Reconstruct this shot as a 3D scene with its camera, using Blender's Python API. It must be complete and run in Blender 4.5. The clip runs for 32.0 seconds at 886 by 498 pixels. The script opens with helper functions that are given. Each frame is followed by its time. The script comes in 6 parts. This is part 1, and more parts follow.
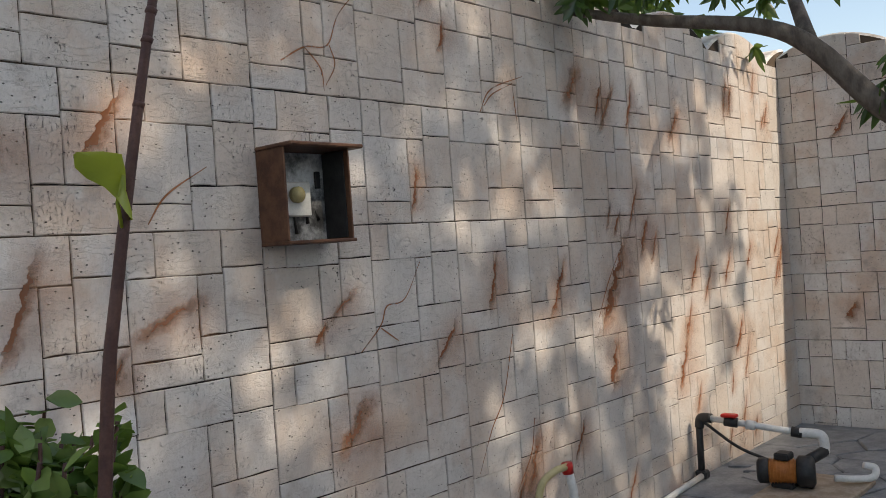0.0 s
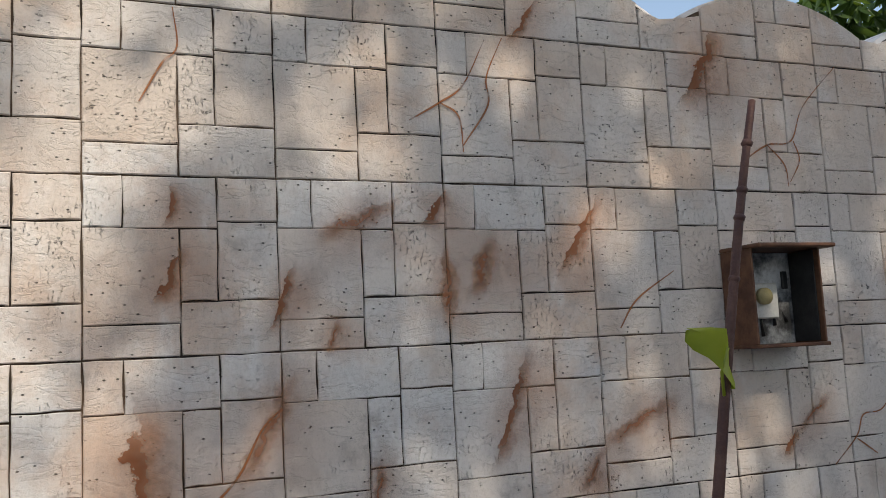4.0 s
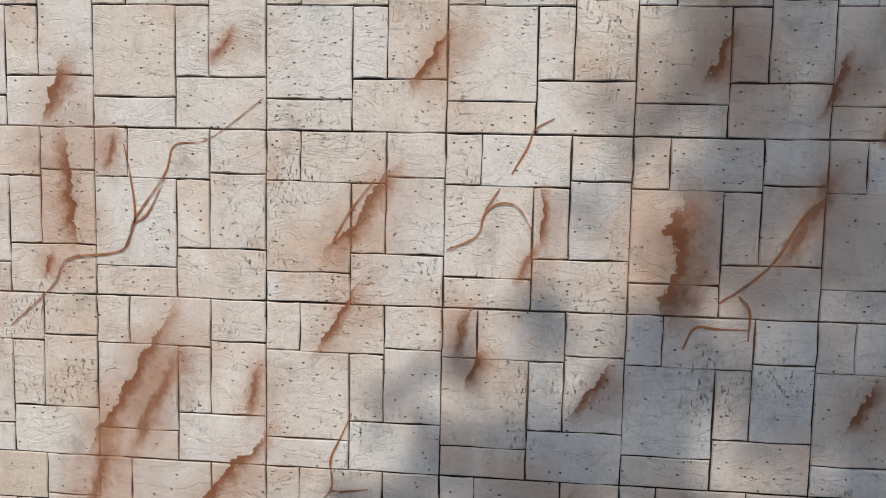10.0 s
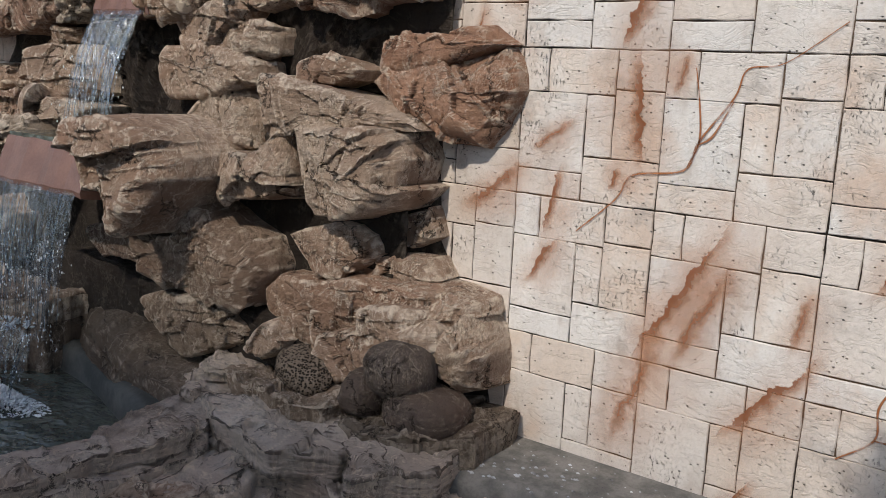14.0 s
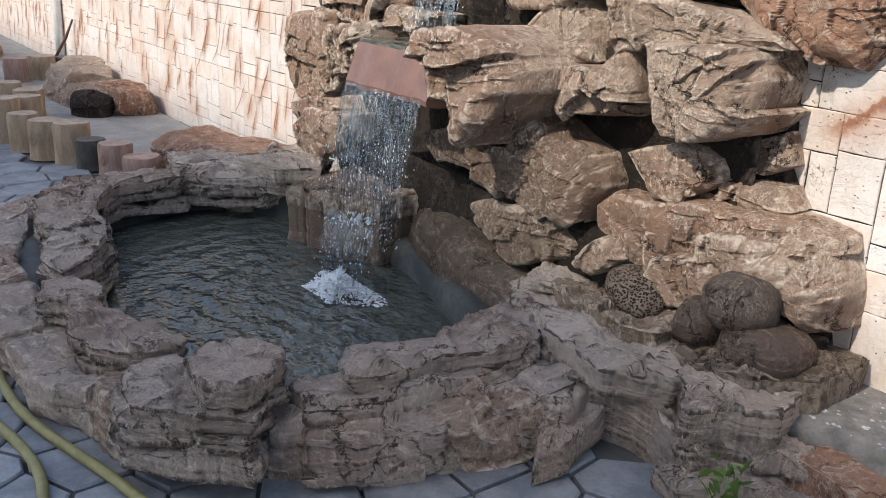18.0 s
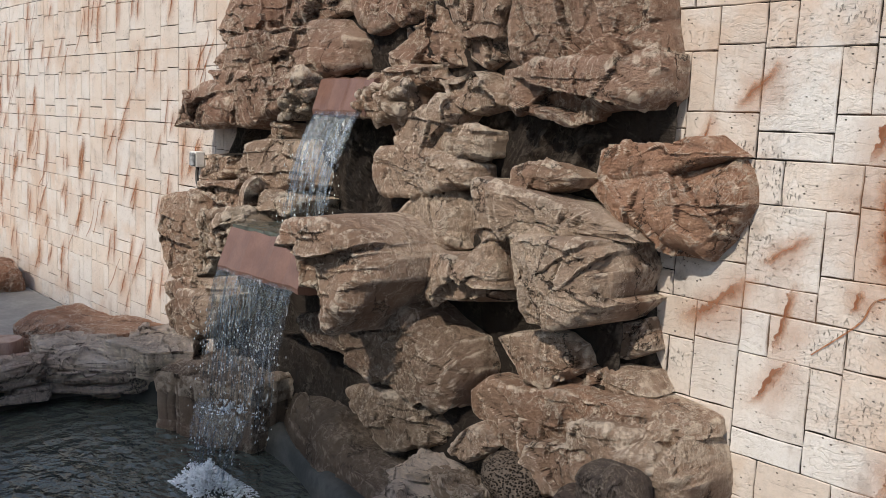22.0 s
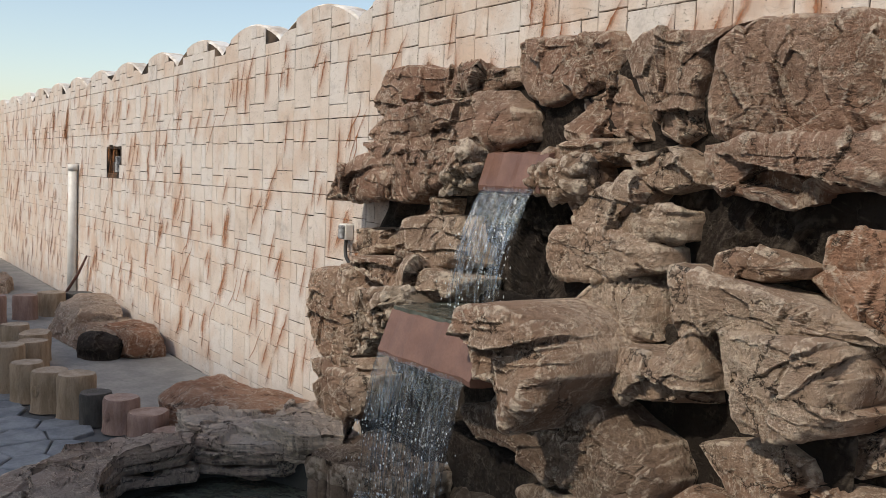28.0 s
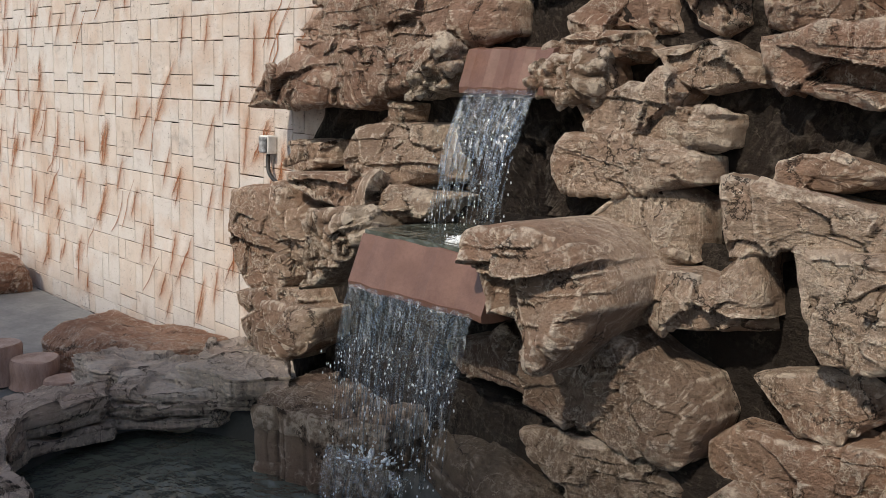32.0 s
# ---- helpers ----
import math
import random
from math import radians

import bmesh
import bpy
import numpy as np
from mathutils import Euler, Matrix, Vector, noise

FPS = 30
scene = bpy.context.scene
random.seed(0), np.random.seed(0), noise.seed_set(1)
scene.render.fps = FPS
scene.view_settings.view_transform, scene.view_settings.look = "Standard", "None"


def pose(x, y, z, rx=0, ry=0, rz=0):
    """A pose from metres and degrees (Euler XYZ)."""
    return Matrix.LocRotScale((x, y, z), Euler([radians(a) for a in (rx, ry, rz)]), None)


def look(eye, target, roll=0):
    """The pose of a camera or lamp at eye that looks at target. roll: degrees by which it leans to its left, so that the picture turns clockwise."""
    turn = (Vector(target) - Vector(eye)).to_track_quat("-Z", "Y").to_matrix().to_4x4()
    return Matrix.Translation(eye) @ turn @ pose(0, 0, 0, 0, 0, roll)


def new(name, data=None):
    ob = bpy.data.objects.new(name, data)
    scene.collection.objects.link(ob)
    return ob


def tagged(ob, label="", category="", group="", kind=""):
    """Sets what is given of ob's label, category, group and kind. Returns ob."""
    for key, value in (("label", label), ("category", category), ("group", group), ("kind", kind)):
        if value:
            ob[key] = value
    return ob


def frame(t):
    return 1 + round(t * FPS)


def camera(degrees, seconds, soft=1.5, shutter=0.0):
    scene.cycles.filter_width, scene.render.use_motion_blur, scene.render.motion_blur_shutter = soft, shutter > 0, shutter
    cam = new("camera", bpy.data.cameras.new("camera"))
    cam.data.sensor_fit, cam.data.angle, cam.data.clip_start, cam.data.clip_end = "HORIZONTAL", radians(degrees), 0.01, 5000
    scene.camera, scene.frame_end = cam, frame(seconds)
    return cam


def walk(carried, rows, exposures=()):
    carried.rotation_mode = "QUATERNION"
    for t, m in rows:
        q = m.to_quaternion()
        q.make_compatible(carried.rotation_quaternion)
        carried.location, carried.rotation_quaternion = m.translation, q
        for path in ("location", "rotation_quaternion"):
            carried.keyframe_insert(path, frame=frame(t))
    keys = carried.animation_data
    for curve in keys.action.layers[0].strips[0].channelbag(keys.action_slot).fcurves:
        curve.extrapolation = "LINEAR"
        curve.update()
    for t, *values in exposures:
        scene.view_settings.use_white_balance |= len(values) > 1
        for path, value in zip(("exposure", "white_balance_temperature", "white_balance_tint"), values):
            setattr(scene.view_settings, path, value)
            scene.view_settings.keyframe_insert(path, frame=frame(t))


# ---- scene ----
cam = camera(53.0, 32.0, 0.4)
PATH = [
    (0, (0.669, -2.454, 1.45), (2.159, -1.12, 1.452), -4.1),
    (0.5, (0.643, -2.45, 1.47), (2.033, -1.013, 1.5), -4.3),
    (1, (0.621, -2.442, 1.49), (1.901, -0.907, 1.563), -4.4),
    (1.5, (0.602, -2.432, 1.506), (1.793, -0.83, 1.619), -4.3),
    (2, (0.584, -2.427, 1.519), (1.683, -0.764, 1.684), -4.3),
    (2.5, (0.574, -2.43, 1.535), (1.599, -0.725, 1.739), -4.2),
    (3, (0.56, -2.422, 1.545), (1.502, -0.673, 1.777), -3.7),
    (3.5, (0.532, -2.417, 1.545), (1.387, -0.625, 1.789), -3.3),
    (4, (0.502, -2.414, 1.545), (1.254, -0.574, 1.774), -2.9),
    (4.5, (0.483, -2.414, 1.553), (1.165, -0.543, 1.731), -2.5),
    (6.5, (0.423, -2.425, 1.52), (0.85, -0.471, 1.498), -0.3),
    (7, (0.385, -2.416, 1.516), (0.743, -0.449, 1.452), 0.4),
    (7.5, (0.361, -2.419, 1.51), (0.651, -0.442, 1.411), 0.7),
    (8, (0.327, -2.424, 1.483), (0.548, -0.439, 1.369), 1.0),
    (8.5, (0.294, -2.419, 1.474), (0.455, -0.43, 1.342), 1.1),
    (9, (0.255, -2.419, 1.471), (0.322, -0.426, 1.32), 1.0),
    (9.5, (0.236, -2.418, 1.5), (0.185, -0.427, 1.309), 1.0),
    (10, (0.251, -2.408, 1.495), (0.043, -0.429, 1.295), 1.2),
    (10.5, (0.249, -2.415, 1.505), (-0.094, -0.457, 1.286), 1.2),
    (11, (0.246, -2.417, 1.512), (-0.262, -0.497, 1.276), 1.1),
    (11.5, (0.238, -2.428, 1.512), (-0.412, -0.553, 1.265), 1.0),
    (12, (0.243, -2.433, 1.512), (-0.566, -0.624, 1.244), 1.1),
    (12.5, (0.25, -2.438, 1.507), (-0.676, -0.689, 1.221), 1.3),
    (13, (0.216, -2.449, 1.508), (-0.81, -0.761, 1.196), 1.6),
    (13.5, (0.152, -2.488, 1.491), (-0.944, -0.848, 1.155), 2.1),
    (14, (0.097, -2.529, 1.469), (-1.079, -0.958, 1.082), 2.7),
    (14.5, (0.057, -2.57, 1.446), (-1.176, -1.054, 1.021), 3.0),
    (15, (-0.014, -2.624, 1.421), (-1.317, -1.17, 0.989), 3.0),
    (15.5, (-0.09, -2.688, 1.394), (-1.472, -1.304, 0.977), 3.2),
    (17.5, (-0.099, -2.684, 1.517), (-1.648, -1.59, 0.881), 2.1),
    (18, (-0.094, -2.678, 1.517), (-1.636, -1.57, 0.889), 2.3),
    (18.5, (-0.096, -2.667, 1.523), (-1.633, -1.534, 0.926), 2.4),
    (19, (-0.096, -2.659, 1.535), (-1.627, -1.496, 0.983), 2.5),
    (19.5, (-0.098, -2.65, 1.545), (-1.623, -1.462, 1.032), 2.6),
    (20, (-0.099, -2.645, 1.563), (-1.615, -1.428, 1.094), 2.7),
    (20.5, (-0.101, -2.643, 1.577), (-1.605, -1.397, 1.148), 2.7),
    (21, (-0.094, -2.626, 1.585), (-1.584, -1.345, 1.211), 2.7),
    (21.5, (-0.088, -2.611, 1.603), (-1.562, -1.298, 1.276), 2.6),
    (22, (-0.084, -2.598, 1.627), (-1.547, -1.262, 1.352), 2.5),
    (22.5, (-0.085, -2.597, 1.637), (-1.547, -1.251, 1.406), 2.3),
    (23, (-0.081, -2.585, 1.653), (-1.549, -1.239, 1.465), 2.0),
    (23.5, (-0.08, -2.585, 1.673), (-1.558, -1.247, 1.514), 1.7),
    (24, (-0.077, -2.585, 1.689), (-1.583, -1.276, 1.554), 1.6),
    (24.5, (-0.077, -2.582, 1.702), (-1.618, -1.313, 1.576), 1.4),
    (25, (-0.084, -2.581, 1.705), (-1.663, -1.359, 1.581), 1.4),
    (25.5, (-0.085, -2.581, 1.703), (-1.691, -1.396, 1.578), 1.6),
    (27.5, (-0.334, -2.61, 1.694), (-1.967, -1.468, 1.527), 1.8),
    (28, (-0.477, -2.622, 1.698), (-2.107, -1.474, 1.54), 2.2),
    (28.5, (-0.592, -2.569, 1.687), (-2.218, -1.414, 1.535), 3.0),
    (29, (-0.721, -2.572, 1.691), (-2.325, -1.387, 1.53), 3.2),
    (29.5, (-0.864, -2.652, 1.704), (-2.434, -1.425, 1.531), 2.8),
    (30, (-0.998, -2.706, 1.705), (-2.545, -1.451, 1.528), 2.9),
    (30.5, (-1.087, -2.678, 1.698), (-2.614, -1.399, 1.522), 3.2),
    (31, (-1.154, -2.68, 1.696), (-2.64, -1.356, 1.505), 3.1),
    (31.5, (-1.193, -2.694, 1.685), (-2.635, -1.327, 1.455), 2.8),
    (32, (-1.222, -2.706, 1.628), (-2.606, -1.301, 1.295), 2.2),
]
walk(cam, [(t, look(eye, target, roll)) for t, eye, target, roll in PATH], [(t, ev, kelvin, 10) for t, ev, kelvin in ((0, 0.66, 7650), (2, 0.58, 7550), (4.5, 0.55, 7450), (7, 0.45, 7150), (9, 0.32, 7050), (13, 0.30, 6950), (16, 0.78, 6850), (18, 1.08, 6850), (19.5, 1.02, 6850), (21.5, 0.66, 7050), (23, 0.38, 7200), (28, 0.33, 7400), (32, 0.45, 7250))])

# ---- world, sun ----
SUN_DIR = Vector((-0.08, 0.77, -0.75)).normalized()
world = bpy.data.worlds.new("world")
scene.world = world
world.use_nodes = True
wn = world.node_tree
sky = wn.nodes.new("ShaderNodeTexSky")
sky.sky_type = 'NISHITA'
sky.sun_disc = False
sky.sun_elevation = math.asin(-SUN_DIR.z)
sky.sun_rotation = math.atan2(-SUN_DIR.x, -SUN_DIR.y)
sky.dust_density = 1.3
sky.air_density = 1.0
wn.nodes["Background"].inputs["Strength"].default_value = 0.15
wn.links.new(sky.outputs[0], wn.nodes["Background"].inputs["Color"])
sun_data = bpy.data.lights.new("sun", 'SUN')
sun_data.energy = 2.2
sun_data.angle = radians(0.9)
sun_data.color = (1.0, 0.95, 0.88)
sun = new("sun", sun_data)
sun.matrix_world = look((0, -10, 10), Vector((0, -10, 10)) + SUN_DIR)


# ---- node material helper ----
class Mat:
    """A small wrapper to write node materials."""

    def __init__(self, name):
        self.m = bpy.data.materials.new(name)
        self.m.use_nodes = True
        self.t = self.m.node_tree
        self.t.nodes.clear()
        self.out = self.t.nodes.new("ShaderNodeOutputMaterial")

    def put(self, socket, v):
        if isinstance(v, bpy.types.NodeSocket):
            self.t.links.new(v, socket)
        elif isinstance(v, tuple) and len(v) == 3 and socket.type == 'RGBA':
            socket.default_value = (*v, 1)
        else:
            socket.default_value = v

    def n(self, kind, out=0, props=(), **ins):
        nd = self.t.nodes.new("ShaderNode" + kind)
        props = dict(props)
        if "operation" in props:
            nd.operation = props["operation"]
        if "use_clamp" in props:
            nd.use_clamp = props["use_clamp"]
        if "interpolation_type" in props:
            nd.interpolation_type = props["interpolation_type"]
        if "feature" in props:
            nd.feature = props["feature"]
        for k, v in ins.items():
            key = int(k[1:]) if k[0] == "i" and k[1:].isdigit() else k.replace("_", " ")
            self.put(nd.inputs[key], v)
        return nd.outputs[out]

    def math(self, op, a, b=0.0, c=0.0, clamp=False):
        return self.n("Math", 0, {"operation": op, "use_clamp": clamp}, i0=a, i1=b, i2=c)

    def vec(self, op, a, b=(0, 0, 0)):
        return self.n("VectorMath", 0, {"operation": op}, i0=a, i1=b)

    def mix(self, f, a, b, blend='MIX'):
        nd = self.t.nodes.new("ShaderNodeMix")
        nd.data_type, nd.blend_type = 'RGBA', blend
        self.put(nd.inputs[0], f), self.put(nd.inputs[6], a), self.put(nd.inputs[7], b)
        return nd.outputs[2]

    def ramp(self, v, lo, hi, a=0.0, b=1.0):
        return self.n("MapRange", 0, {"interpolation_type": 'SMOOTHSTEP'}, Value=v, From_Min=lo, From_Max=hi, To_Min=a, To_Max=b)

    def noise(self, p, scale, detail=4.0, rough=0.55):
        return self.n("TexNoise", 0, (), Vector=p, Scale=scale, Detail=detail, Roughness=rough)

    def pos(self, stretch=(1, 1, 1)):
        p = self.n("NewGeometry", 0)
        return self.vec('MULTIPLY', p, stretch) if stretch != (1, 1, 1) else p

    def bump(self, h, dist, strength=1.0, normal=None):
        nd = self.t.nodes.new("ShaderNodeBump")
        nd.inputs["Strength"].default_value, nd.inputs["Distance"].default_value = strength, dist
        self.put(nd.inputs["Height"], h)
        if normal:
            self.put(nd.inputs["Normal"], normal)
        return nd.outputs[0]

    def finish(self, color, rough=0.8, normal=None, metal=0.0, spec=0.5, **more):
        b = self.t.nodes.new("ShaderNodeBsdfPrincipled")
        self.put(b.inputs["Base Color"], color), self.put(b.inputs["Roughness"], rough), self.put(b.inputs["Metallic"], metal)
        self.put(b.inputs["Specular IOR Level"], spec)
        for k, v in more.items():
            self.put(b.inputs[k.replace("_", " ")], v)
        if normal:
            self.put(b.inputs["Normal"], normal)
        self.t.links.new(b.outputs[0], self.out.inputs[0])
        return self.m


def plaster(name, per_object):
    """Painted, stamped wall stone: cream with tan washes, trowel marks, pits and dark scuffs."""
    g = Mat(name)
    p = g.pos()
    rnd = g.n("ObjectInfo", "Random") if per_object else g.n("NewGeometry", "Random Per Island")
    big = g.noise(p, 1.5, 5, 0.6)
    mid = g.noise(g.pos((1, 1, 0.6)), 6.0, 5, 0.6)
    fine = g.noise(p, 70, 6, 0.75)
    trowel = g.noise(g.vec('ADD', g.pos((0.5, 1, 1.5)), g.vec('MULTIPLY', g.n("TexNoise", 1, (), Vector=p, Scale=4.0), (0.25, 0.25, 0.25))), 12, 5, 0.62)
    col = g.mix(g.ramp(rnd, 0.1, 0.95), (0.71, 0.69, 0.67), (0.69, 0.615, 0.555))
    tan = g.noise(g.vec('ADD', p, (3, 1, 6)), 2.3, 6, 0.65)
    col = g.mix(g.ramp(tan, 0.46, 0.68, 0, 0.75), col, (0.60, 0.445, 0.35))
    col = g.mix(g.ramp(mid, 0.52, 0.70, 0, 0.6), col, (0.81, 0.79, 0.765))
    col = g.mix(g.ramp(mid, 0.46, 0.28, 0, 0.55), col, (0.40, 0.33, 0.285))
    if not per_object:      # the long far stretch carries a heavier tan wash
        col = g.mix(0.25, col, (0.50, 0.385, 0.30))
    # clusters of black scratches left in the hollows
    patch = g.ramp(g.noise(p, 3.0, 6, 0.7), 0.53, 0.66)
    fleck = g.noise(g.pos((1.5, 1, 0.6)), 70, 6, 0.75)
    fleck2 = g.noise(g.vec('ADD', g.pos((0.6, 1, 1.6)), (5, 2, 8)), 52, 6, 0.75)
    scuffs = g.math('MULTIPLY', g.ramp(fleck, 0.57, 0.62), patch)
    scuffs = g.math('MAXIMUM', scuffs, g.math('MULTIPLY', g.ramp(fleck2, 0.59, 0.64), g.ramp(g.noise(g.vec('ADD', p, (9, 1, 4)), 3.2, 4, 0.6), 0.54, 0.68)))
    col = g.mix(g.math('MULTIPLY', scuffs, 0.85), col, (0.08, 0.072, 0.066))
    smudge = g.math('MULTIPLY', g.ramp(g.noise(g.vec('ADD', p, (2, 7, 3)), 5.0, 6, 0.7), 0.56, 0.72), 0.55)
    col = g.mix(smudge, col, (0.27, 0.24, 0.225))
    pits = g.n("TexVoronoi", 0, (), Vector=g.pos((1, 1, 1.5)), Scale=34.0, Randomness=1.0)
    pit = g.math('MULTIPLY', g.ramp(pits, 0.15, 0.08), g.ramp(g.noise(p, 8, 2), 0.42, 0.54))
    col = g.mix(g.math('MULTIPLY', pit, 0.85), col, (0.06, 0.052, 0.046))
    col = g.mix(g.ramp(fine, 0.44, 0.70, 0.0, 0.32), col, (0.42, 0.37, 0.335))
    crease = g.math('ABSOLUTE', g.math('SUBTRACT', trowel, 0.5))
    col = g.mix(g.ramp(crease, 0.010, 0.001, 0.0, 0.28), col, (0.30, 0.25, 0.22))
    h = g.math('ADD', g.math('MULTIPLY', fine, 0.25), g.math('MULTIPLY', mid, 1.3))
    h = g.math('ADD', h, g.math('ADD', g.math('MULTIPLY', trowel, 0.4), g.math('MULTIPLY', g.math('MINIMUM', crease, 0.03), 3.0)))
    h = g.math('SUBTRACT', h, g.math('MULTIPLY', g.math('ADD', pit, scuffs), 0.8))
    return g.finish(col, 0.88, g.bump(h, 0.009, 1.0), spec=0.25)


def mortar():
    g = Mat("groove_dark")
    p = g.pos()
    n = g.noise(p, 2.5, 5)
    col = g.mix(g.ramp(n, 0.42, 0.62), (0.028, 0.024, 0.021), (0.13, 0.095, 0.07))
    return g.finish(col, 0.95, g.bump(g.noise(p, 60), 0.004), spec=0.1)


def coping():
    g = Mat("whitewashed_coping")
    p = g.pos()
    n = g.noise(p, 5, 6, 0.65)
    col = g.mix(g.ramp(n, 0.4, 0.65), (0.74, 0.72, 0.69), (0.45, 0.38, 0.32))
    return g.finish(col, 0.9, g.bump(g.noise(p, 40, 5), 0.006), spec=0.2)


def stain(name="rust_paint", amount=0.95):
    """Air-brushed rust paint: ragged along one side, fading to the other."""
    g = Mat(name)
    p = g.pos()
    uv = g.n("UVMap")
    sx = g.n("SeparateXYZ", 0, (), Vector=uv)
    sy = g.n("SeparateXYZ", 1, (), Vector=uv)
    rag = g.math('ADD', g.math('MULTIPLY', g.math('SUBTRACT', g.noise(p, 14, 3, 0.6), 0.5), 0.55),
                 g.math('MULTIPLY', g.math('SUBTRACT', g.noise(p, 60, 3, 0.7), 0.5), 0.16))
    u = g.math('ADD', sx, rag)
    edge = g.ramp(u, 0.26, 0.30)
    soft = g.ramp(u, 0.10, 0.42)
    kind = g.ramp(g.n("NewGeometry", "Random Per Island"), 0.35, 0.45)
    lead = g.math('ADD', g.math('MULTIPLY', edge, kind), g.math('MULTIPLY', soft, g.math('SUBTRACT', 1.0, kind)))
    fade = g.math('POWER', g.math('SUBTRACT', 1.0, g.ramp(u, 0.2, 0.95), clamp=True), 1.9)
    win = g.math('MULTIPLY', g.ramp(sy, 0.0, 0.35), g.ramp(sy, 1.0, 0.6))
    a = g.math('MULTIPLY', g.math('MULTIPLY', lead, fade), win, clamp=True)
    # a broad faint wash round the stroke
    wash = g.math('MULTIPLY', g.math('MULTIPLY', g.ramp(u, -0.35, 0.35), g.ramp(u, 1.6, 0.5)), g.math('MULTIPLY', g.ramp(sy, -0.08, 0.45), g.ramp(sy, 1.08, 0.55)))
    a = g.math('MAXIMUM', a, g.math('MULTIPLY', wash, g.ramp(g.noise(p, 5, 4), 0.3, 0.7, 0.12, 0.38)))
    col = g.mix(g.ramp(a, 0.3, 0.95), (0.50, 0.235, 0.12), (0.23, 0.08, 0.035))
    d = g.n("BsdfDiffuse", 0, (), Color=col)
    t = g.n("BsdfTransparent")
    mx = g.t.nodes.new("ShaderNodeMixShader")
    g.put(mx.inputs[0], g.math('MULTIPLY', a, amount)), g.put(mx.inputs[1], t), g.put(mx.inputs[2], d)
    g.t.links.new(mx.outputs[0], g.out.inputs[0])
    return g.m


def vein():
    g = Mat("vein_paint")
    p = g.pos()
    col = g.mix(g.noise(p, 20), (0.25, 0.085, 0.03), (0.42, 0.17, 0.07))
    d = g.n("BsdfDiffuse", 0, (), Color=col)
    t = g.n("BsdfTransparent")
    sx = g.n("SeparateXYZ", 0, (), Vector=g.n("UVMap"))
    off = g.math('ABSOLUTE', g.math('SUBTRACT', sx, 0.5))
    a = g.math('MULTIPLY', g.ramp(off, 0.5, 0.12), g.ramp(g.noise(p, 16), 0.25, 0.55, 0.25, 0.95))
    mx = g.t.nodes.new("ShaderNodeMixShader")
    g.put(mx.inputs[0], a), g.put(mx.inputs[1], t), g.put(mx.inputs[2], d)
    g.t.links.new(mx.outputs[0], g.out.inputs[0])
    return g.m


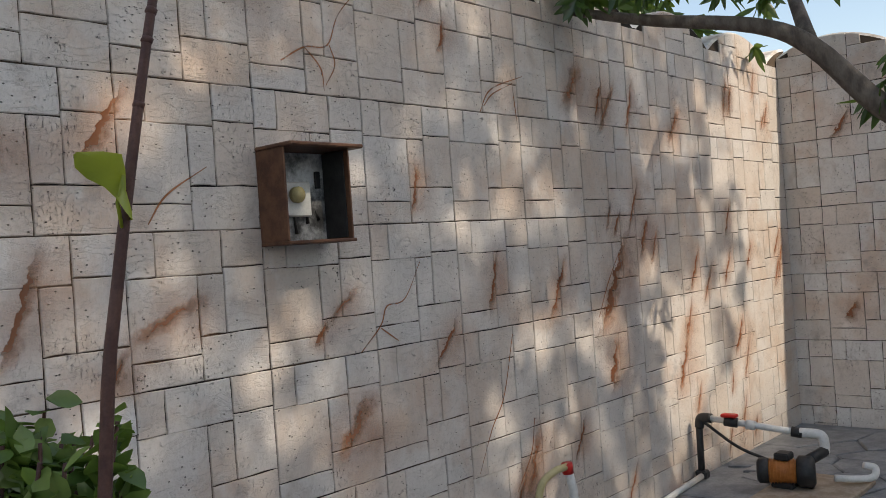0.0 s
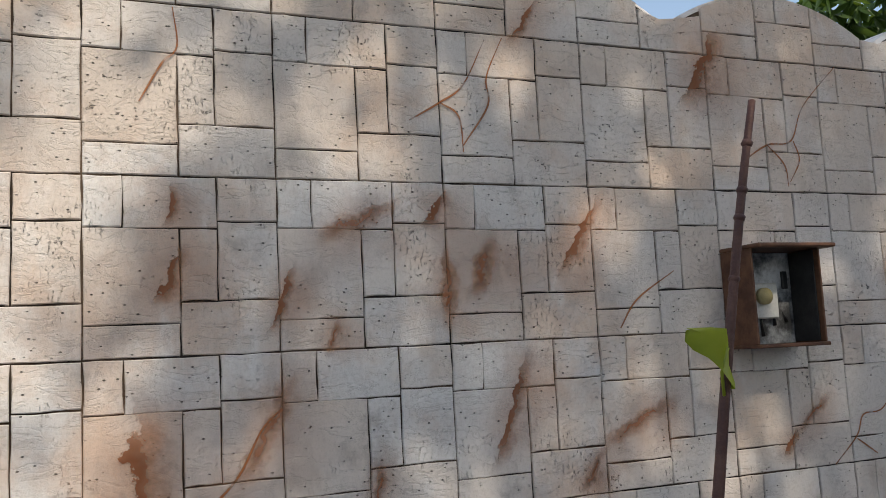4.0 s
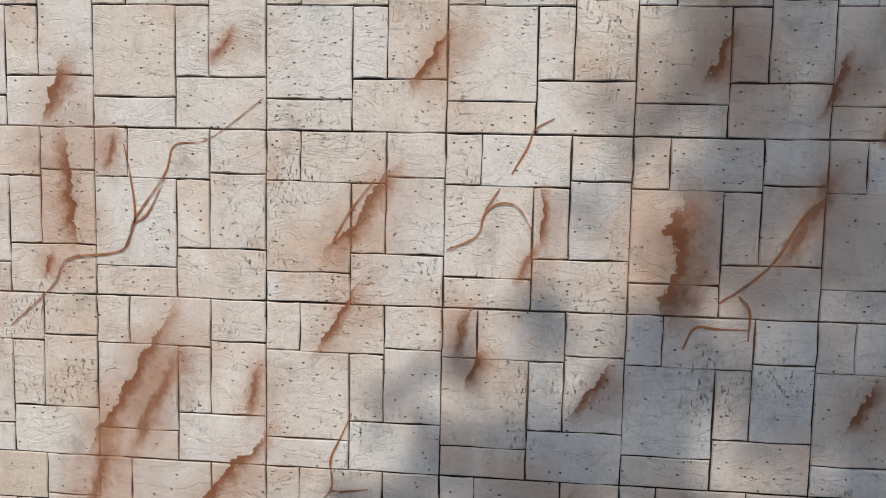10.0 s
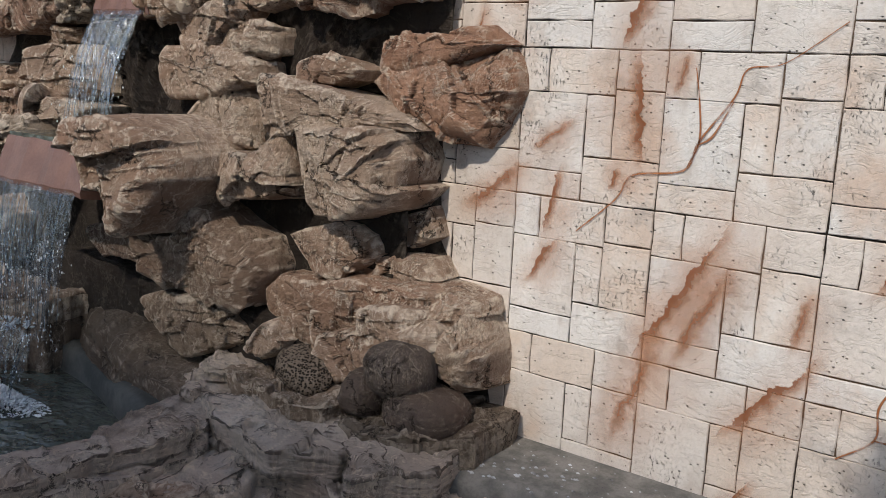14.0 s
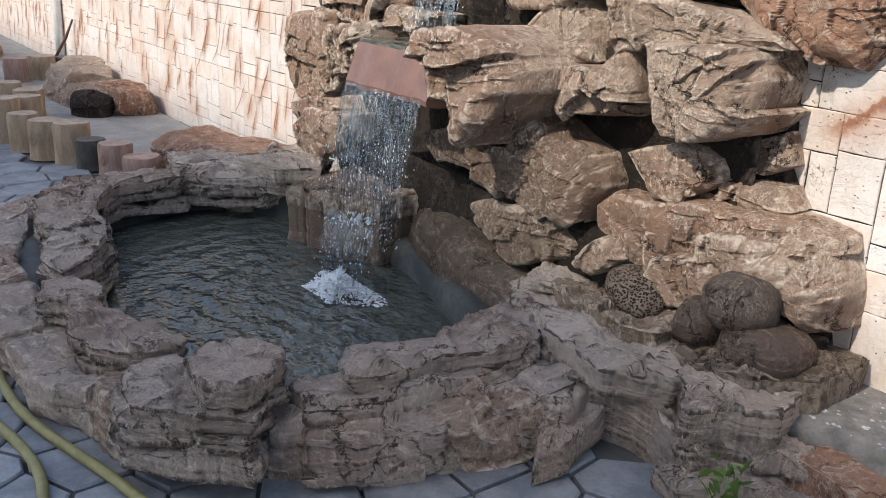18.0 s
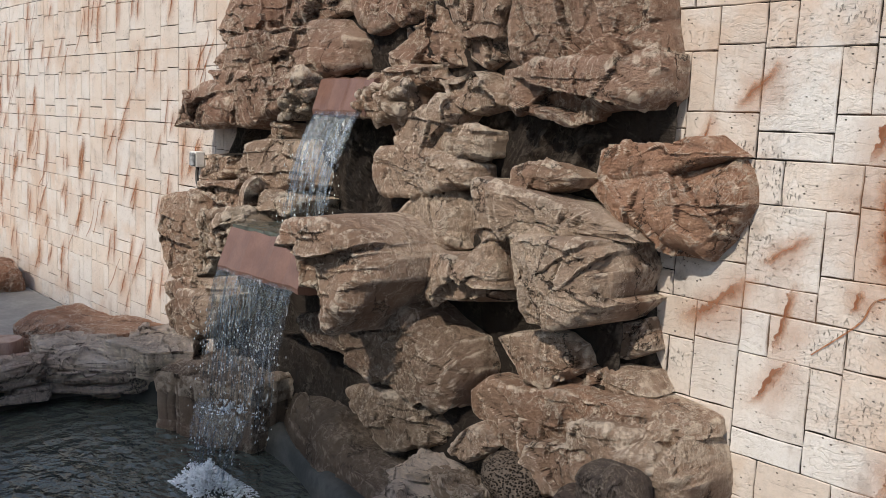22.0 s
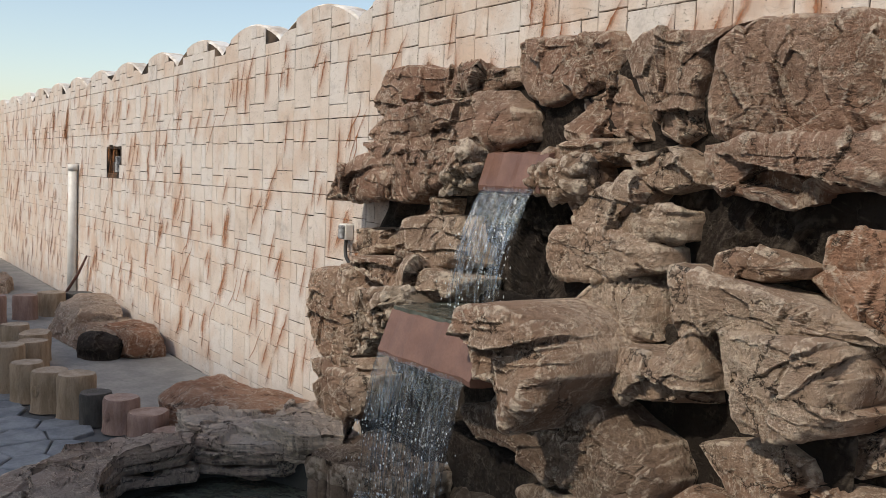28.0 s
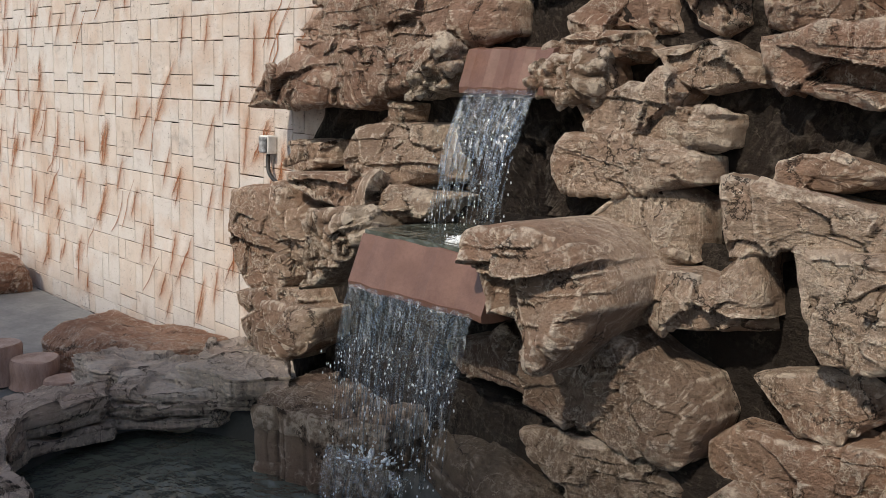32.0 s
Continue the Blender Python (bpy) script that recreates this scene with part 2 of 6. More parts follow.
def rock(name, dark, mid, light, tint=(0.36, 0.17, 0.10), tint_amount=0.4, crest=1.0, relief=0.045):
    """Sculpted cement rock: brown washes, darkened hollows, dry-brushed crests, fine pale drips and veins."""
    g = Mat(name)
    p = g.pos()
    big = g.noise(p, 1.9, 3, 0.5)
    wash = g.noise(g.vec('ADD', g.pos((1, 1, 0.7)), (7, 3, 1)), 3.4, 5, 0.6)
    wob = g.n("TexNoise", 1, (), Vector=p, Scale=9.0, Detail=6.0, Roughness=0.7)
    warp = g.vec('ADD', g.pos((1, 1, 0.75)), g.vec('MULTIPLY', wob, (0.20, 0.20, 0.20)))
    scrape = g.noise(g.pos((1.0, 1.0, 0.38)), 32, 6, 0.72)
    layer = g.noise(g.pos((0.6, 0.6, 3.2)), 13, 6, 0.7)
    grit = g.noise(p, 150, 4, 0.75)
    chips = g.n("TexVoronoi", 0, (), Vector=warp, Scale=16.0, Randomness=1.0)
    veind = g.n("TexVoronoi", 0, {"feature": 'DISTANCE_TO_EDGE'}, Vector=warp, Scale=7.0, Randomness=1.0)
    cover = g.noise(g.vec('ADD', p, (2, 8, 4)), 3.6, 3, 0.55)
    veins = g.math('MULTIPLY', g.ramp(veind, 0.045, 0.010), g.ramp(cover, 0.38, 0.50))
    crackd = g.n("TexVoronoi", 0, {"feature": 'DISTANCE_TO_EDGE'}, Vector=g.vec('ADD', warp, (4, 1, 7)), Scale=4.0, Randomness=1.0)
    crack = g.math('MULTIPLY', g.ramp(crackd, 0.020, 0.004), g.ramp(g.noise(p, 4.0, 2), 0.50, 0.57))
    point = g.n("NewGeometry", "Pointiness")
    col = g.mix(g.ramp(big, 0.36, 0.64), mid, light)
    deep = tuple(0.72 * m + 0.28 * d for m, d in zip(mid, dark))
    col = g.mix(g.ramp(wash, 0.50, 0.36, 0, 0.75), col, deep)
    rnd = g.n("ObjectInfo", "Random")
    col = g.mix(g.math('MULTIPLY', g.ramp(g.noise(g.vec('ADD', p, (7, 3, 1)), 1.7, 4), 0.46, 0.66), tint_amount), col, tint)
    col = g.mix(g.math('MULTIPLY', g.ramp(rnd, 0.2, 1.0), 0.22), col, tint)
    col = g.mix(g.ramp(layer, 0.44, 0.34, 0, 0.3), col, dark)
    col = g.mix(g.ramp(scrape, 0.44, 0.34, 0, 0.3), col, dark)
    # concave creases are mixed towards the dark colour
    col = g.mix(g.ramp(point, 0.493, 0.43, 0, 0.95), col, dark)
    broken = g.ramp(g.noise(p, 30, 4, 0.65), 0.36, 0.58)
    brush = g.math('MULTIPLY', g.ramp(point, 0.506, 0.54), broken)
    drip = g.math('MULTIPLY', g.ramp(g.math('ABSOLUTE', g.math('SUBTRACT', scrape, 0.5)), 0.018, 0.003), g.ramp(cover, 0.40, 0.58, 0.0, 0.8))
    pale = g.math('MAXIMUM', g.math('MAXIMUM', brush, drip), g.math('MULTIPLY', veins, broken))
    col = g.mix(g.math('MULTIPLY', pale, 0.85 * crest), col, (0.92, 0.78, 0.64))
    col = g.mix(g.ramp(grit, 0.46, 0.74, 0.0, 0.16), col, dark)
    col = g.mix(g.math('MULTIPLY', crack, 0.8), col, (0.03, 0.022, 0.017))
    h = g.math('ADD', g.math('MULTIPLY', scrape, 0.8), g.math('ADD', g.math('MULTIPLY', layer, 0.55), g.math('MULTIPLY', grit, 0.35)))
    h = g.math('ADD', h, g.math('ADD', g.math('MULTIPLY', chips, 0.5), g.math('MULTIPLY', veins, 0.25)))
    h = g.math('SUBTRACT', h, g.math('MULTIPLY', crack, 1.0))
    return g.finish(col, 0.88, g.bump(h, relief, 1.0), spec=0.2)


def simple(name, a, b, scale=8.0, rough=0.8, bump=0.004, metal=0.0, detail=5, stretch=(1, 1, 1), spec=0.4):
    g = Mat(name)
    p = g.pos(stretch)
    n = g.noise(p, scale, detail, 0.65)
    f = g.noise(p, scale * 9, 4, 0.7)
    col = g.mix(g.ramp(n, 0.35, 0.65), a, b)
    col = g.mix(g.ramp(f, 0.4, 0.75, 0, 0.3), col, tuple(c * 0.55 for c in a))
    h = g.math('ADD', n, g.math('MULTIPLY', f, 0.4))
    return g.finish(col, rough, g.bump(h, bump, 0.8), metal, spec)


def leaf_mat(name, a, b):
    g = Mat(name)
    r = g.n("NewGeometry", "Random Per Island")
    col = g.mix(r, a, b)
    col = g.mix(g.ramp(g.noise(g.pos(), 30, 3), 0.4, 0.7, 0, 0.4), col, tuple(c * 0.6 for c in a))
    b1 = g.n("BsdfDiffuse", 0, (), Color=col)
    b2 = g.n("BsdfTranslucent", 0, (), Color=g.mix(0.5, col, (0.25, 0.38, 0.04)))
    b3 = g.n("BsdfGlossy", 0, (), Color=(1, 1, 1), Roughness=0.35)
    m1, m2 = g.t.nodes.new("ShaderNodeMixShader"), g.t.nodes.new("ShaderNodeMixShader")
    g.put(m1.inputs[0], 0.3), g.put(m1.inputs[1], b1), g.put(m1.inputs[2], b2)
    g.put(m2.inputs[0], 0.05), g.put(m2.inputs[1], m1.outputs[0]), g.put(m2.inputs[2], b3)
    g.t.links.new(m2.outputs[0], g.out.inputs[0])
    return g.m


def water_mat():
    g = Mat("pond_water")
    p = g.pos()
    # ripples spread from the foot of the fall
    d = g.n("VectorMath", "Value", {"operation": 'DISTANCE'}, i0=p, i1=(-3.48, -0.83, 0.03))
    near = g.ramp(d, 1.6, 0.1, 0.35, 1.0)
    w1 = g.noise(g.pos((1, 1.7, 1)), 6.5, 3, 0.55)
    w2 = g.noise(p, 24, 2, 0.5)
    ring = g.math('SINE', g.math('ADD', g.math('MULTIPLY', d, 42), g.math('MULTIPLY', g.noise(p, 5), 9)))
    h = g.math('ADD', g.math('MULTIPLY', w1, 1.5), g.math('ADD', g.math('MULTIPLY', w2, 0.5), g.math('MULTIPLY', ring, 0.12)))
    h = g.math('MULTIPLY', h, near)
    col = g.mix(g.noise(p, 3), (0.055, 0.066, 0.058), (0.10, 0.108, 0.088))
    return g.finish(col, 0.04, g.bump(h, 0.045, 1.0), 0.0, 0.6)


def fall_mat():
    """Falling water: clear, with white aerated threads."""
    g = Mat("falling_water")
    p = g.pos((1, 1, 0.06))
    s1 = g.noise(p, 75, 4, 0.7)
    s2 = g.noise(g.pos((1, 1, 0.25)), 38, 3, 0.6)
    a = g.math('MULTIPLY', g.ramp(s1, 0.5, 0.68), g.ramp(s2, 0.38, 0.65, 0.15, 1.0))
    white = g.n("BsdfPrincipled", 0, (), Base_Color=(0.78, 0.82, 0.86, 1), Roughness=0.25)
    clear = g.n("BsdfTransparent", 0, (), Color=(0.86, 0.89, 0.92, 1))
    gl = g.n("BsdfGlossy", 0, (), Color=(0.9, 0.95, 1, 1), Roughness=0.12, Normal=g.bump(s1, 0.01))
    m1, m2 = g.t.nodes.new("ShaderNodeMixShader"), g.t.nodes.new("ShaderNodeMixShader")
    g.put(m1.inputs[0], 0.10), g.put(m1.inputs[1], clear), g.put(m1.inputs[2], gl)
    g.put(m2.inputs[0], g.math('MULTIPLY', a, 0.45)), g.put(m2.inputs[1], m1.outputs[0]), g.put(m2.inputs[2], white)
    g.t.links.new(m2.outputs[0], g.out.inputs[0])
    return g.m


def foam_mat():
    g = Mat("water_foam")
    n = g.noise(g.pos(), 45, 5, 0.7)
    col = g.mix(n, (0.78, 0.82, 0.85), (0.93, 0.95, 0.96))
    white = g.n("BsdfPrincipled", 0, (), Base_Color=col, Roughness=0.3)
    clear = g.n("BsdfTransparent", 0, (), Color=(0.9, 0.93, 0.95, 1))
    m1 = g.t.nodes.new("ShaderNodeMixShader")
    g.put(m1.inputs[0], g.ramp(n, 0.30, 0.50, 0.35, 1.0)), g.put(m1.inputs[1], clear), g.put(m1.inputs[2], white)
    g.t.links.new(m1.outputs[0], g.out.inputs[0])
    return g.m


M_STONE, M_STONE_JOINED = plaster("stamped_wall_stone", True), plaster("stamped_wall_stone_far", False)
M_GROOVE, M_COPING, M_STAIN, M_VEIN = mortar(), coping(), stain(), vein()
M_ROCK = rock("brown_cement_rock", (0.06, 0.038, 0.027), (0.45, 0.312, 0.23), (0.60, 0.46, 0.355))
# darker for splash damp, and for overhang shade put into the lower rocks' colour
M_ROCK_DAMP_SHADE = rock("damp_and_shaded_brown_rock", (0.045, 0.03, 0.022), (0.27, 0.19, 0.14), (0.38, 0.285, 0.215), tint=(0.20, 0.10, 0.07), crest=0.7)
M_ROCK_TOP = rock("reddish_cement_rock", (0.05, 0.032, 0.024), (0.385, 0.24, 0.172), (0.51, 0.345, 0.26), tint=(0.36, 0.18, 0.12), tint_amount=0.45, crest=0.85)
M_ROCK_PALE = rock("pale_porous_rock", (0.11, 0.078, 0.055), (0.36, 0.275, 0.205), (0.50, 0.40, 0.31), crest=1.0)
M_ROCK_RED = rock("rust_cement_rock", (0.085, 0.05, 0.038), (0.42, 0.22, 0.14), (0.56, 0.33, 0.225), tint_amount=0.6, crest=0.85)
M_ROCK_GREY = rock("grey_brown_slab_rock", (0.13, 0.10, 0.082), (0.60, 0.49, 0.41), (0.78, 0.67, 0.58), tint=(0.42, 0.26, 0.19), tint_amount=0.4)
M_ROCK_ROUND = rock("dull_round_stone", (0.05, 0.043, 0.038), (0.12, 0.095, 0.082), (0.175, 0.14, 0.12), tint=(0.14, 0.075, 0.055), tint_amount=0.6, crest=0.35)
# recess shade put into the colour of core and backing; also the black stone
M_ROCK_DARK = rock("recess_shade_and_black_rock", (0.012, 0.009, 0.008), (0.036, 0.028, 0.023), (0.058, 0.046, 0.038), tint=(0.05, 0.03, 0.022), crest=0.12)
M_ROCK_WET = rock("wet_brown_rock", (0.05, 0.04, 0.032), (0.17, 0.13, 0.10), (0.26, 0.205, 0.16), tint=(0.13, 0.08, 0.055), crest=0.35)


def pitted():
    g = Mat("pitted_coral_stone")
    p = g.pos()
    d = g.n("TexVoronoi", 0, (), Vector=g.pos((1, 1, 1.3)), Scale=105.0, Randomness=1.0)
    hole = g.ramp(d, 0.54, 0.26)
    n = g.noise(p, 30, 5, 0.7)
    col = g.mix(hole, g.mix(n, (0.11, 0.086, 0.067), (0.22, 0.17, 0.132)), (0.03, 0.024, 0.019))
    return g.finish(col, 0.9, g.bump(g.math('SUBTRACT', g.math('MULTIPLY', n, 0.3), hole), 0.02, 1.0), spec=0.2)


M_PITTED = pitted()
M_LIP = simple("smooth_terracotta_cement", (0.155, 0.080, 0.060), (0.20, 0.108, 0.082), 9, 0.4, 0.003)
M_LEDGE = simple("dirty_pebbled_cement", (0.12, 0.115, 0.105), (0.24, 0.225, 0.205), 9, 0.95, 0.01)
M_CONCRETE = simple("grey_screed", (0.24, 0.235, 0.225), (0.33, 0.32, 0.30), 3.5, 0.9, 0.004)
M_BASIN = simple("grey_basin_render", (0.045, 0.048, 0.045), (0.10, 0.10, 0.093), 5, 0.7, 0.004)
M_SLATE = simple("blue_grey_slate_paving", (0.17, 0.18, 0.195), (0.29, 0.30, 0.31), 6, 0.6, 0.006)
M_EARTH = simple("dull_cement_ground", (0.10, 0.10, 0.10), (0.16, 0.16, 0.155), 1.5, 0.95, 0.006)
M_PLAIN = simple("grey_plaster", (0.42, 0.40, 0.37), (0.52, 0.49, 0.45), 1.2, 0.9, 0.003)
M_BARK = simple("ochre_log_cement", (0.235, 0.165, 0.105), (0.36, 0.265, 0.185), 14, 0.8, 0.012, stretch=(1, 1, 0.25))
M_BARK_RED = simple("rosy_log_cement", (0.24, 0.145, 0.115), (0.35, 0.235, 0.195), 14, 0.8, 0.012, stretch=(1, 1, 0.25))
M_BARK_DARK = simple("blackened_log_cement", (0.035, 0.032, 0.03), (0.075, 0.068, 0.06), 14, 0.75, 0.012, stretch=(1, 1, 0.25))
M_CUT = simple("cut_log_face", (0.32, 0.245, 0.175), (0.45, 0.36, 0.275), 16, 0.8, 0.005)
M_CUT_RED = simple("rosy_cut_face", (0.30, 0.20, 0.165), (0.42, 0.31, 0.26), 16, 0.8, 0.005)
M_CUT_DARK = simple("dark_cut_face", (0.075, 0.07, 0.065), (0.13, 0.12, 0.11), 16, 0.8, 0.005)
M_BROWN_STEEL = simple("rusty_brown_sheet_steel", (0.10, 0.045, 0.028), (0.19, 0.09, 0.05), 12, 0.55, 0.002, 0.3)
M_WHITE = simple("white_plastic", (0.66, 0.65, 0.62), (0.76, 0.75, 0.72), 10, 0.45, 0.001)
M_PALE = simple("smeared_white_paint", (0.06, 0.06, 0.062), (0.66, 0.68, 0.70), 9, 0.7, 0.004)
M_BLACK = simple("black_plastic", (0.018, 0.018, 0.019), (0.035, 0.034, 0.034), 16, 0.5, 0.002)
M_ORANGE = simple("orange_enamel", (0.42, 0.14, 0.03), (0.55, 0.20, 0.05), 20, 0.4, 0.001)
M_RED = simple("red_plastic", (0.55, 0.02, 0.015), (0.62, 0.04, 0.03), 20, 0.4, 0.001)
M_YELLOW = simple("yellowed_plastic", (0.46, 0.39, 0.19), (0.55, 0.47, 0.25), 20, 0.5, 0.001)
M_HOSE = simple("olive_garden_hose", (0.22, 0.19, 0.07), (0.30, 0.26, 0.11), 20, 0.5, 0.001)
M_TWIG = simple("dark_red_twig", (0.075, 0.03, 0.025), (0.13, 0.06, 0.045), 40, 0.55, 0.002)
M_BRANCH = simple("grey_brown_bark", (0.12, 0.09, 0.07), (0.22, 0.175, 0.14), 18, 0.85, 0.008, stretch=(1, 1, 0.4))
M_LEAF = leaf_mat("mango_leaf", (0.035, 0.075, 0.018), (0.075, 0.14, 0.03))
M_SHRUB = leaf_mat("shrub_leaf", (0.065, 0.13, 0.028), (0.2, 0.3, 0.065))
M_LIME = leaf_mat("young_leaf", (0.33, 0.38, 0.02), (0.42, 0.46, 0.04))
M_WATER, M_FALL, M_FOAM = water_mat(), fall_mat(), foam_mat()


# ---- mesh helpers ----
def mesh_from(name, verts, faces, mats, smooth=False, face_mats=None):
    me = bpy.data.meshes.new(name)
    me.from_pydata([tuple(v) for v in verts], [], [tuple(f) for f in faces])
    for m in (mats if isinstance(mats, (list, tuple)) else [mats]):
        me.materials.append(m)
    if smooth:
        me.polygons.foreach_set("use_smooth", [True] * len(me.polygons))
    if face_mats is not None:
        me.polygons.foreach_set("material_index", face_mats)
    me.update()
    return me


def empty(name, at=(0, 0, 0)):
    ob = new(name)
    ob.empty_display_size = 0.1
    ob.location = at
    return ob


def child(ob, parent):
    ob.parent = parent
    ob.matrix_parent_inverse = parent.matrix_basis.inverted()
    return ob


def part(name, me, parent, label=""):
    ob = child(new(name, me), parent)
    return tagged(ob, label) if label else ob


def box_mesh(name, lo, hi, mat, bevel=0.0, seg=1):
    bm = bmesh.new()
    bmesh.ops.create_cube(bm, size=1)
    for v in bm.verts:
        v.co = Vector([(lo[i] + hi[i]) / 2 + v.co[i] * (hi[i] - lo[i]) for i in range(3)])
    if bevel:
        bmesh.ops.bevel(bm, geom=bm.edges[:], offset=bevel, segments=seg, affect='EDGES', profile=0.6)
    me = bpy.data.meshes.new(name)
    bm.to_mesh(me)
    bm.free()
    me.materials.append(mat)
    return me


def tube_mesh(name, pts, radii, mat, sides=10, caps=True):
    """A tube along points; radii one or per point."""
    pts = [Vector(p) for p in pts]
    if not isinstance(radii, (list, tuple)):
        radii = [radii] * len(pts)
    verts, faces = [], []
    side = None
    for i, p in enumerate(pts):
        d = (pts[min(i + 1, len(pts) - 1)] - pts[max(i - 1, 0)]).normalized()
        if side is None:
            side = d.orthogonal().normalized()
        side = (side - d * side.dot(d)).normalized()
        up = d.cross(side)
        for k in range(sides):
            a = 2 * math.pi * k / sides
            verts.append(p + (side * math.cos(a) + up * math.sin(a)) * radii[i])
    for i in range(len(pts) - 1):
        for k in range(sides):
            a, b = i * sides + k, i * sides + (k + 1) % sides
            faces.append((a, b, b + sides, a + sides))
    if caps:
        faces.append(tuple(range(sides - 1, -1, -1)))
        faces.append(tuple((len(pts) - 1) * sides + k for k in range(sides)))
    return mesh_from(name, verts, faces, mat, True)


def smooth_path(pts, steps=6):
    """Catmull-Rom through points."""
    p = [Vector(q) for q in pts]
    p = [p[0] * 2 - p[1]] + p + [p[-1] * 2 - p[-2]]
    out = []
    for i in range(1, len(p) - 2):
        for s in range(steps):
            t = s / steps
            out.append(0.5 * ((2 * p[i]) + (p[i + 1] - p[i - 1]) * t + (2 * p[i - 1] - 5 * p[i] + 4 * p[i + 1] - p[i + 2]) * t * t
                              + (3 * p[i] - p[i - 1] - 3 * p[i + 1] + p[i + 2]) * t ** 3))
    return out + [p[-2]]


def vnoise(P, seed=0):
    """Value noise in [-1, 1] on an (n, 3) array."""
    P = P + seed * 17.31
    i = np.floor(P).astype(np.int64)
    f = P - i
    f = f * f * (3 - 2 * f)
    out = np.zeros(len(P))
    for dx in (0, 1):
        for dy in (0, 1):
            for dz in (0, 1):
                h = (i[:, 0] + dx) * 374761393 + (i[:, 1] + dy) * 668265263 + (i[:, 2] + dz) * 2147483647
                h = (h ^ (h >> 13)) * 1274126177
                h = ((h ^ (h >> 16)) & 0xFFFF) / 32767.5 - 1
                w = (f[:, 0] if dx else 1 - f[:, 0]) * (f[:, 1] if dy else 1 - f[:, 1]) * (f[:, 2] if dz else 1 - f[:, 2])
                out += w * h
    return out


def fbm(P, octaves=4, seed=0, gain=0.5):
    out, a = 0, 1.0
    for k in range(octaves):
        out = out + a * vnoise(P * 2.03 ** k, seed + k)
        a *= gain
    return out


GRIDS = {}


def cube_grid(n):
    """Shared unit cube surface with n cells along each edge: points, quads."""
    if n not in GRIDS:
        index, pts, quads = {}, [], []

        def vid(p):
            if p not in index:
                index[p] = len(pts)
                pts.append([2 * c / n - 1 for c in p])
            return index[p]
        for axis in range(3):
            for side in (0, n):
                for a in range(n):
                    for b in range(n):
                        q = []
                        for da, db in ((0, 0), (1, 0), (1, 1), (0, 1)):
                            p = [0, 0, 0]
                            p[axis], p[(axis + 1) % 3], p[(axis + 2) % 3] = side, a + da, b + db
                            q.append(vid(tuple(p)))
                        quads.append(tuple(q if side else reversed(q)))
        GRIDS[n] = (np.array(pts), quads)
    return GRIDS[n]


def boulder_mesh(name, half, mat, seed, n=20, power=9.0, cuts=11, rough=1.0, strata=0.3, taper=0.0, shear=0.0, flat=0.0):
    """A chiselled, layered boulder about the origin, half extents given."""
    rng = np.random.RandomState(seed)
    P, quads = cube_grid(n)
    P = P / ((np.abs(P) ** power).sum(1) ** (1 / power))[:, None]
    half = np.array(half)
    warp = np.c_[vnoise(P * 1.1, seed), vnoise(P * 1.1, seed + 31), vnoise(P * 1.1, seed + 57)]
    P = P + warp * 0.10 * rough
    for c in range(cuts):
        nv = rng.normal(size=3)
        if c % 3:       # most facets lie on the front
            nv = np.array([nv[0] * 0.55, -1.0, nv[2] * 0.55])
        nv /= np.linalg.norm(nv)
        d = np.abs(nv).sum() * (rng.uniform(0.66, 0.90) if c % 3 else rng.uniform(0.62, 0.86))
        over = P @ nv - d
        P = P - np.outer(np.maximum(over, 0) * 0.98, nv)
    P[:, 0] *= 1 + taper * P[:, 2]
    P[:, 0] += shear * P[:, 2]
    P = P * half
    size = float(np.cbrt(np.prod(half)))
    N = P / half
    N = N / np.linalg.norm(N, axis=1)[:, None]
    low = fbm(P * (0.8 / size), 3, seed)
    # broken layers: each bed steps in or out, and shifts where a joint runs through
    joint = np.floor(vnoise(P * 3.1, seed + 8) * 2.2)
    bed = (P[:, 2] + 0.06 * low + 0.035 * joint) * rng.uniform(7, 13)
    k = np.floor(bed)
    f = bed - k
    hsh = np.abs(np.sin((k + joint * 5.3 + seed) * 12.9898)) * 43758.5453
    ledge = (hsh - np.floor(hsh)) - 0.5
    lip = np.clip(np.minimum(f, 1 - f) * 7, 0, 1) - 1
    # flat chips broken off at several sizes
    cell = P * np.array([4.2, 4.2, 6.0])
    chipk = np.floor(cell + 0.7 * np.c_[vnoise(cell * 0.7, seed + 3), vnoise(cell * 0.7, seed + 4), vnoise(cell * 0.7, seed + 6)])
    ch = np.abs(np.sin(chipk @ np.array([12.9898, 78.233, 37.719]) + seed)) * 43758.5453
    chip = (ch - np.floor(ch)) - 0.5
    fine = fbm(P * 24, 3, seed + 9)
    amt = min(1.0, size / 0.16)
    disp = low * 0.07 * size * rough + amt * (strata * (ledge * 0.030 + lip * 0.010) + chip * 0.030 * rough) + fine * 0.0055 * rough
    D = N * disp[:, None]
    if flat:
        D[:, 2] *= np.where(N[:, 2] > 0.5, 1 - flat, 1)
    P = P + D
    for a in range(3):
        lo, hi = np.percentile(P[:, a], 0.5), np.percentile(P[:, a], 99.5)
        P[:, a] = (P[:, a] - (lo + hi) / 2) * (2 * half[a] / (hi - lo))
    me = mesh_from(name, P, quads, mat, True)
    me.set_sharp_from_angle(angle=radians(28))
    return me


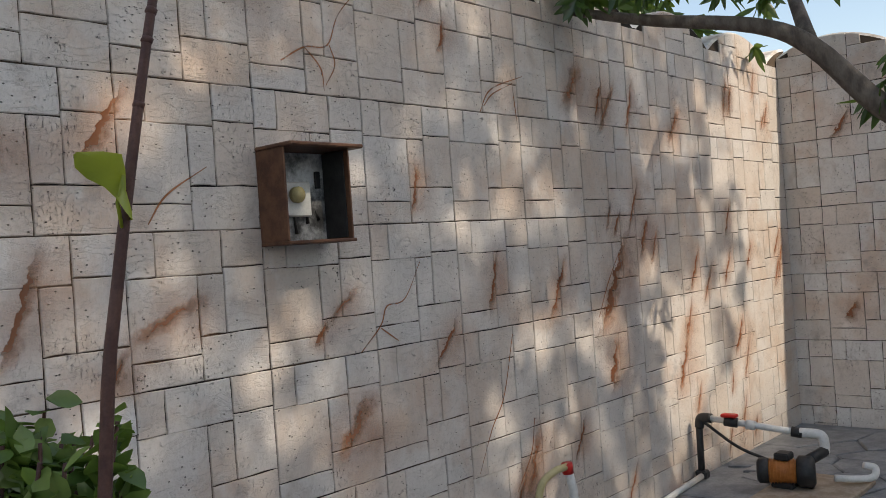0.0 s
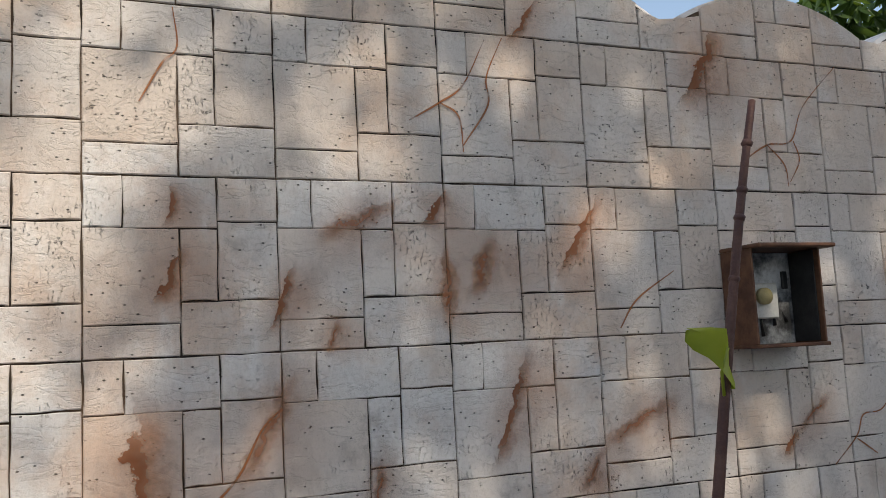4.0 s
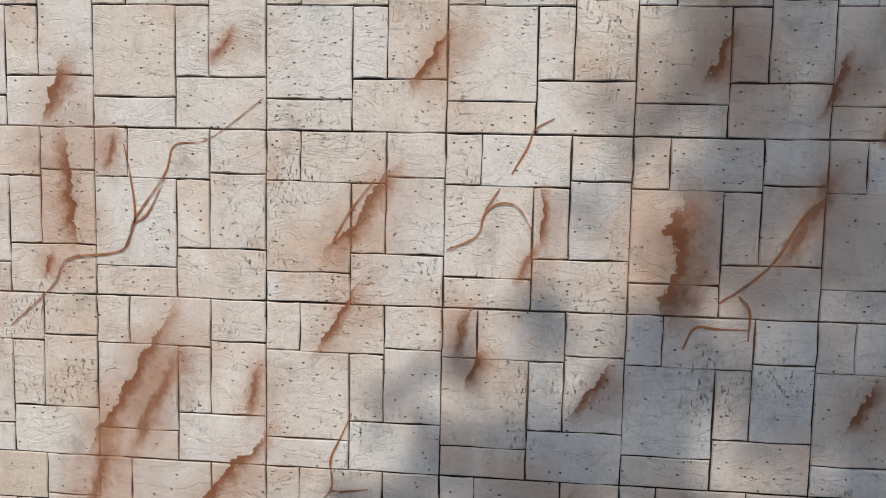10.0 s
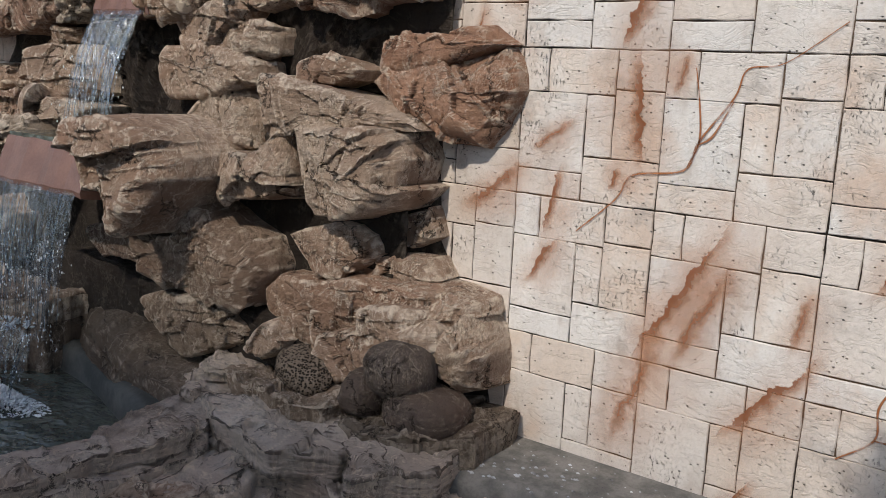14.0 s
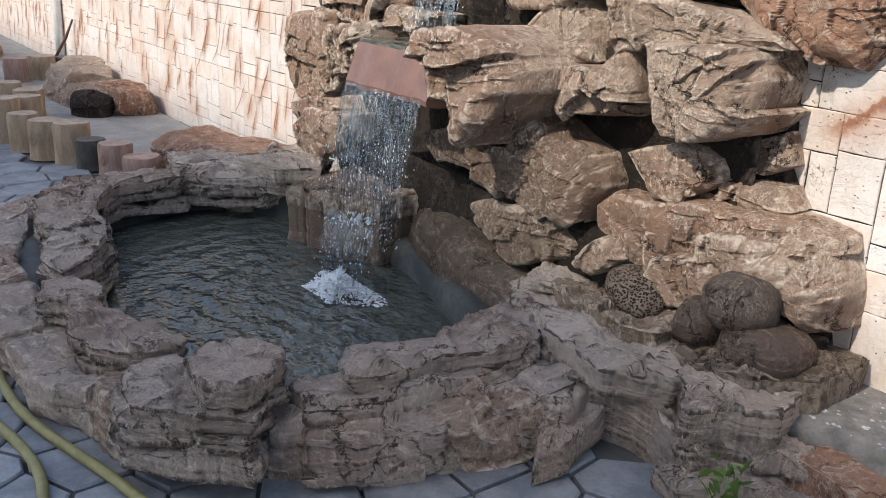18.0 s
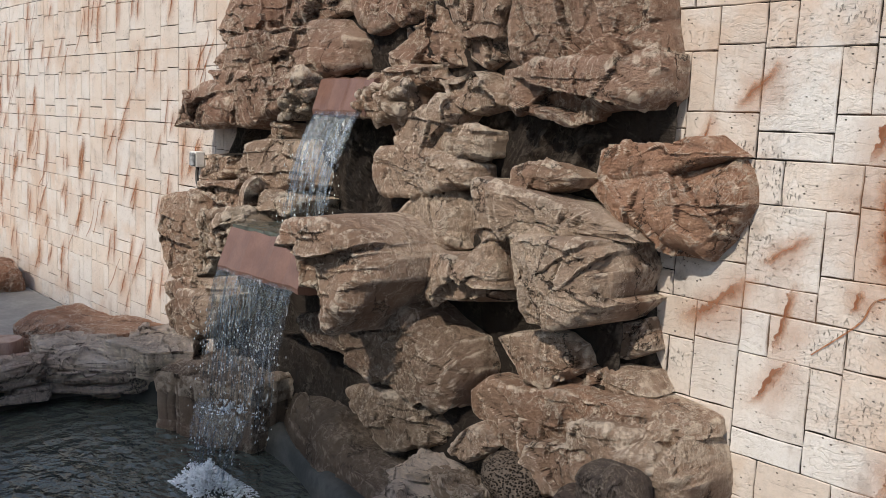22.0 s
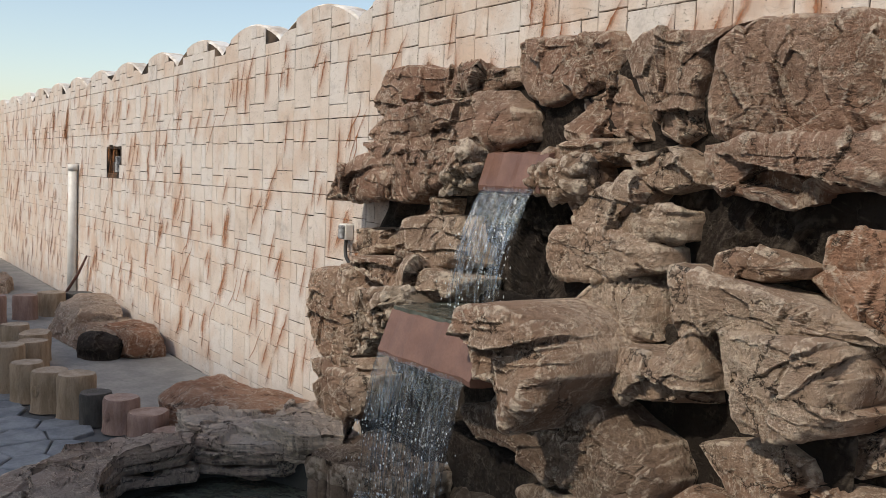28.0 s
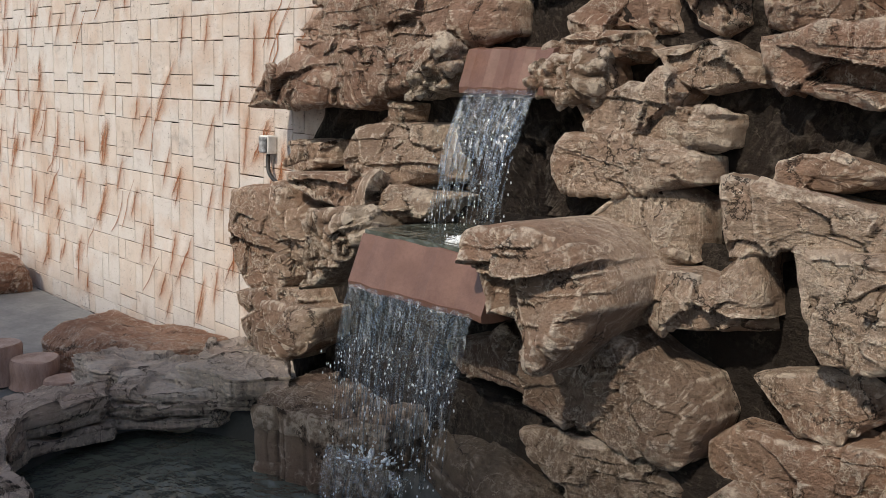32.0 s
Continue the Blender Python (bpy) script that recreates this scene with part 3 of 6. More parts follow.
def slab_ring(name, pts, z0, z1, mat, seed, rim=0.03, dome=0.0, split=(0.012, 0.032)):
    """An irregular flat stone from a plan outline: thin split layers at the edge, and a top of flaked steps."""
    rng = np.random.RandomState(seed)
    pts = np.array(pts, float)
    c = pts.mean(0)
    fine = []
    for i in range(len(pts)):
        p, q = pts[i], pts[(i + 1) % len(pts)]
        steps = max(5, int(np.linalg.norm(q - p) / 0.0095))
        fine.append(p + (q - p) * (np.arange(steps) / steps)[:, None])
    fine = np.concatenate(fine)
    m = len(fine)
    away = fine - c
    away /= np.linalg.norm(away, axis=1)[:, None] + 1e-6
    at = np.c_[fine, np.full(m, seed * 0.37)]
    notch = np.floor(2.5 * vnoise(at * 11, seed + 5)) / 2.5
    fine = fine + away * (rim * (0.55 * fbm(at * 8, 4, seed, 0.6) + 0.6 * notch))[:, None]
    layers, z = [(0.90, z0)], z0
    while z < z1 - 0.016:
        s = rng.uniform(0.925, 1.03)
        step = min(rng.uniform(*split), z1 - z)
        layers += [(s * 0.985, z + 0.002), (s * 1.008, z + step * 0.6), (s, z + step - 0.002)]
        z += step
    side = len(layers)
    layers += [(1.0, z1 - 0.010), (0.992, z1 - 0.002)] + [(q, z1 + dome * min(1.0, (1 - q) * 2)) for q in (0.975, 0.95, 0.92, 0.88, 0.83, 0.77, 0.71, 0.64, 0.57, 0.50, 0.42, 0.34, 0.26, 0.17, 0.08, 0.01)]
    tilt = rng.uniform(-0.07, 0.07, 2)
    ext = np.abs(fine - c).max(0)
    sheets = []
    for per, lean, amp in ((0.03, 0.12, 0.016), (0.006, 0.12, 0.007)):
        count = int(np.clip(4 * ext[0] * ext[1] / per, 2, 40))
        sheets.append((per, c + rng.uniform(-1, 1, (count, 2)) * ext, rng.normal(size=(count, 2)) * lean, rng.uniform(-1, 1, count) * amp))
    rows = []
    for l, (s, z) in enumerate(layers):
        wave = 1 + 0.02 * vnoise(np.c_[fine * 16, np.full(m, z * 60.0)], seed + l // 3)
        xy = (fine - c) * (s * wave)[:, None]
        zz = z + xy @ tilt
        w = xy + c
        if l >= side:
            q2 = w + 0.02 * np.c_[vnoise(np.c_[w * 9, np.zeros(m)], seed + 1), vnoise(np.c_[w * 9, np.ones(m)], seed + 2)]
            for per, site, grad, off in sheets:
                gap = ((q2[:, None] - site[None]) ** 2).sum(2)
                near = gap.argmin(1)
                zz = zz + (off[near] + np.clip((grad[near] * (q2 - site[near])).sum(1), -0.02, 0.02)) * min(1.0, (1.002 - s) * 14 + 0.35)
            zz = zz + 0.004 * fbm(np.c_[w * 28, np.full(m, float(seed))], 3, seed)
        else:
            zz = zz + 0.006 * vnoise(np.c_[fine * 9, np.full(m, z * 20.0)], seed + 7) * (l > 0)
        rows.append(np.c_[w, zz])
    faces = []
    for l in range(len(layers) - 1):
        for k in range(m):
            a, b = l * m + k, l * m + (k + 1) % m
            faces.append((a, b, b + m, a + m))
    me = mesh_from(name, np.concatenate(rows), faces, mat, True)
    me.set_sharp_from_angle(angle=radians(30))
    return me

# ---- setting: ground ----
MOD = 0.5                       # width of one stamped module
ROW0, ROW_H = 1.566, 0.4775     # height of a main joint, and module height
X_WEST, X_EAST = -18.2, 7.2    # ends of the long wall
WALL_T = 0.18

ground = tagged(new("ground", mesh_from("ground", [(-400, -400, -0.03), (400, -400, -0.03), (400, 400, -0.03), (-400, 400, -0.03)], [(0, 1, 2, 3)], M_EARTH)),
                "dull grey cement ground of the yard", "ground", kind="structure")


def wave_top(x):
    """Height of the scalloped wall top."""
    period, start = (0.93, 2.36) if x > -1 else (1.09, -4.07)
    u = ((x - start) / period) % 1.0
    return 2.61 + 0.165 * math.sin(math.pi * u) ** 0.75


def wall_body(name, length, origin, angle, top, label, hole=()):
    """The wall's core with a scalloped crest; runs along local x, faces local -y."""
    n = int(length / 0.045)
    xs = [length * i / n for i in range(n + 1)]
    verts, faces, mats = [], [], []
    for x in xs:
        z = top(x)
        verts += [(x, 0.007, -0.02), (x, 0.007, z - 0.02), (x, 0.02, z), (x, WALL_T - 0.02, z + 0.005), (x, WALL_T, z - 0.02), (x, WALL_T, -0.02)]
    for i in range(n):
        for k in range(5):
            if k == 0 and any(a <= (xs[i] + xs[i + 1]) / 2 <= b for a, b, *_ in hole):
                continue
            a, b = i * 6 + k, (i + 1) * 6 + k
            faces.append((a, b, b + 1, a + 1))
            mats.append(0 if k in (0, 4) else 1)
    for a, b, z0, z1 in hole:
        ids = [i for i in range(n) if a <= (xs[i] + xs[i + 1]) / 2 <= b]
        x0, x1 = xs[ids[0]], xs[ids[-1] + 1]
        for lo, hi in ((-0.02, z0), (z1, min(top(x0), top(x1)) - 0.02)):
            k = len(verts)
            verts += [(x0, 0.007, lo), (x1, 0.007, lo), (x1, 0.007, hi), (x0, 0.007, hi)]
            faces.append((k, k + 1, k + 2, k + 3))
            mats.append(0)
        k = len(verts)
        verts += [(x0, 0.007, z0), (x1, 0.007, z0), (x1, 0.007, z1), (x0, 0.007, z1), (x0, 0.15, z0), (x1, 0.15, z0), (x1, 0.15, z1), (x0, 0.15, z1)]
        faces += [(k, k + 4, k + 5, k + 1), (k + 1, k + 5, k + 6, k + 2), (k + 2, k + 6, k + 7, k + 3), (k + 3, k + 7, k + 4, k), (k + 4, k + 7, k + 6, k + 5)]
        mats += [0] * 5
    for s, flip in ((0, False), (n * 6, True)):
        f = tuple(range(s, s + 6))
        faces.append(f[::-1] if flip else f)
        mats.append(0)
    me = mesh_from(name, verts, faces, [M_GROOVE, M_COPING], False, mats)
    ob = new(name, me)
    ob.matrix_world = Matrix.Translation(origin) @ Matrix.Rotation(angle, 4, 'Z')
    return tagged(ob, label, "wall", kind="structure")


# the eight stones of one module: left, right, top, bottom as parts of it
STONES = ((0.0, 0.195, 0.0, 0.29), (0.195, 0.675, 0.0, 0.295), (0.675, 1.0, 0.0, 0.255),
          (0.0, 0.48, 0.29, 0.82), (0.48, 0.675, 0.295, 0.70), (0.675, 1.0, 0.255, 0.70),
          (0.0, 0.48, 0.82, 1.0), (0.48, 1.0, 0.70, 1.0))


def stone_rings(rng, w, h, gap=0.0019):
    """Outline and bevel of one stone, its top left corner at the origin."""
    pts = []
    corners = [(gap, -gap), (gap, -h + gap), (w - gap, -h + gap), (w - gap, -gap)]
    for i in range(4):
        a, b = corners[i], corners[(i + 1) % 4]
        pts.append((a[0] + rng.uniform(-1, 1) * 0.0015, a[1] + rng.uniform(-1, 1) * 0.0015))
        for s in (0.33, 0.68):
            pts.append((a[0] + (b[0] - a[0]) * s + rng.uniform(-1, 1) * 0.0022, a[1] + (b[1] - a[1]) * s + rng.uniform(-1, 1) * 0.0022))
    cx, cz = w / 2, -h / 2
    y = rng.uniform(-0.002, 0.0015)
    verts = [(x, 0.008, z) for x, z in pts]
    verts += [(x, y + 0.003, z) for x, z in pts]
    inset = [(x + (0.0026 if x < cx else -0.0026) * min(1, abs(x - cx) / (w * 0.4)), z + (0.0026 if z < cz else -0.0026) * min(1, abs(z - cz) / (h * 0.4))) for x, z in pts]
    verts += [(x, y, z) for x, z in inset]
    m = len(pts)
    faces = [(k, (k + 1) % m, m + (k + 1) % m, m + k) for k in range(m)]
    faces += [(m + k, m + (k + 1) % m, 2 * m + (k + 1) % m, 2 * m + k) for k in range(m)]
    faces.append(tuple(range(2 * m, 3 * m)))
    return verts, faces


# three chipped variants of each of the eight stones
STONE_MESHES = []
stone_rng = random.Random(11)
for k, (l, r, t, b) in enumerate(STONES):
    STONE_MESHES.append([])
    for v in range(3):
        vs, fs = stone_rings(stone_rng, (r - l) * MOD, (b - t) * ROW_H)
        tight = stone_rings(stone_rng, (r - l) * MOD, (b - t) * ROW_H, 0.0022)
        STONE_MESHES[-1].append((vs, fs, mesh_from("stone", vs, fs, M_STONE), tight))


def clad(wall, length, x_phase, top, near, skip=lambda x, z: False, tight_at=lambda x: False):
    """Lay the stamped stones on a wall: those inside near are parts, the rest one joined part."""
    rng = random.Random(5)
    jv, jf = [], []
    singles = []
    k0 = -int(x_phase / MOD) - 1
    for col in range(k0, int((length - x_phase) / MOD) + 1):
        for row in range(-4, 4):
            for s, (l, r, t, b) in enumerate(STONES):
                x0, x1 = x_phase + (col + l) * MOD, x_phase + (col + r) * MOD
                z1, z0 = ROW0 + (row + 1 - t) * ROW_H, ROW0 + (row + 1 - b) * ROW_H
                cx, cz = (x0 + x1) / 2, (z0 + z1) / 2
                lim = min(top(min(max(x, 0), length)) for x in (x0, cx, x1)) - 0.012
                if z1 < 0.0 or z0 > lim - 0.03 or x1 < 0.02 or x0 > length - 0.02 or skip(cx, cz):
                    continue
                vs, fs, me, tight = STONE_MESHES[s][rng.randrange(3)]
                whole = z1 <= lim and z0 >= -0.01 and x0 >= 0 and x1 <= length
                if whole and near(cx, cz):
                    singles.append((me, x0, z1))
                else:
                    o = len(jv)
                    if tight_at(x0):
                        vs, fs = tight
                    jv += [(min(max(x + x0, 0), length), y, max(min(z + z1, top(min(max(x + x0, 0), length)) - 0.012), -0.015)) for x, y, z in vs]
                    jf += [tuple(i + o for i in f) for f in fs]
    joined = new("stone_cladding", mesh_from("stone_cladding", jv, jf, M_STONE_JOINED))
    joined.parent = wall
    tagged(joined, kind="stuff")
    for me, x, z in singles:
        ob = new("stone", me)
        ob.location = (x, 0, z)
        ob.parent = wall
    return len(singles)


BOX_X0, BOX_X1, BOX_Z0, BOX_Z1 = 2.50, 2.93, 1.50, 1.84
HOLE = (-10.76, -10.22, 1.62, 1.88)
wall_north = wall_body("wall_north", X_EAST + WALL_T - X_WEST, (X_WEST, 0, 0), 0, lambda x: wave_top(x + X_WEST),
                       "long garden wall stamped as pale ashlar with rust stains", [(HOLE[0] - X_WEST, HOLE[1] - X_WEST, HOLE[2], HOLE[3])])
wall_east = wall_body("wall_east", 9.0, (X_EAST, 0, 0), radians(-90), lambda x: wave_top(x + 0.6),
                      "garden wall of stamped pale ashlar standing in shade")
# unseen plain walls: west closes the yard, tall south one added to block sun
for nm, lo, hi in (("shade_wall_south", (-14.0, -30.3, -0.03), (12.0, -30.0, 29.28)), ("wall_west", (-18.4, -9.0, -0.03), (-18.2, 0.18, 2.7))):
    tagged(new(nm, box_mesh(nm, lo, hi, M_PLAIN)), "added plain grey plastered wall, out of view", "wall", kind="structure")


# ---- painted rust strokes and veins on the walls ----
def stroke_mesh(name, rows, y=-0.0034):
    """Rows of x, z, length, angle in degrees, width."""
    verts, faces, uvs = [], [], []
    for x, z, length, angle, width in rows:
        a = radians(angle)
        along = Vector((math.cos(a), math.sin(a)))
        side = Vector((along.y, -along.x))
        c = Vector((x, z)) + side * width * 0.25
        o = len(verts)
        for u, v in ((-0.5, -0.1), (1.7, -0.1), (1.7, 1.1), (-0.5, 1.1)):
            q = c + side * (u - 0.4) * width + along * (v - 0.5) * length * 1.5
            verts.append((q.x, y - 0.00002 * (len(verts) // 4 % 40), q.y))
            uvs.append((u, v))
        faces.append((o, o + 1, o + 2, o + 3))
    me = mesh_from(name, verts, faces, M_STAIN)
    layer = me.uv_layers.new(name="UVMap")
    for i, uv in enumerate(uvs):
        layer.data[i].uv = uv
    return me


STROKES_B = ((-1.06, 0.53, 0.36, 70, 0.17), (-0.92, 0.87, 0.44, 60, 0.13), (-0.85, 0.80, 0.31, 64, 0.10), (-0.62, 0.61, 0.32, 48, 0.12), (-0.55, 0.84, 0.15, 78, 0.07), (-0.31, 1.06, 0.20, 56, 0.09), (-0.25, 1.37, 0.29, 54, 0.14), (-1.40, 0.89, 0.16, 54, 0.08), (-1.38, 1.09, 0.18, 79, 0.09), (-1.38, 1.31, 0.15, 33, 0.07), (-1.60, 1.13, 0.26, 36, 0.12), (-1.04, 1.40, 0.29, 95, -0.14), (-0.93, 1.50, 0.11, 76, -0.07), (-1.16, 1.18, 0.06, 70, 0.07), (-1.52, 1.81, 0.17, 47, 0.08), (-1.14, 1.68, 0.16, 67, 0.13), (-0.64, 1.81, 0.11, 58, 0.07))
STROKES_A = ((-0.06, 1.78, 0.17, 57, 0.08), (0.08, 1.02, 0.14, 80, -0.07), (0.07, 0.93, 0.10, 72, 0.11), (0.40, 0.89, 0.16, 54, 0.08), (0.57, 1.26, 0.31, 86, 0.25), (0.69, 1.79, 0.14, 67, 0.11), (0.99, 1.72, 0.16, 70, 0.08), (1.10, 0.88, 0.14, 61, 0.11), (1.24, 1.18, 0.14, 77, 0.07), (0.93, 1.38, 0.26, 63, 0.13), (1.66, 1.38, 0.28, 69, 0.11), (1.47, 1.74, 0.20, 90, 0.10), (0.25, 1.35, 0.14, 90, 0.07), (0.21, 1.23, 0.11, 60, 0.07), (1.13, 1.61, 0.09, 69, 0.07), (0.70, 1.97, 0.09, 81, 0.07))
STROKES_C = ((1.22, 1.96, 0.22, 25, 0.11), (1.58, 1.81, 0.17, 67, 0.14), (1.93, 1.91, 0.25, 57, 0.12), (2.12, 1.33, 0.25, 26, 0.12), (1.93, 1.17, 0.12, 59, 0.07), (2.44, 2.51, 0.27, 59, 0.22), (1.79, 2.59, 0.16, 55, 0.07), (1.45, 1.98, 0.11, 56, 0.11), (2.83, 1.29, 0.15, 40, 0.07), (3.24, 1.71, 0.18, 81, 0.09), (3.38, 1.09, 0.19, 50, 0.09), (3.40, 2.54, 0.16, 57, 0.07), (3.46, 2.36, 0.13, 74, 0.11), (2.71, 1.19, 0.09, 57, 0.07))
STROKES_D = ((2.82, 0.86, 0.25, 49, 0.20), (4.41, 2.26, 0.24, 57, 0.20), (4.19, 1.25, 0.28, 62, 0.13), (3.70, 1.31, 0.24, 73, 0.11), (4.69, 1.25, 0.49, 58, 0.23), (3.90, 0.47, 0.29, 70, 0.14), (5.50, 2.11, 0.23, 53, 0.11), (5.64, 1.25, 0.24, 62, 0.11), (4.63, 0.81, 0.24, 76, 0.20), (5.41, 0.70, 0.28, 66, 0.14), (5.06, 1.47, 0.22, 64, 0.10), (6.21, 0.78, 0.25, 59, 0.12), (6.45, 1.28, 0.17, 64, 0.08))
stroke_rng = random.Random(3)
near_rows = [(x, z, l * 1.1, a, w * 1.3) for x, z, l, a, w in STROKES_A + STROKES_B + STROKES_C + STROKES_D]
for i in range(26):     # fainter strokes further along and low down
    near_rows.append((stroke_rng.uniform(4.6, 7.0), stroke_rng.uniform(0.1, 2.5), stroke_rng.uniform(0.14, 0.3), stroke_rng.uniform(55, 75), stroke_rng.uniform(0.06, 0.12)))
near_rows += [(x * 0.5 + 0.3, 0.1 + (i % 4) * 0.13, 0.22, 60, 0.1) for i, x in enumerate(range(-3, 9))]
child(new("rust_strokes", stroke_mesh("rust_strokes", near_rows)), wall_north)
far_rows = []
for i in range(430):
    far_rows.append((stroke_rng.uniform(-17.5, -1.6), stroke_rng.uniform(0.15, 2.55), stroke_rng.uniform(0.12, 0.34), stroke_rng.uniform(52, 88), stroke_rng.uniform(0.04, 0.10)))
child(new("rust_strokes", stroke_mesh("rust_strokes", far_rows)), wall_north)
east_rows = [(stroke_rng.uniform(0.1, 3.5), stroke_rng.uniform(0.2, 2.5), stroke_rng.uniform(0.14, 0.34), stroke_rng.uniform(45, 70), stroke_rng.uniform(0.09, 0.18)) for i in range(26)]
ob = new("rust_strokes", stroke_mesh("rust_strokes", east_rows))
ob.parent = wall_east


def vein_mesh(name, lines, width=0.0050, y=-0.0046):
    verts, faces, uvs = [], [], []
    for line in lines:
        pts = smooth_path([(x, 0, z) for x, z in line], 6)
        o = len(verts)
        n = len(pts)
        for i, p in enumerate(pts):
            d = (pts[min(i + 1, n - 1)] - pts[max(i - 1, 0)]).normalized()
            s = Vector((d.z, 0, -d.x)) * width * (0.45 + 0.55 * math.sin(math.pi * min(1, 0.12 + i / n)))
            verts += [(p.x - s.x, y, p.z - s.z), (p.x + s.x, y, p.z + s.z)]
            if i:
                a = o + 2 * i
                faces.append((a - 2, a - 1, a + 1, a))
                uvs += [(0, 0), (1, 0), (1, 1), (0, 1)]
    me = mesh_from(name, verts, faces, M_VEIN)
    layer = me.uv_layers.new(name="UVMap")
    for i, uv in enumerate(uvs):
        layer.data[i].uv = uv
    return me


VEINS_A = (((-1.26, 0.99), (-1.13, 1.11), (-1.08, 1.19), (-0.92, 1.22), (-0.88, 1.31), (-0.79, 1.44), (-0.76, 1.52), (-0.66, 1.54), (-0.51, 1.65)), ((-0.91, 1.23), (-0.88, 1.31), (-0.89, 1.42), (-0.91, 1.52)), ((-0.88, 1.30), (-0.84, 1.33), (-0.79, 1.43)), ((-0.40, 0.47), (-0.31, 0.55), (-0.31, 0.64), (-0.28, 0.71), (-0.25, 0.78)), ((-0.31, 0.55), (-0.27, 0.55), (-0.20, 0.56)), ((0.01, 1.25), (0.09, 1.29), (0.11, 1.35), (0.15, 1.38), (0.20, 1.37), (0.24, 1.31)), ((0.11, 1.36), (0.15, 1.42)), ((0.18, 1.46), (0.22, 1.53), (0.24, 1.58), (0.29, 1.61)))
VEINS_B = (((0.74, 1.13), (0.81, 1.18), (0.88, 1.25), (0.94, 1.36), (0.99, 1.41)), ((0.79, 1.15), (0.82, 1.11), (0.82, 1.03)), ((0.65, 1.00), (0.68, 1.06), (0.74, 1.06), (0.82, 1.06)), ((1.46, 0.80), (1.62, 0.80), (1.70, 0.87), (1.81, 0.93)), ((1.62, 0.80), (1.68, 0.74)), ((1.70, 0.87), (1.70, 0.80), (1.67, 0.69)), ((-0.31, 1.26), (-0.26, 1.35), (-0.19, 1.44)))
VEINS_C = (((1.40, 2.23), (1.50, 2.29), (1.58, 2.35), (1.66, 2.50)), ((1.50, 2.29), (1.56, 2.25), (1.57, 2.14)), ((1.57, 2.16), (1.66, 2.29), (1.66, 2.38), (1.72, 2.51)), ((0.64, 2.24), (0.70, 2.35), (0.74, 2.40), (0.73, 2.51)), ((2.63, 2.15), (2.74, 2.21), (2.85, 2.23), (2.92, 2.36), (3.09, 2.52)), ((2.74, 2.21), (2.81, 2.14), (2.82, 2.06)), ((2.86, 2.23), (2.88, 2.16), (2.83, 2.08)), ((2.08, 1.59), (2.15, 1.68), (2.30, 1.77)), ((2.91, 1.09), (3.02, 1.18), (3.06, 1.25), (3.16, 1.27), (3.26, 1.41)), ((3.02, 1.17), (3.11, 1.11)), ((3.71, 2.04), (3.80, 2.15), (4.04, 2.23)))
VEINS_D = (((3.74, 2.07), (3.81, 2.13), (3.96, 2.19)), ((3.96, 2.19), (3.98, 1.98)), ((3.83, 1.05), (3.74, 0.79), (3.64, 0.66), (3.54, 0.49)), ((4.56, 1.05), (4.67, 1.22), (4.84, 1.42)), ((3.95, 0.65), (3.91, 0.50), (3.79, 0.35)))
child(new("painted_veins", vein_mesh("painted_veins", VEINS_A + VEINS_B + VEINS_C + VEINS_D)), wall_north)
far_veins = []
for i in range(34):
    x, z = stroke_rng.uniform(-13, -5.2), stroke_rng.uniform(0.3, 2.2)
    line = [(x, z)]
    for k in range(3):
        line.append((line[-1][0] + stroke_rng.uniform(0.0, 0.10), line[-1][1] + stroke_rng.uniform(0.06, 0.14)))
    far_veins.append(line)
child(new("painted_veins", vein_mesh("painted_veins", far_veins, 0.006)), wall_north)


# ---- rockwork of the waterfall ----
rockwork = tagged(empty("waterfall_rockwork", (-3.2, -0.3, 0)), "tall brown sculpted rock waterfall built against the ashlar wall", "rock waterfall")


def boulder(x0, x1, z0, z1, front, depth, mat=M_ROCK, seed=1, tilt=0.0, name="boulder", parent=rockwork, turn=0.0, n=34, **more):
    """A boulder by its extent along the wall, its height span and its front face."""
    half = ((x1 - x0) / 2 + 0.015, depth / 2, (z1 - z0) / 2 + 0.018)
    ob = new(name, boulder_mesh(name, half, mat, seed, n, **more))
    ob.matrix_world = Matrix.Translation(((x0 + x1) / 2, front + depth / 2, (z0 + z1) / 2)) @ Matrix.Rotation(radians(tilt), 4, 'Y') @ Matrix.Rotation(radians(turn), 4, 'Z')
    return child(ob, parent) if parent else ob


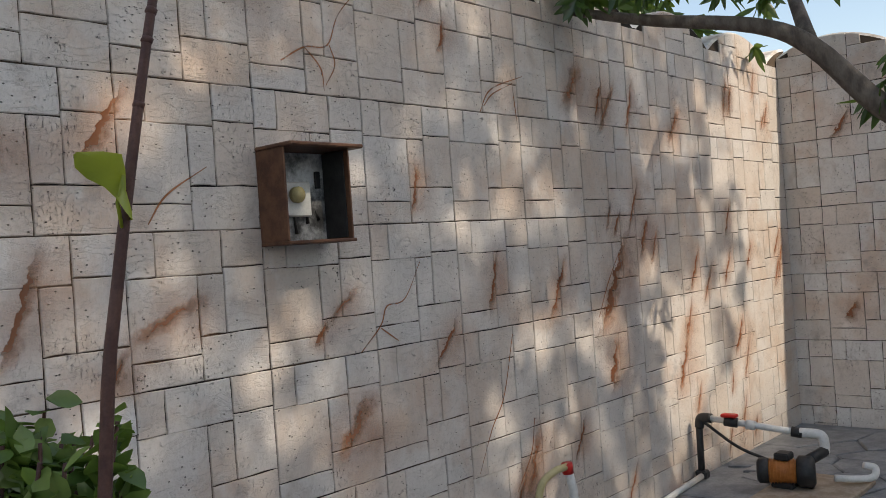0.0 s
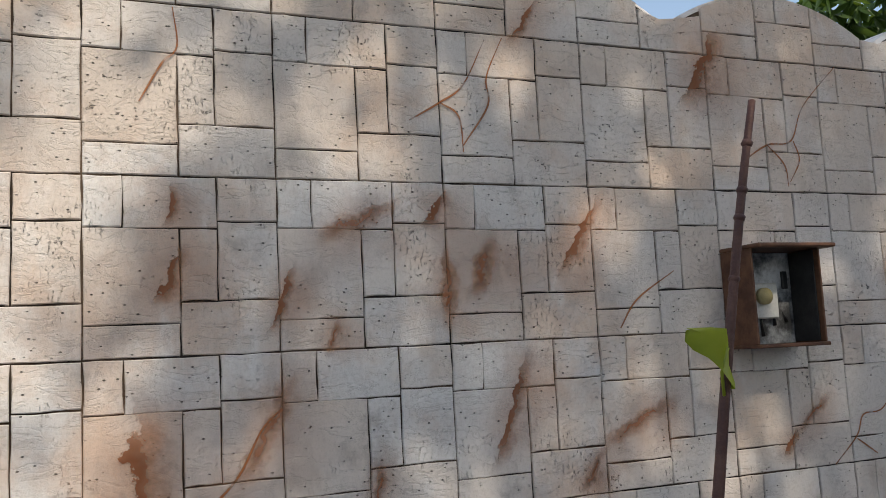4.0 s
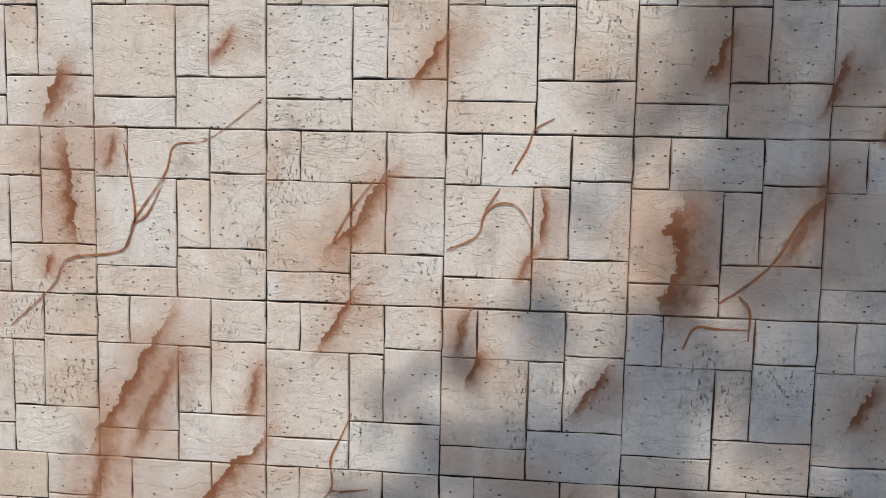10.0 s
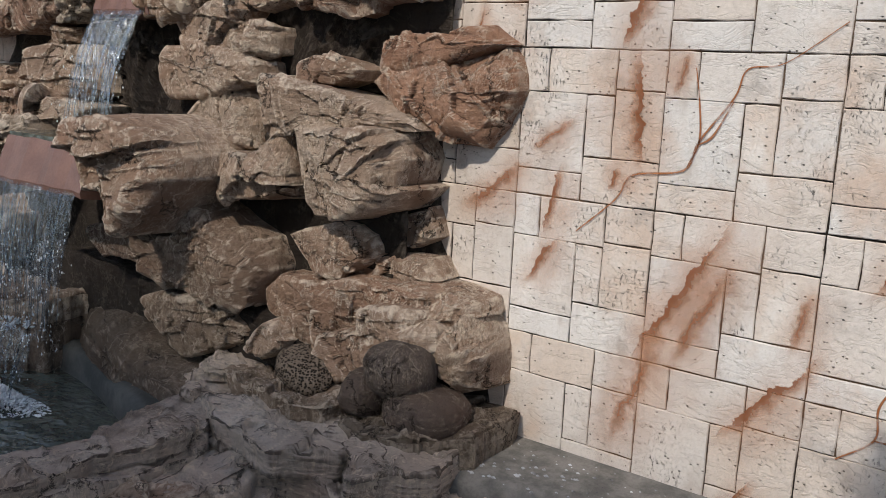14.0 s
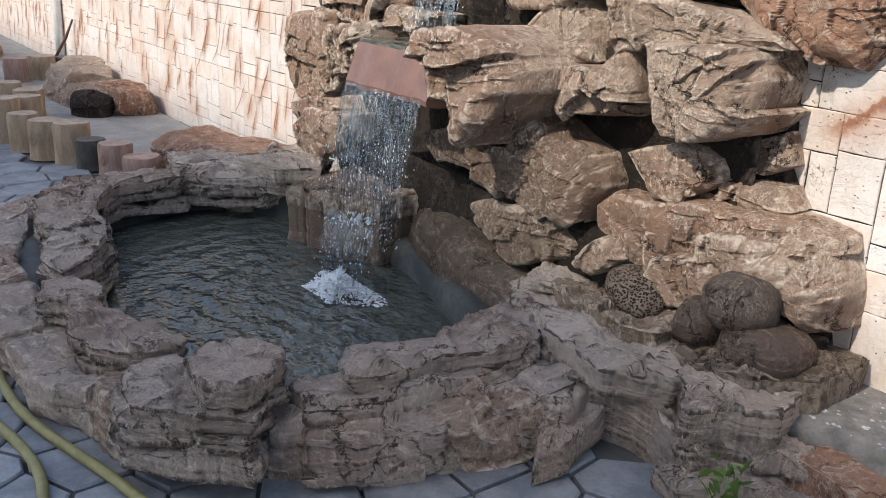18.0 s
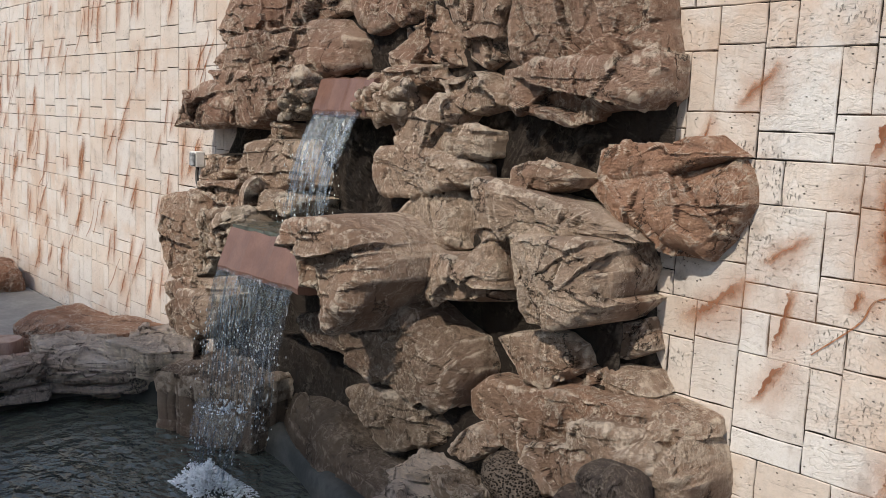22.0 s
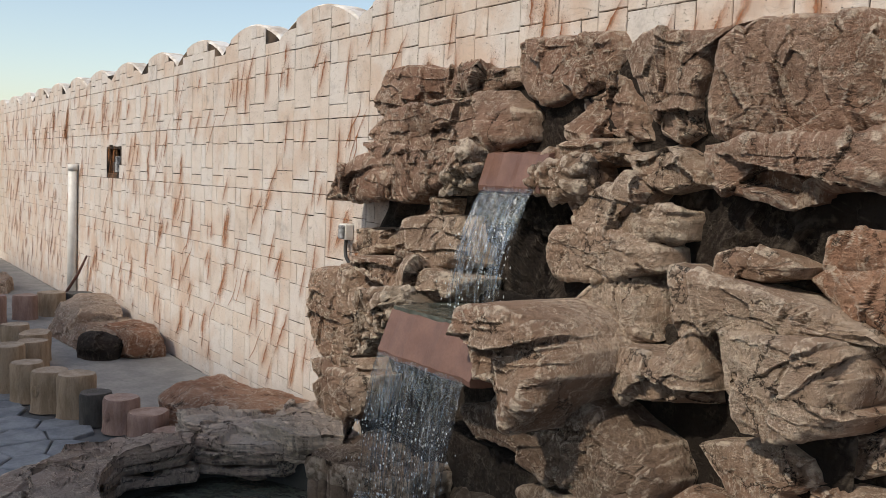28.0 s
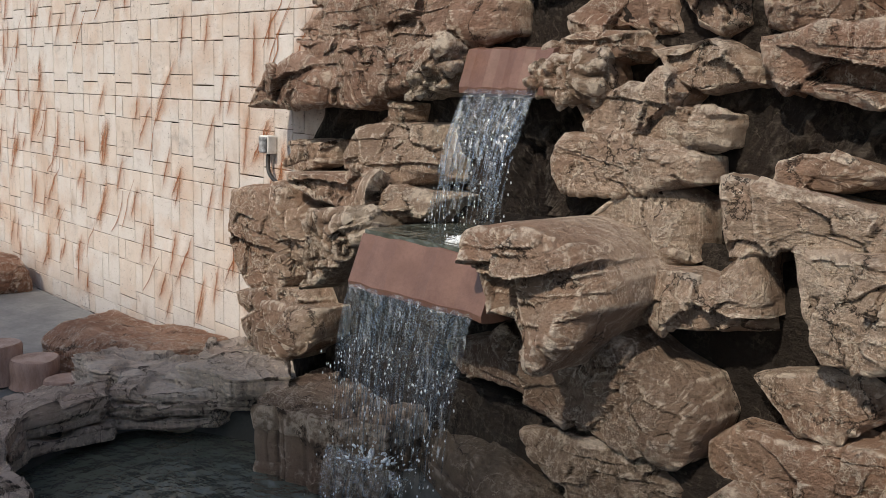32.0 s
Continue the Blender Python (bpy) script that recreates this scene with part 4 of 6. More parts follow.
def crag_mesh(name, pts, front, mat, seed, depth=0.2, strata=0.2, knobs=0.0, facets=6, curl=16):
    """A sculpted cement rock from its corner outline on the wall: chiselled face, ragged edge, back to the wall."""
    rng = np.random.RandomState(seed)
    out = np.array(pts, float)
    nxt = np.roll(out, -1, 0)
    area = float(((out[:, 0] * nxt[:, 1] - nxt[:, 0] * out[:, 1])).sum() / 2)
    if area < 0:
        out = out[::-1]
        nxt = np.roll(out, -1, 0)
    cross = (out[:, 0] * nxt[:, 1] - nxt[:, 0] * out[:, 1])[:, None]
    c = ((out + nxt) * cross).sum(0) / (3 * cross.sum())
    seg = np.linalg.norm(nxt - out, axis=1)
    m = int(np.clip(seg.sum() / 0.0078, 90, 330))
    at = np.linspace(0, seg.sum(), m, endpoint=False)
    cum = np.r_[0, np.cumsum(seg)]
    k = np.clip(np.searchsorted(cum, at, side='right') - 1, 0, len(seg) - 1)
    f = ((at - cum[k]) / seg[k])[:, None]
    ring = out[k] * (1 - f) + nxt[k] * f
    size = math.sqrt(abs(area))
    E = np.c_[ring * 6, np.zeros(m)]
    away = ring - c
    away /= np.linalg.norm(away, axis=1)[:, None] + 1e-6
    ring = ring + away * (0.018 * fbm(E, 2, seed, 0.5) * min(1, size / 0.3) + 0.012)[:, None]
    ext = np.abs(ring - c).max(0)
    kk = int(np.clip(size / 0.0095, 16, 50))
    s = np.linspace(0.002, 1, kk) ** 0.8
    XZ = c + s[:, None, None] * (ring - c)[None]
    u = (XZ[..., 0] - c[0]) / ext[0]
    v = (XZ[..., 1] - c[1]) / ext[1]
    S = np.repeat(s[:, None], m, 1)
    wall = 2 * (ring - (ring.max(0) + ring.min(0)) / 2) / (ring.max(0) - ring.min(0))
    e = (1 - S ** (curl - (curl - 4) * np.clip(wall[:, 0] * 1.3, 0, 1))[None]) ** 0.5
    e = np.minimum(e, 1.0 - 0.8 * np.maximum(v - rng.uniform(0.5, 0.8), 0))     # top leans back
    e = np.minimum(e, 1.0 + 1.0 * np.minimum(v + rng.uniform(0.75, 0.95), 0))      # undercut
    for j in range(facets):
        a = rng.uniform(0, 2 * math.pi)
        tilt = rng.uniform(0.1, 0.4)
        e = np.minimum(e, rng.uniform(0.98, 1.2) - tilt * (math.cos(a) * u + math.sin(a) * v) * 0.6)
    e = np.clip(e, 0, 1.1)
    # the body curls from the edge to the front
    frac = 0.2 + 0.6 * np.maximum(wall[:, 0], 0) + 0.69 * np.maximum(-wall[:, 1] - 0.2, 0) + 0.5 * np.maximum(wall[:, 1] - 0.4, 0)
    edge = np.minimum(front + depth * np.minimum(frac, 1), -0.005)
    y = edge[None] + (front - edge)[None] * e
    P = np.c_[XZ[..., 0].ravel(), y.ravel(), XZ[..., 1].ravel()]
    low = fbm(P * 3.2, 3, seed + 2)
    warp = np.c_[vnoise(P * 5, seed + 3), vnoise(P * 5, seed + 4), vnoise(P * 5, seed + 5)]
    rag = np.c_[fbm(P * 17, 3, seed + 14), fbm(P * 17, 3, seed + 15), fbm(P * 17, 3, seed + 16)]
    Q = P + 0.020 * warp + 0.006 * rag
    # slanted beds: each leans out towards its foot and is undercut there, over a stretch of the face
    joint = np.floor(vnoise(Q * 2.6, seed + 8) * 2.2)
    lean = rng.uniform(-0.22, 0.22)
    bed = (Q[:, 2] + lean * Q[:, 0] + 0.05 * joint) * rng.uniform(7, 12)
    fl = np.floor(bed)
    fr = bed - fl
    hs = np.abs(np.sin((fl + joint * 5.3 + seed) * 12.9898)) * 43758.5453
    hs = hs - np.floor(hs)
    ledge = (hs - 0.5) * 0.045 + np.where(hs > 0.35, 0.030, 0.008) * ((1 - fr) - 0.5)
    # flat fracture planes, each with its own lean, that end in ragged little cliffs
    chip = np.zeros(len(P))
    for per, lean2, amp in ((0.06, 0.32, 0.024), (0.014, 0.22, 0.0055), (0.003, 0.12, 0.0016)):
        count = int(np.clip(4 * ext[0] * ext[1] / per, 3, 130))
        site = c + rng.uniform(-1, 1, (count, 2)) * ext
        grad = rng.normal(size=(count, 2)) * lean2 * 0.45
        off = rng.uniform(-1, 1, count) * amp
        q2 = Q[:, [0, 2]]
        gap = ((q2[:, None] - site[None]) ** 2).sum(2)
        near = gap.argmin(1)
        chip += off[near] + np.clip((grad[near] * (q2 - site[near])).sum(1), -0.04, 0.04)
    fine = fbm(P * 34, 4, seed + 9, 0.6)
    amt = min(1.0, size / 0.22)
    d = amt * (low * 0.012 + (0.08 + strata) * ledge + chip) + fine * 0.0030
    if knobs:
        cellk = P * 26
        d = d + knobs * (np.abs(vnoise(cellk, seed + 21)) * 0.05 - 0.012 + 0.03 * vnoise(P * 12, seed + 22))
    hold = np.repeat(np.clip((1 - s) * 9, 0.25, 1)[:, None], m, 1).ravel()
    G = P.reshape(kk, m, 3)
    nrm = np.cross(np.gradient(G, axis=0), np.roll(G, -1, 1) - np.roll(G, 1, 1)).reshape(-1, 3)
    nrm /= np.linalg.norm(nrm, axis=1)[:, None] + 1e-9
    nrm *= -np.sign(np.median(nrm[: kk * m // 2, 1]))
    P = P + nrm * (d * hold)[:, None]
    P[:, 1] = np.minimum(P[:, 1], 0.0)
    faces = []
    rows = kk
    back = ring * 1.0
    back = c + (back - c) * 0.97
    P = np.r_[P, np.c_[c + (ring - c) * 1.005, np.zeros(m)][:, [0, 2, 1]] + np.c_[np.zeros(m), np.minimum(edge + 0.03, 0.01), np.zeros(m)], np.c_[back, np.zeros(m)][:, [0, 2, 1]] + np.array([0, 0.03, 0])]
    for i in range(rows + 1):
        b = i * m
        for j in range(m):
            j2 = (j + 1) % m
            faces.append((b + j, b + m + j, b + m + j2, b + j2))
    last = (rows + 1) * m
    faces.append(tuple(range(last + m - 1, last - 1, -1)))
    me = mesh_from(name, P, faces, mat, True)
    me.set_sharp_from_angle(angle=radians(32))
    return me


def crag(front, mat, seed, *pts, name="boulder", **more):
    return part(name, crag_mesh(name, pts, front, mat, seed, **more), rockwork)


# near-black mass behind the boulders; its colour holds the shade of the gaps
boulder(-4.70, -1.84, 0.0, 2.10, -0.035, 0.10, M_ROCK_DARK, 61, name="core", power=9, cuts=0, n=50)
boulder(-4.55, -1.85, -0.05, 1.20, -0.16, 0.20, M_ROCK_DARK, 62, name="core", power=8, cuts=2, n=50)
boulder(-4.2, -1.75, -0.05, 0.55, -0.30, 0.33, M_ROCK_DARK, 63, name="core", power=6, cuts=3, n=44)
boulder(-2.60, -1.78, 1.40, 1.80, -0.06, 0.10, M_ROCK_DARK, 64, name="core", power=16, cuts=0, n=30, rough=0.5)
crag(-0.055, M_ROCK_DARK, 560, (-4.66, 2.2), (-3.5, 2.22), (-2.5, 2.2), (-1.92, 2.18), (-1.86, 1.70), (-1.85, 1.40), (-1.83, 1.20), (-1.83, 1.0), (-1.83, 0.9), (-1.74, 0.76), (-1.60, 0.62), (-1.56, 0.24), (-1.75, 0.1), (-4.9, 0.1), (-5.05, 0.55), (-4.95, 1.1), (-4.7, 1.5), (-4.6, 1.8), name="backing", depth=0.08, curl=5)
# sculpted rocks from the top tier down, each by its corner outline (x, z)
crag(-0.14, M_ROCK_TOP, 501, (-4.62, 2.27), (-3.97, 2.23), (-3.62, 2.21), (-3.56, 2.14), (-3.76, 2.09), (-4.06, 2.06), (-4.64, 2.04), (-4.75, 2.08), (-4.64, 2.18), depth=0.12, strata=0.5)
crag(-0.20, M_ROCK_TOP, 502, (-4.71, 1.92), (-4.53, 2.02), (-4.01, 2.08), (-3.62, 2.10), (-3.45, 2.00), (-3.45, 1.89), (-3.67, 1.83), (-3.97, 1.80), (-4.58, 1.84), strata=0.45)
crag(-0.29, M_ROCK_TOP, 503, (-4.94, 1.64), (-4.66, 1.76), (-4.55, 1.81), (-4.36, 1.71), (-4.45, 1.60), (-4.73, 1.56), (-5.02, 1.55))
crag(-0.25, M_ROCK_TOP, 504, (-4.69, 1.88), (-4.46, 1.86), (-3.86, 1.82), (-3.74, 1.85), (-3.75, 1.75), (-3.93, 1.65), (-4.21, 1.58), (-4.52, 1.58), (-4.54, 1.65), (-4.55, 1.78))
crag(-0.13, M_ROCK_TOP, 505, (-3.51, 2.22), (-3.52, 2.30), (-3.29, 2.31), (-3.02, 2.30), (-2.95, 2.23), (-3.01, 2.09), (-3.19, 2.06), (-3.32, 2.03), (-3.46, 2.06), (-3.50, 2.13), strata=0.1)
crag(-0.09, M_ROCK_TOP, 506, (-3.14, 2.04), (-2.97, 2.07), (-2.99, 2.14), (-2.83, 2.01), (-2.77, 1.87), (-3.18, 1.90), (-3.11, 1.99), strata=0.1)
crag(-0.14, M_ROCK_TOP, 507, (-2.87, 2.20), (-2.79, 2.25), (-2.54, 2.25), (-2.36, 2.27), (-2.51, 2.21), (-2.53, 2.02), (-2.53, 1.88), (-2.61, 1.85), (-2.70, 1.89), (-2.74, 1.99), (-2.79, 2.11), strata=0.1)
crag(-0.18, M_ROCK_TOP, 509, (-2.47, 1.85), (-2.02, 1.85), (-1.80, 1.88), (-1.77, 1.76), (-1.83, 1.70), (-2.11, 1.68), (-2.33, 1.69), (-2.44, 1.76), strata=0.05)
crag(-0.16, M_ROCK_TOP, 510, (-2.44, 2.20), (-2.29, 2.26), (-1.94, 2.24), (-1.87, 2.18), (-1.82, 2.04), (-1.80, 1.89), (-2.06, 1.85), (-2.47, 1.87), (-2.47, 2.01), strata=0.05)
crag(-0.19, M_ROCK, 511, (-3.24, 1.81), (-3.09, 1.87), (-2.89, 1.88), (-2.83, 1.81), (-2.89, 1.77), (-3.13, 1.76), (-3.28, 1.77), strata=0.5)
crag(-0.19, M_ROCK, 512, (-2.82, 1.81), (-2.63, 1.84), (-2.44, 1.77), (-2.44, 1.70), (-2.63, 1.67), (-2.74, 1.72))
crag(-0.27, M_ROCK_PALE, 513, (-3.85, 1.69), (-3.78, 1.77), (-3.69, 1.85), (-3.63, 1.82), (-3.60, 1.73), (-3.71, 1.65), (-3.86, 1.63), knobs=1.0)
crag(-0.25, M_ROCK_PALE, 514, (-3.22, 1.71), (-3.23, 1.77), (-3.06, 1.77), (-3.00, 1.77), (-2.96, 1.69), (-3.08, 1.63), (-3.15, 1.64), (-3.23, 1.66), knobs=1.0)
crag(-0.20, M_ROCK, 515, (-3.09, 1.64), (-2.86, 1.68), (-2.66, 1.62), (-2.54, 1.61), (-2.54, 1.52), (-2.66, 1.51), (-2.85, 1.53), (-3.03, 1.54))
crag(-0.25, M_ROCK, 516, (-2.81, 1.63), (-2.76, 1.71), (-2.73, 1.74), (-2.67, 1.67), (-2.76, 1.59), facets=3, name="knob")
crag(-0.25, M_ROCK, 517, (-3.15, 1.44), (-3.10, 1.53), (-2.91, 1.54), (-2.69, 1.51), (-2.58, 1.48), (-2.57, 1.40), (-2.80, 1.36), (-3.10, 1.32), (-3.14, 1.38))
crag(-0.25, M_ROCK, 518, (-4.30, 1.33), (-4.20, 1.46), (-4.01, 1.53), (-3.78, 1.52), (-3.73, 1.41), (-3.72, 1.31), (-3.94, 1.27), (-4.09, 1.29), (-4.30, 1.29))
crag(-0.20, M_ROCK, 519, (-4.05, 1.55), (-4.05, 1.60), (-3.96, 1.60), (-3.96, 1.53), (-4.14, 1.50))
crag(-0.20, M_ROCK, 520, (-4.75, 1.35), (-4.77, 1.40), (-4.50, 1.43), (-4.51, 1.31), (-4.69, 1.26), (-4.83, 1.27))
crag(-0.34, M_ROCK, 521, (-4.59, 1.21), (-4.61, 1.27), (-4.02, 1.31), (-3.85, 1.26), (-3.63, 1.25), (-3.70, 1.13), (-4.00, 1.12), (-4.40, 1.15), strata=0.6)
crag(-0.52, M_ROCK_PALE, 522, (-4.17, 1.03), (-4.16, 1.14), (-3.89, 1.18), (-3.84, 1.10), (-3.88, 1.04), (-4.13, 0.83), (-4.26, 0.80), depth=0.25, knobs=0.8)
crag(-0.31, M_ROCK, 523, (-5.14, 1.00), (-5.12, 1.14), (-4.74, 1.20), (-4.49, 1.10), (-4.50, 0.86), (-4.67, 0.70), (-4.95, 0.65), (-5.08, 0.76), (-5.10, 0.89))
crag(-0.38, M_ROCK, 524, (-4.91, 0.52), (-4.71, 0.63), (-4.36, 0.66), (-4.39, 0.52), (-4.60, 0.38), (-4.88, 0.40))
crag(-0.34, M_ROCK, 525, (-5.04, 0.56), (-5.01, 0.64), (-4.51, 0.74), (-4.46, 0.65), (-4.86, 0.55), strata=0.7)
crag(-0.70, M_ROCK, 526, (-3.10, 1.21), (-3.07, 1.23), (-2.90, 1.25), (-2.86, 1.24), (-2.80, 1.22), (-2.75, 1.20), (-2.66, 1.12), (-2.65, 1.04), (-2.73, 0.95), (-2.83, 0.83), (-2.85, 0.85), (-2.86, 0.92), (-2.92, 0.97), (-3.03, 0.96), (-3.05, 1.06), depth=0.42, strata=0.3)
crag(-0.25, M_ROCK, 528, (-2.96, 1.26), (-2.84, 1.36), (-2.72, 1.38), (-2.60, 1.34), (-2.59, 1.16), (-2.73, 1.12), (-2.84, 1.13), (-2.92, 1.22), strata=0.05)
crag(-0.28, M_ROCK, 529, (-2.48, 1.43), (-2.30, 1.40), (-2.03, 1.37), (-1.82, 1.32), (-1.76, 1.27), (-1.94, 1.27), (-2.15, 1.25), (-2.23, 1.27), (-2.47, 1.17), strata=0.1)
crag(-0.20, M_ROCK, 530, (-2.34, 1.48), (-2.28, 1.50), (-2.12, 1.49), (-2.04, 1.47), (-2.07, 1.43), (-2.15, 1.42), (-2.35, 1.41), strata=0.15)
crag(-0.37, M_ROCK, 531, (-2.24, 1.27), (-1.93, 1.27), (-1.84, 1.26), (-1.81, 1.18), (-1.84, 1.09), (-1.79, 1.08), (-1.86, 1.01), (-1.98, 0.96), (-2.12, 0.95), (-2.14, 1.02), depth=0.30, strata=0.05)
crag(-0.12, M_ROCK_RED, 533, (-2.02, 1.47), (-2.00, 1.56), (-1.90, 1.59), (-1.75, 1.59), (-1.71, 1.62), (-1.62, 1.63), (-1.52, 1.57), (-1.69, 1.52), (-1.83, 1.49), depth=0.15, curl=6)
crag(-0.13, M_ROCK_RED, 534, (-2.06, 1.43), (-1.99, 1.47), (-1.81, 1.48), (-1.69, 1.52), (-1.53, 1.57), (-1.50, 1.51), (-1.49, 1.42), (-1.54, 1.31), (-1.61, 1.23), (-1.71, 1.25), (-1.76, 1.29), (-1.84, 1.31), (-1.97, 1.35), depth=0.17, strata=0.1, facets=9, curl=4)
# next two rocks: colour holds splash damp and the shade of the overhang
crag(-0.40, M_ROCK_DAMP_SHADE, 535, (-3.48, 0.73), (-3.25, 0.79), (-3.21, 0.84), (-3.09, 0.79), (-2.97, 0.73), (-2.85, 0.76), (-2.82, 0.87), (-2.76, 0.90), (-2.63, 0.85), (-2.48, 0.81), (-2.44, 0.70), (-2.50, 0.56), (-2.59, 0.52), (-2.69, 0.53), (-2.85, 0.55), (-2.94, 0.60), (-3.15, 0.64), (-3.42, 0.62), depth=0.26, strata=0.1)
crag(-0.36, M_ROCK_DAMP_SHADE, 537, (-3.11, 0.47), (-2.98, 0.52), (-2.72, 0.52), (-2.59, 0.51), (-2.48, 0.43), (-2.59, 0.36), (-2.83, 0.30), (-2.91, 0.35), (-3.04, 0.41), depth=0.2)
crag(-0.25, M_ROCK, 538, (-2.35, 0.85), (-2.27, 0.88), (-2.06, 0.91), (-1.97, 0.90), (-1.93, 0.82), (-2.04, 0.76), (-2.19, 0.72), (-2.28, 0.78), depth=0.16)
crag(-0.15, M_ROCK, 539, (-2.00, 0.79), (-1.88, 0.82), (-1.78, 0.82), (-1.73, 0.76), (-1.84, 0.71), (-1.98, 0.72), (-2.15, 0.73), depth=0.14)
crag(-0.28, M_ROCK, 540, (-2.46, 0.62), (-2.37, 0.69), (-2.16, 0.69), (-1.97, 0.73), (-1.79, 0.75), (-1.67, 0.74), (-1.54, 0.72), (-1.52, 0.67), (-1.61, 0.61), (-1.75, 0.57), (-1.78, 0.55), (-1.90, 0.46), (-2.07, 0.42), (-2.19, 0.45), (-2.31, 0.47), (-2.44, 0.53), depth=0.24, strata=0.1)
crag(-0.31, M_ROCK, 541, (-1.94, 0.63), (-1.85, 0.67), (-1.68, 0.67), (-1.63, 0.62), (-1.66, 0.53), (-1.72, 0.48), (-1.81, 0.53), (-1.93, 0.57), depth=0.2)
crag(-0.27, M_ROCK, 542, (-1.60, 0.62), (-1.56, 0.69), (-1.54, 0.68), (-1.50, 0.61), (-1.49, 0.48), (-1.48, 0.43), (-1.56, 0.40), (-1.64, 0.44), (-1.63, 0.54), depth=0.26, strata=0.05, curl=6)
crag(-0.38, M_ROCK, 544, (-2.43, 0.41), (-2.35, 0.52), (-2.29, 0.51), (-2.24, 0.47), (-2.36, 0.38), depth=0.15)
crag(-0.33, M_ROCK, 527, (-2.69, 1.13), (-2.57, 1.13), (-2.41, 1.10), (-2.40, 1.18), (-2.35, 1.26), (-2.31, 0.98), (-2.35, 0.97), (-2.46, 0.97), (-2.69, 0.97), depth=0.24, strata=0.1)
crag(-0.34, M_ROCK, 546, (-2.12, 0.42), (-2.08, 0.53), (-1.88, 0.58), (-1.76, 0.54), (-1.80, 0.43), (-1.96, 0.40), (-2.08, 0.37), depth=0.22)
crag(-0.10, M_ROCK, 545, (-1.99, 0.93), (-1.82, 0.99), (-1.78, 0.90), (-1.86, 0.85), (-1.98, 0.87), depth=0.1)
# stones at the foot
boulder(-1.81, -1.60, 0.41, 0.575, -0.45, 0.24, M_ROCK_ROUND, 37, 0, n=40, power=2.2, cuts=0, strata=0.0, rough=0.3, name="round_stone")
boulder(-1.885, -1.765, 0.33, 0.45, -0.46, 0.20, M_ROCK_ROUND, 38, 12, n=30, power=2.5, cuts=1, strata=0.0, rough=0.45, name="round_stone")
boulder(-1.72, -1.48, 0.30, 0.425, -0.45, 0.28, M_ROCK_ROUND, 46, 8, n=34, power=2.8, cuts=2, strata=0.05, rough=0.5, name="round_stone")
boulder(-2.23, -2.00, 0.33, 0.445, -0.46, 0.22, M_PITTED, 39, 14, n=44, power=2.5, cuts=1, strata=0.0, rough=0.8, name="pitted_stone")
part("ledge", slab_ring("ledge", ((-2.48, -0.44), (-2.34, -0.50), (-2.16, -0.55), (-2.00, -0.55), (-1.89, -0.50), (-1.86, -0.20), (-2.50, -0.20)), 0.26, 0.345, M_ROCK_DAMP_SHADE, 48, 0.03, split=(0.02, 0.05)), rockwork)
part("apron", slab_ring("apron", ((-1.96, -0.42), (-1.84, -0.48), (-1.66, -0.50), (-1.50, -0.47), (-1.40, -0.32), (-1.42, -0.03), (-1.98, -0.03)), 0.0, 0.325, M_ROCK_WET, 49, 0.05, split=(0.1, 0.3)), rockwork, "dark cement apron under the stones")
# shelf that the lower fall strikes
part("shelf", slab_ring("shelf", ((-4.50, -0.45), (-4.28, -0.69), (-3.95, -0.64), (-3.68, -0.50), (-3.62, -0.12), (-4.1, -0.02), (-4.5, -0.04)), -0.15, 0.35, M_ROCK_DAMP_SHADE, 40, 0.03, split=(0.05, 0.2)), rockwork, "wet flat-topped brown shelf")
# dark wet rock sloping into the pond
boulder(-3.75, -2.45, -0.22, 0.30, -0.50, 0.60, M_ROCK_WET, 47, 9, n=50, power=4.0, cuts=5, strata=0.3, turn=-14)
# stepped grey rock between the pond and the boulders
for top, thick, seed, pts in ((0.20, 0.25, 41, ((-2.80, -0.40), (-2.72, -0.10), (-1.55, -0.05), (-1.42, -0.50), (-1.52, -0.72), (-1.80, -0.66), (-2.05, -0.74), (-2.40, -0.70))),
                              (0.27, 0.08, 42, ((-2.68, -0.44), (-2.64, -0.15), (-2.10, -0.12), (-1.95, -0.34), (-2.10, -0.48), (-2.28, -0.58), (-2.50, -0.62))),
                              (0.30, 0.10, 43, ((-2.36, -0.62), (-2.10, -0.44), (-1.86, -0.40), (-1.72, -0.52), (-1.70, -0.62), (-1.86, -0.76), (-2.06, -0.74), (-2.26, -0.72))),
                              (0.29, 0.26, 44, ((-1.74, -0.58), (-1.76, -0.30), (-1.44, -0.24), (-1.37, -0.52), (-1.46, -0.64), (-1.54, -0.74))),
                              (0.33, 0.07, 45, ((-2.56, -0.50), (-2.44, -0.36), (-2.20, -0.40), (-2.02, -0.30), (-1.94, -0.22), (-2.4, -0.16), (-2.66, -0.26)))):
    part("grey_slab", slab_ring("grey_slab", pts, top - thick, top, M_ROCK_GREY, seed, 0.035), rockwork)


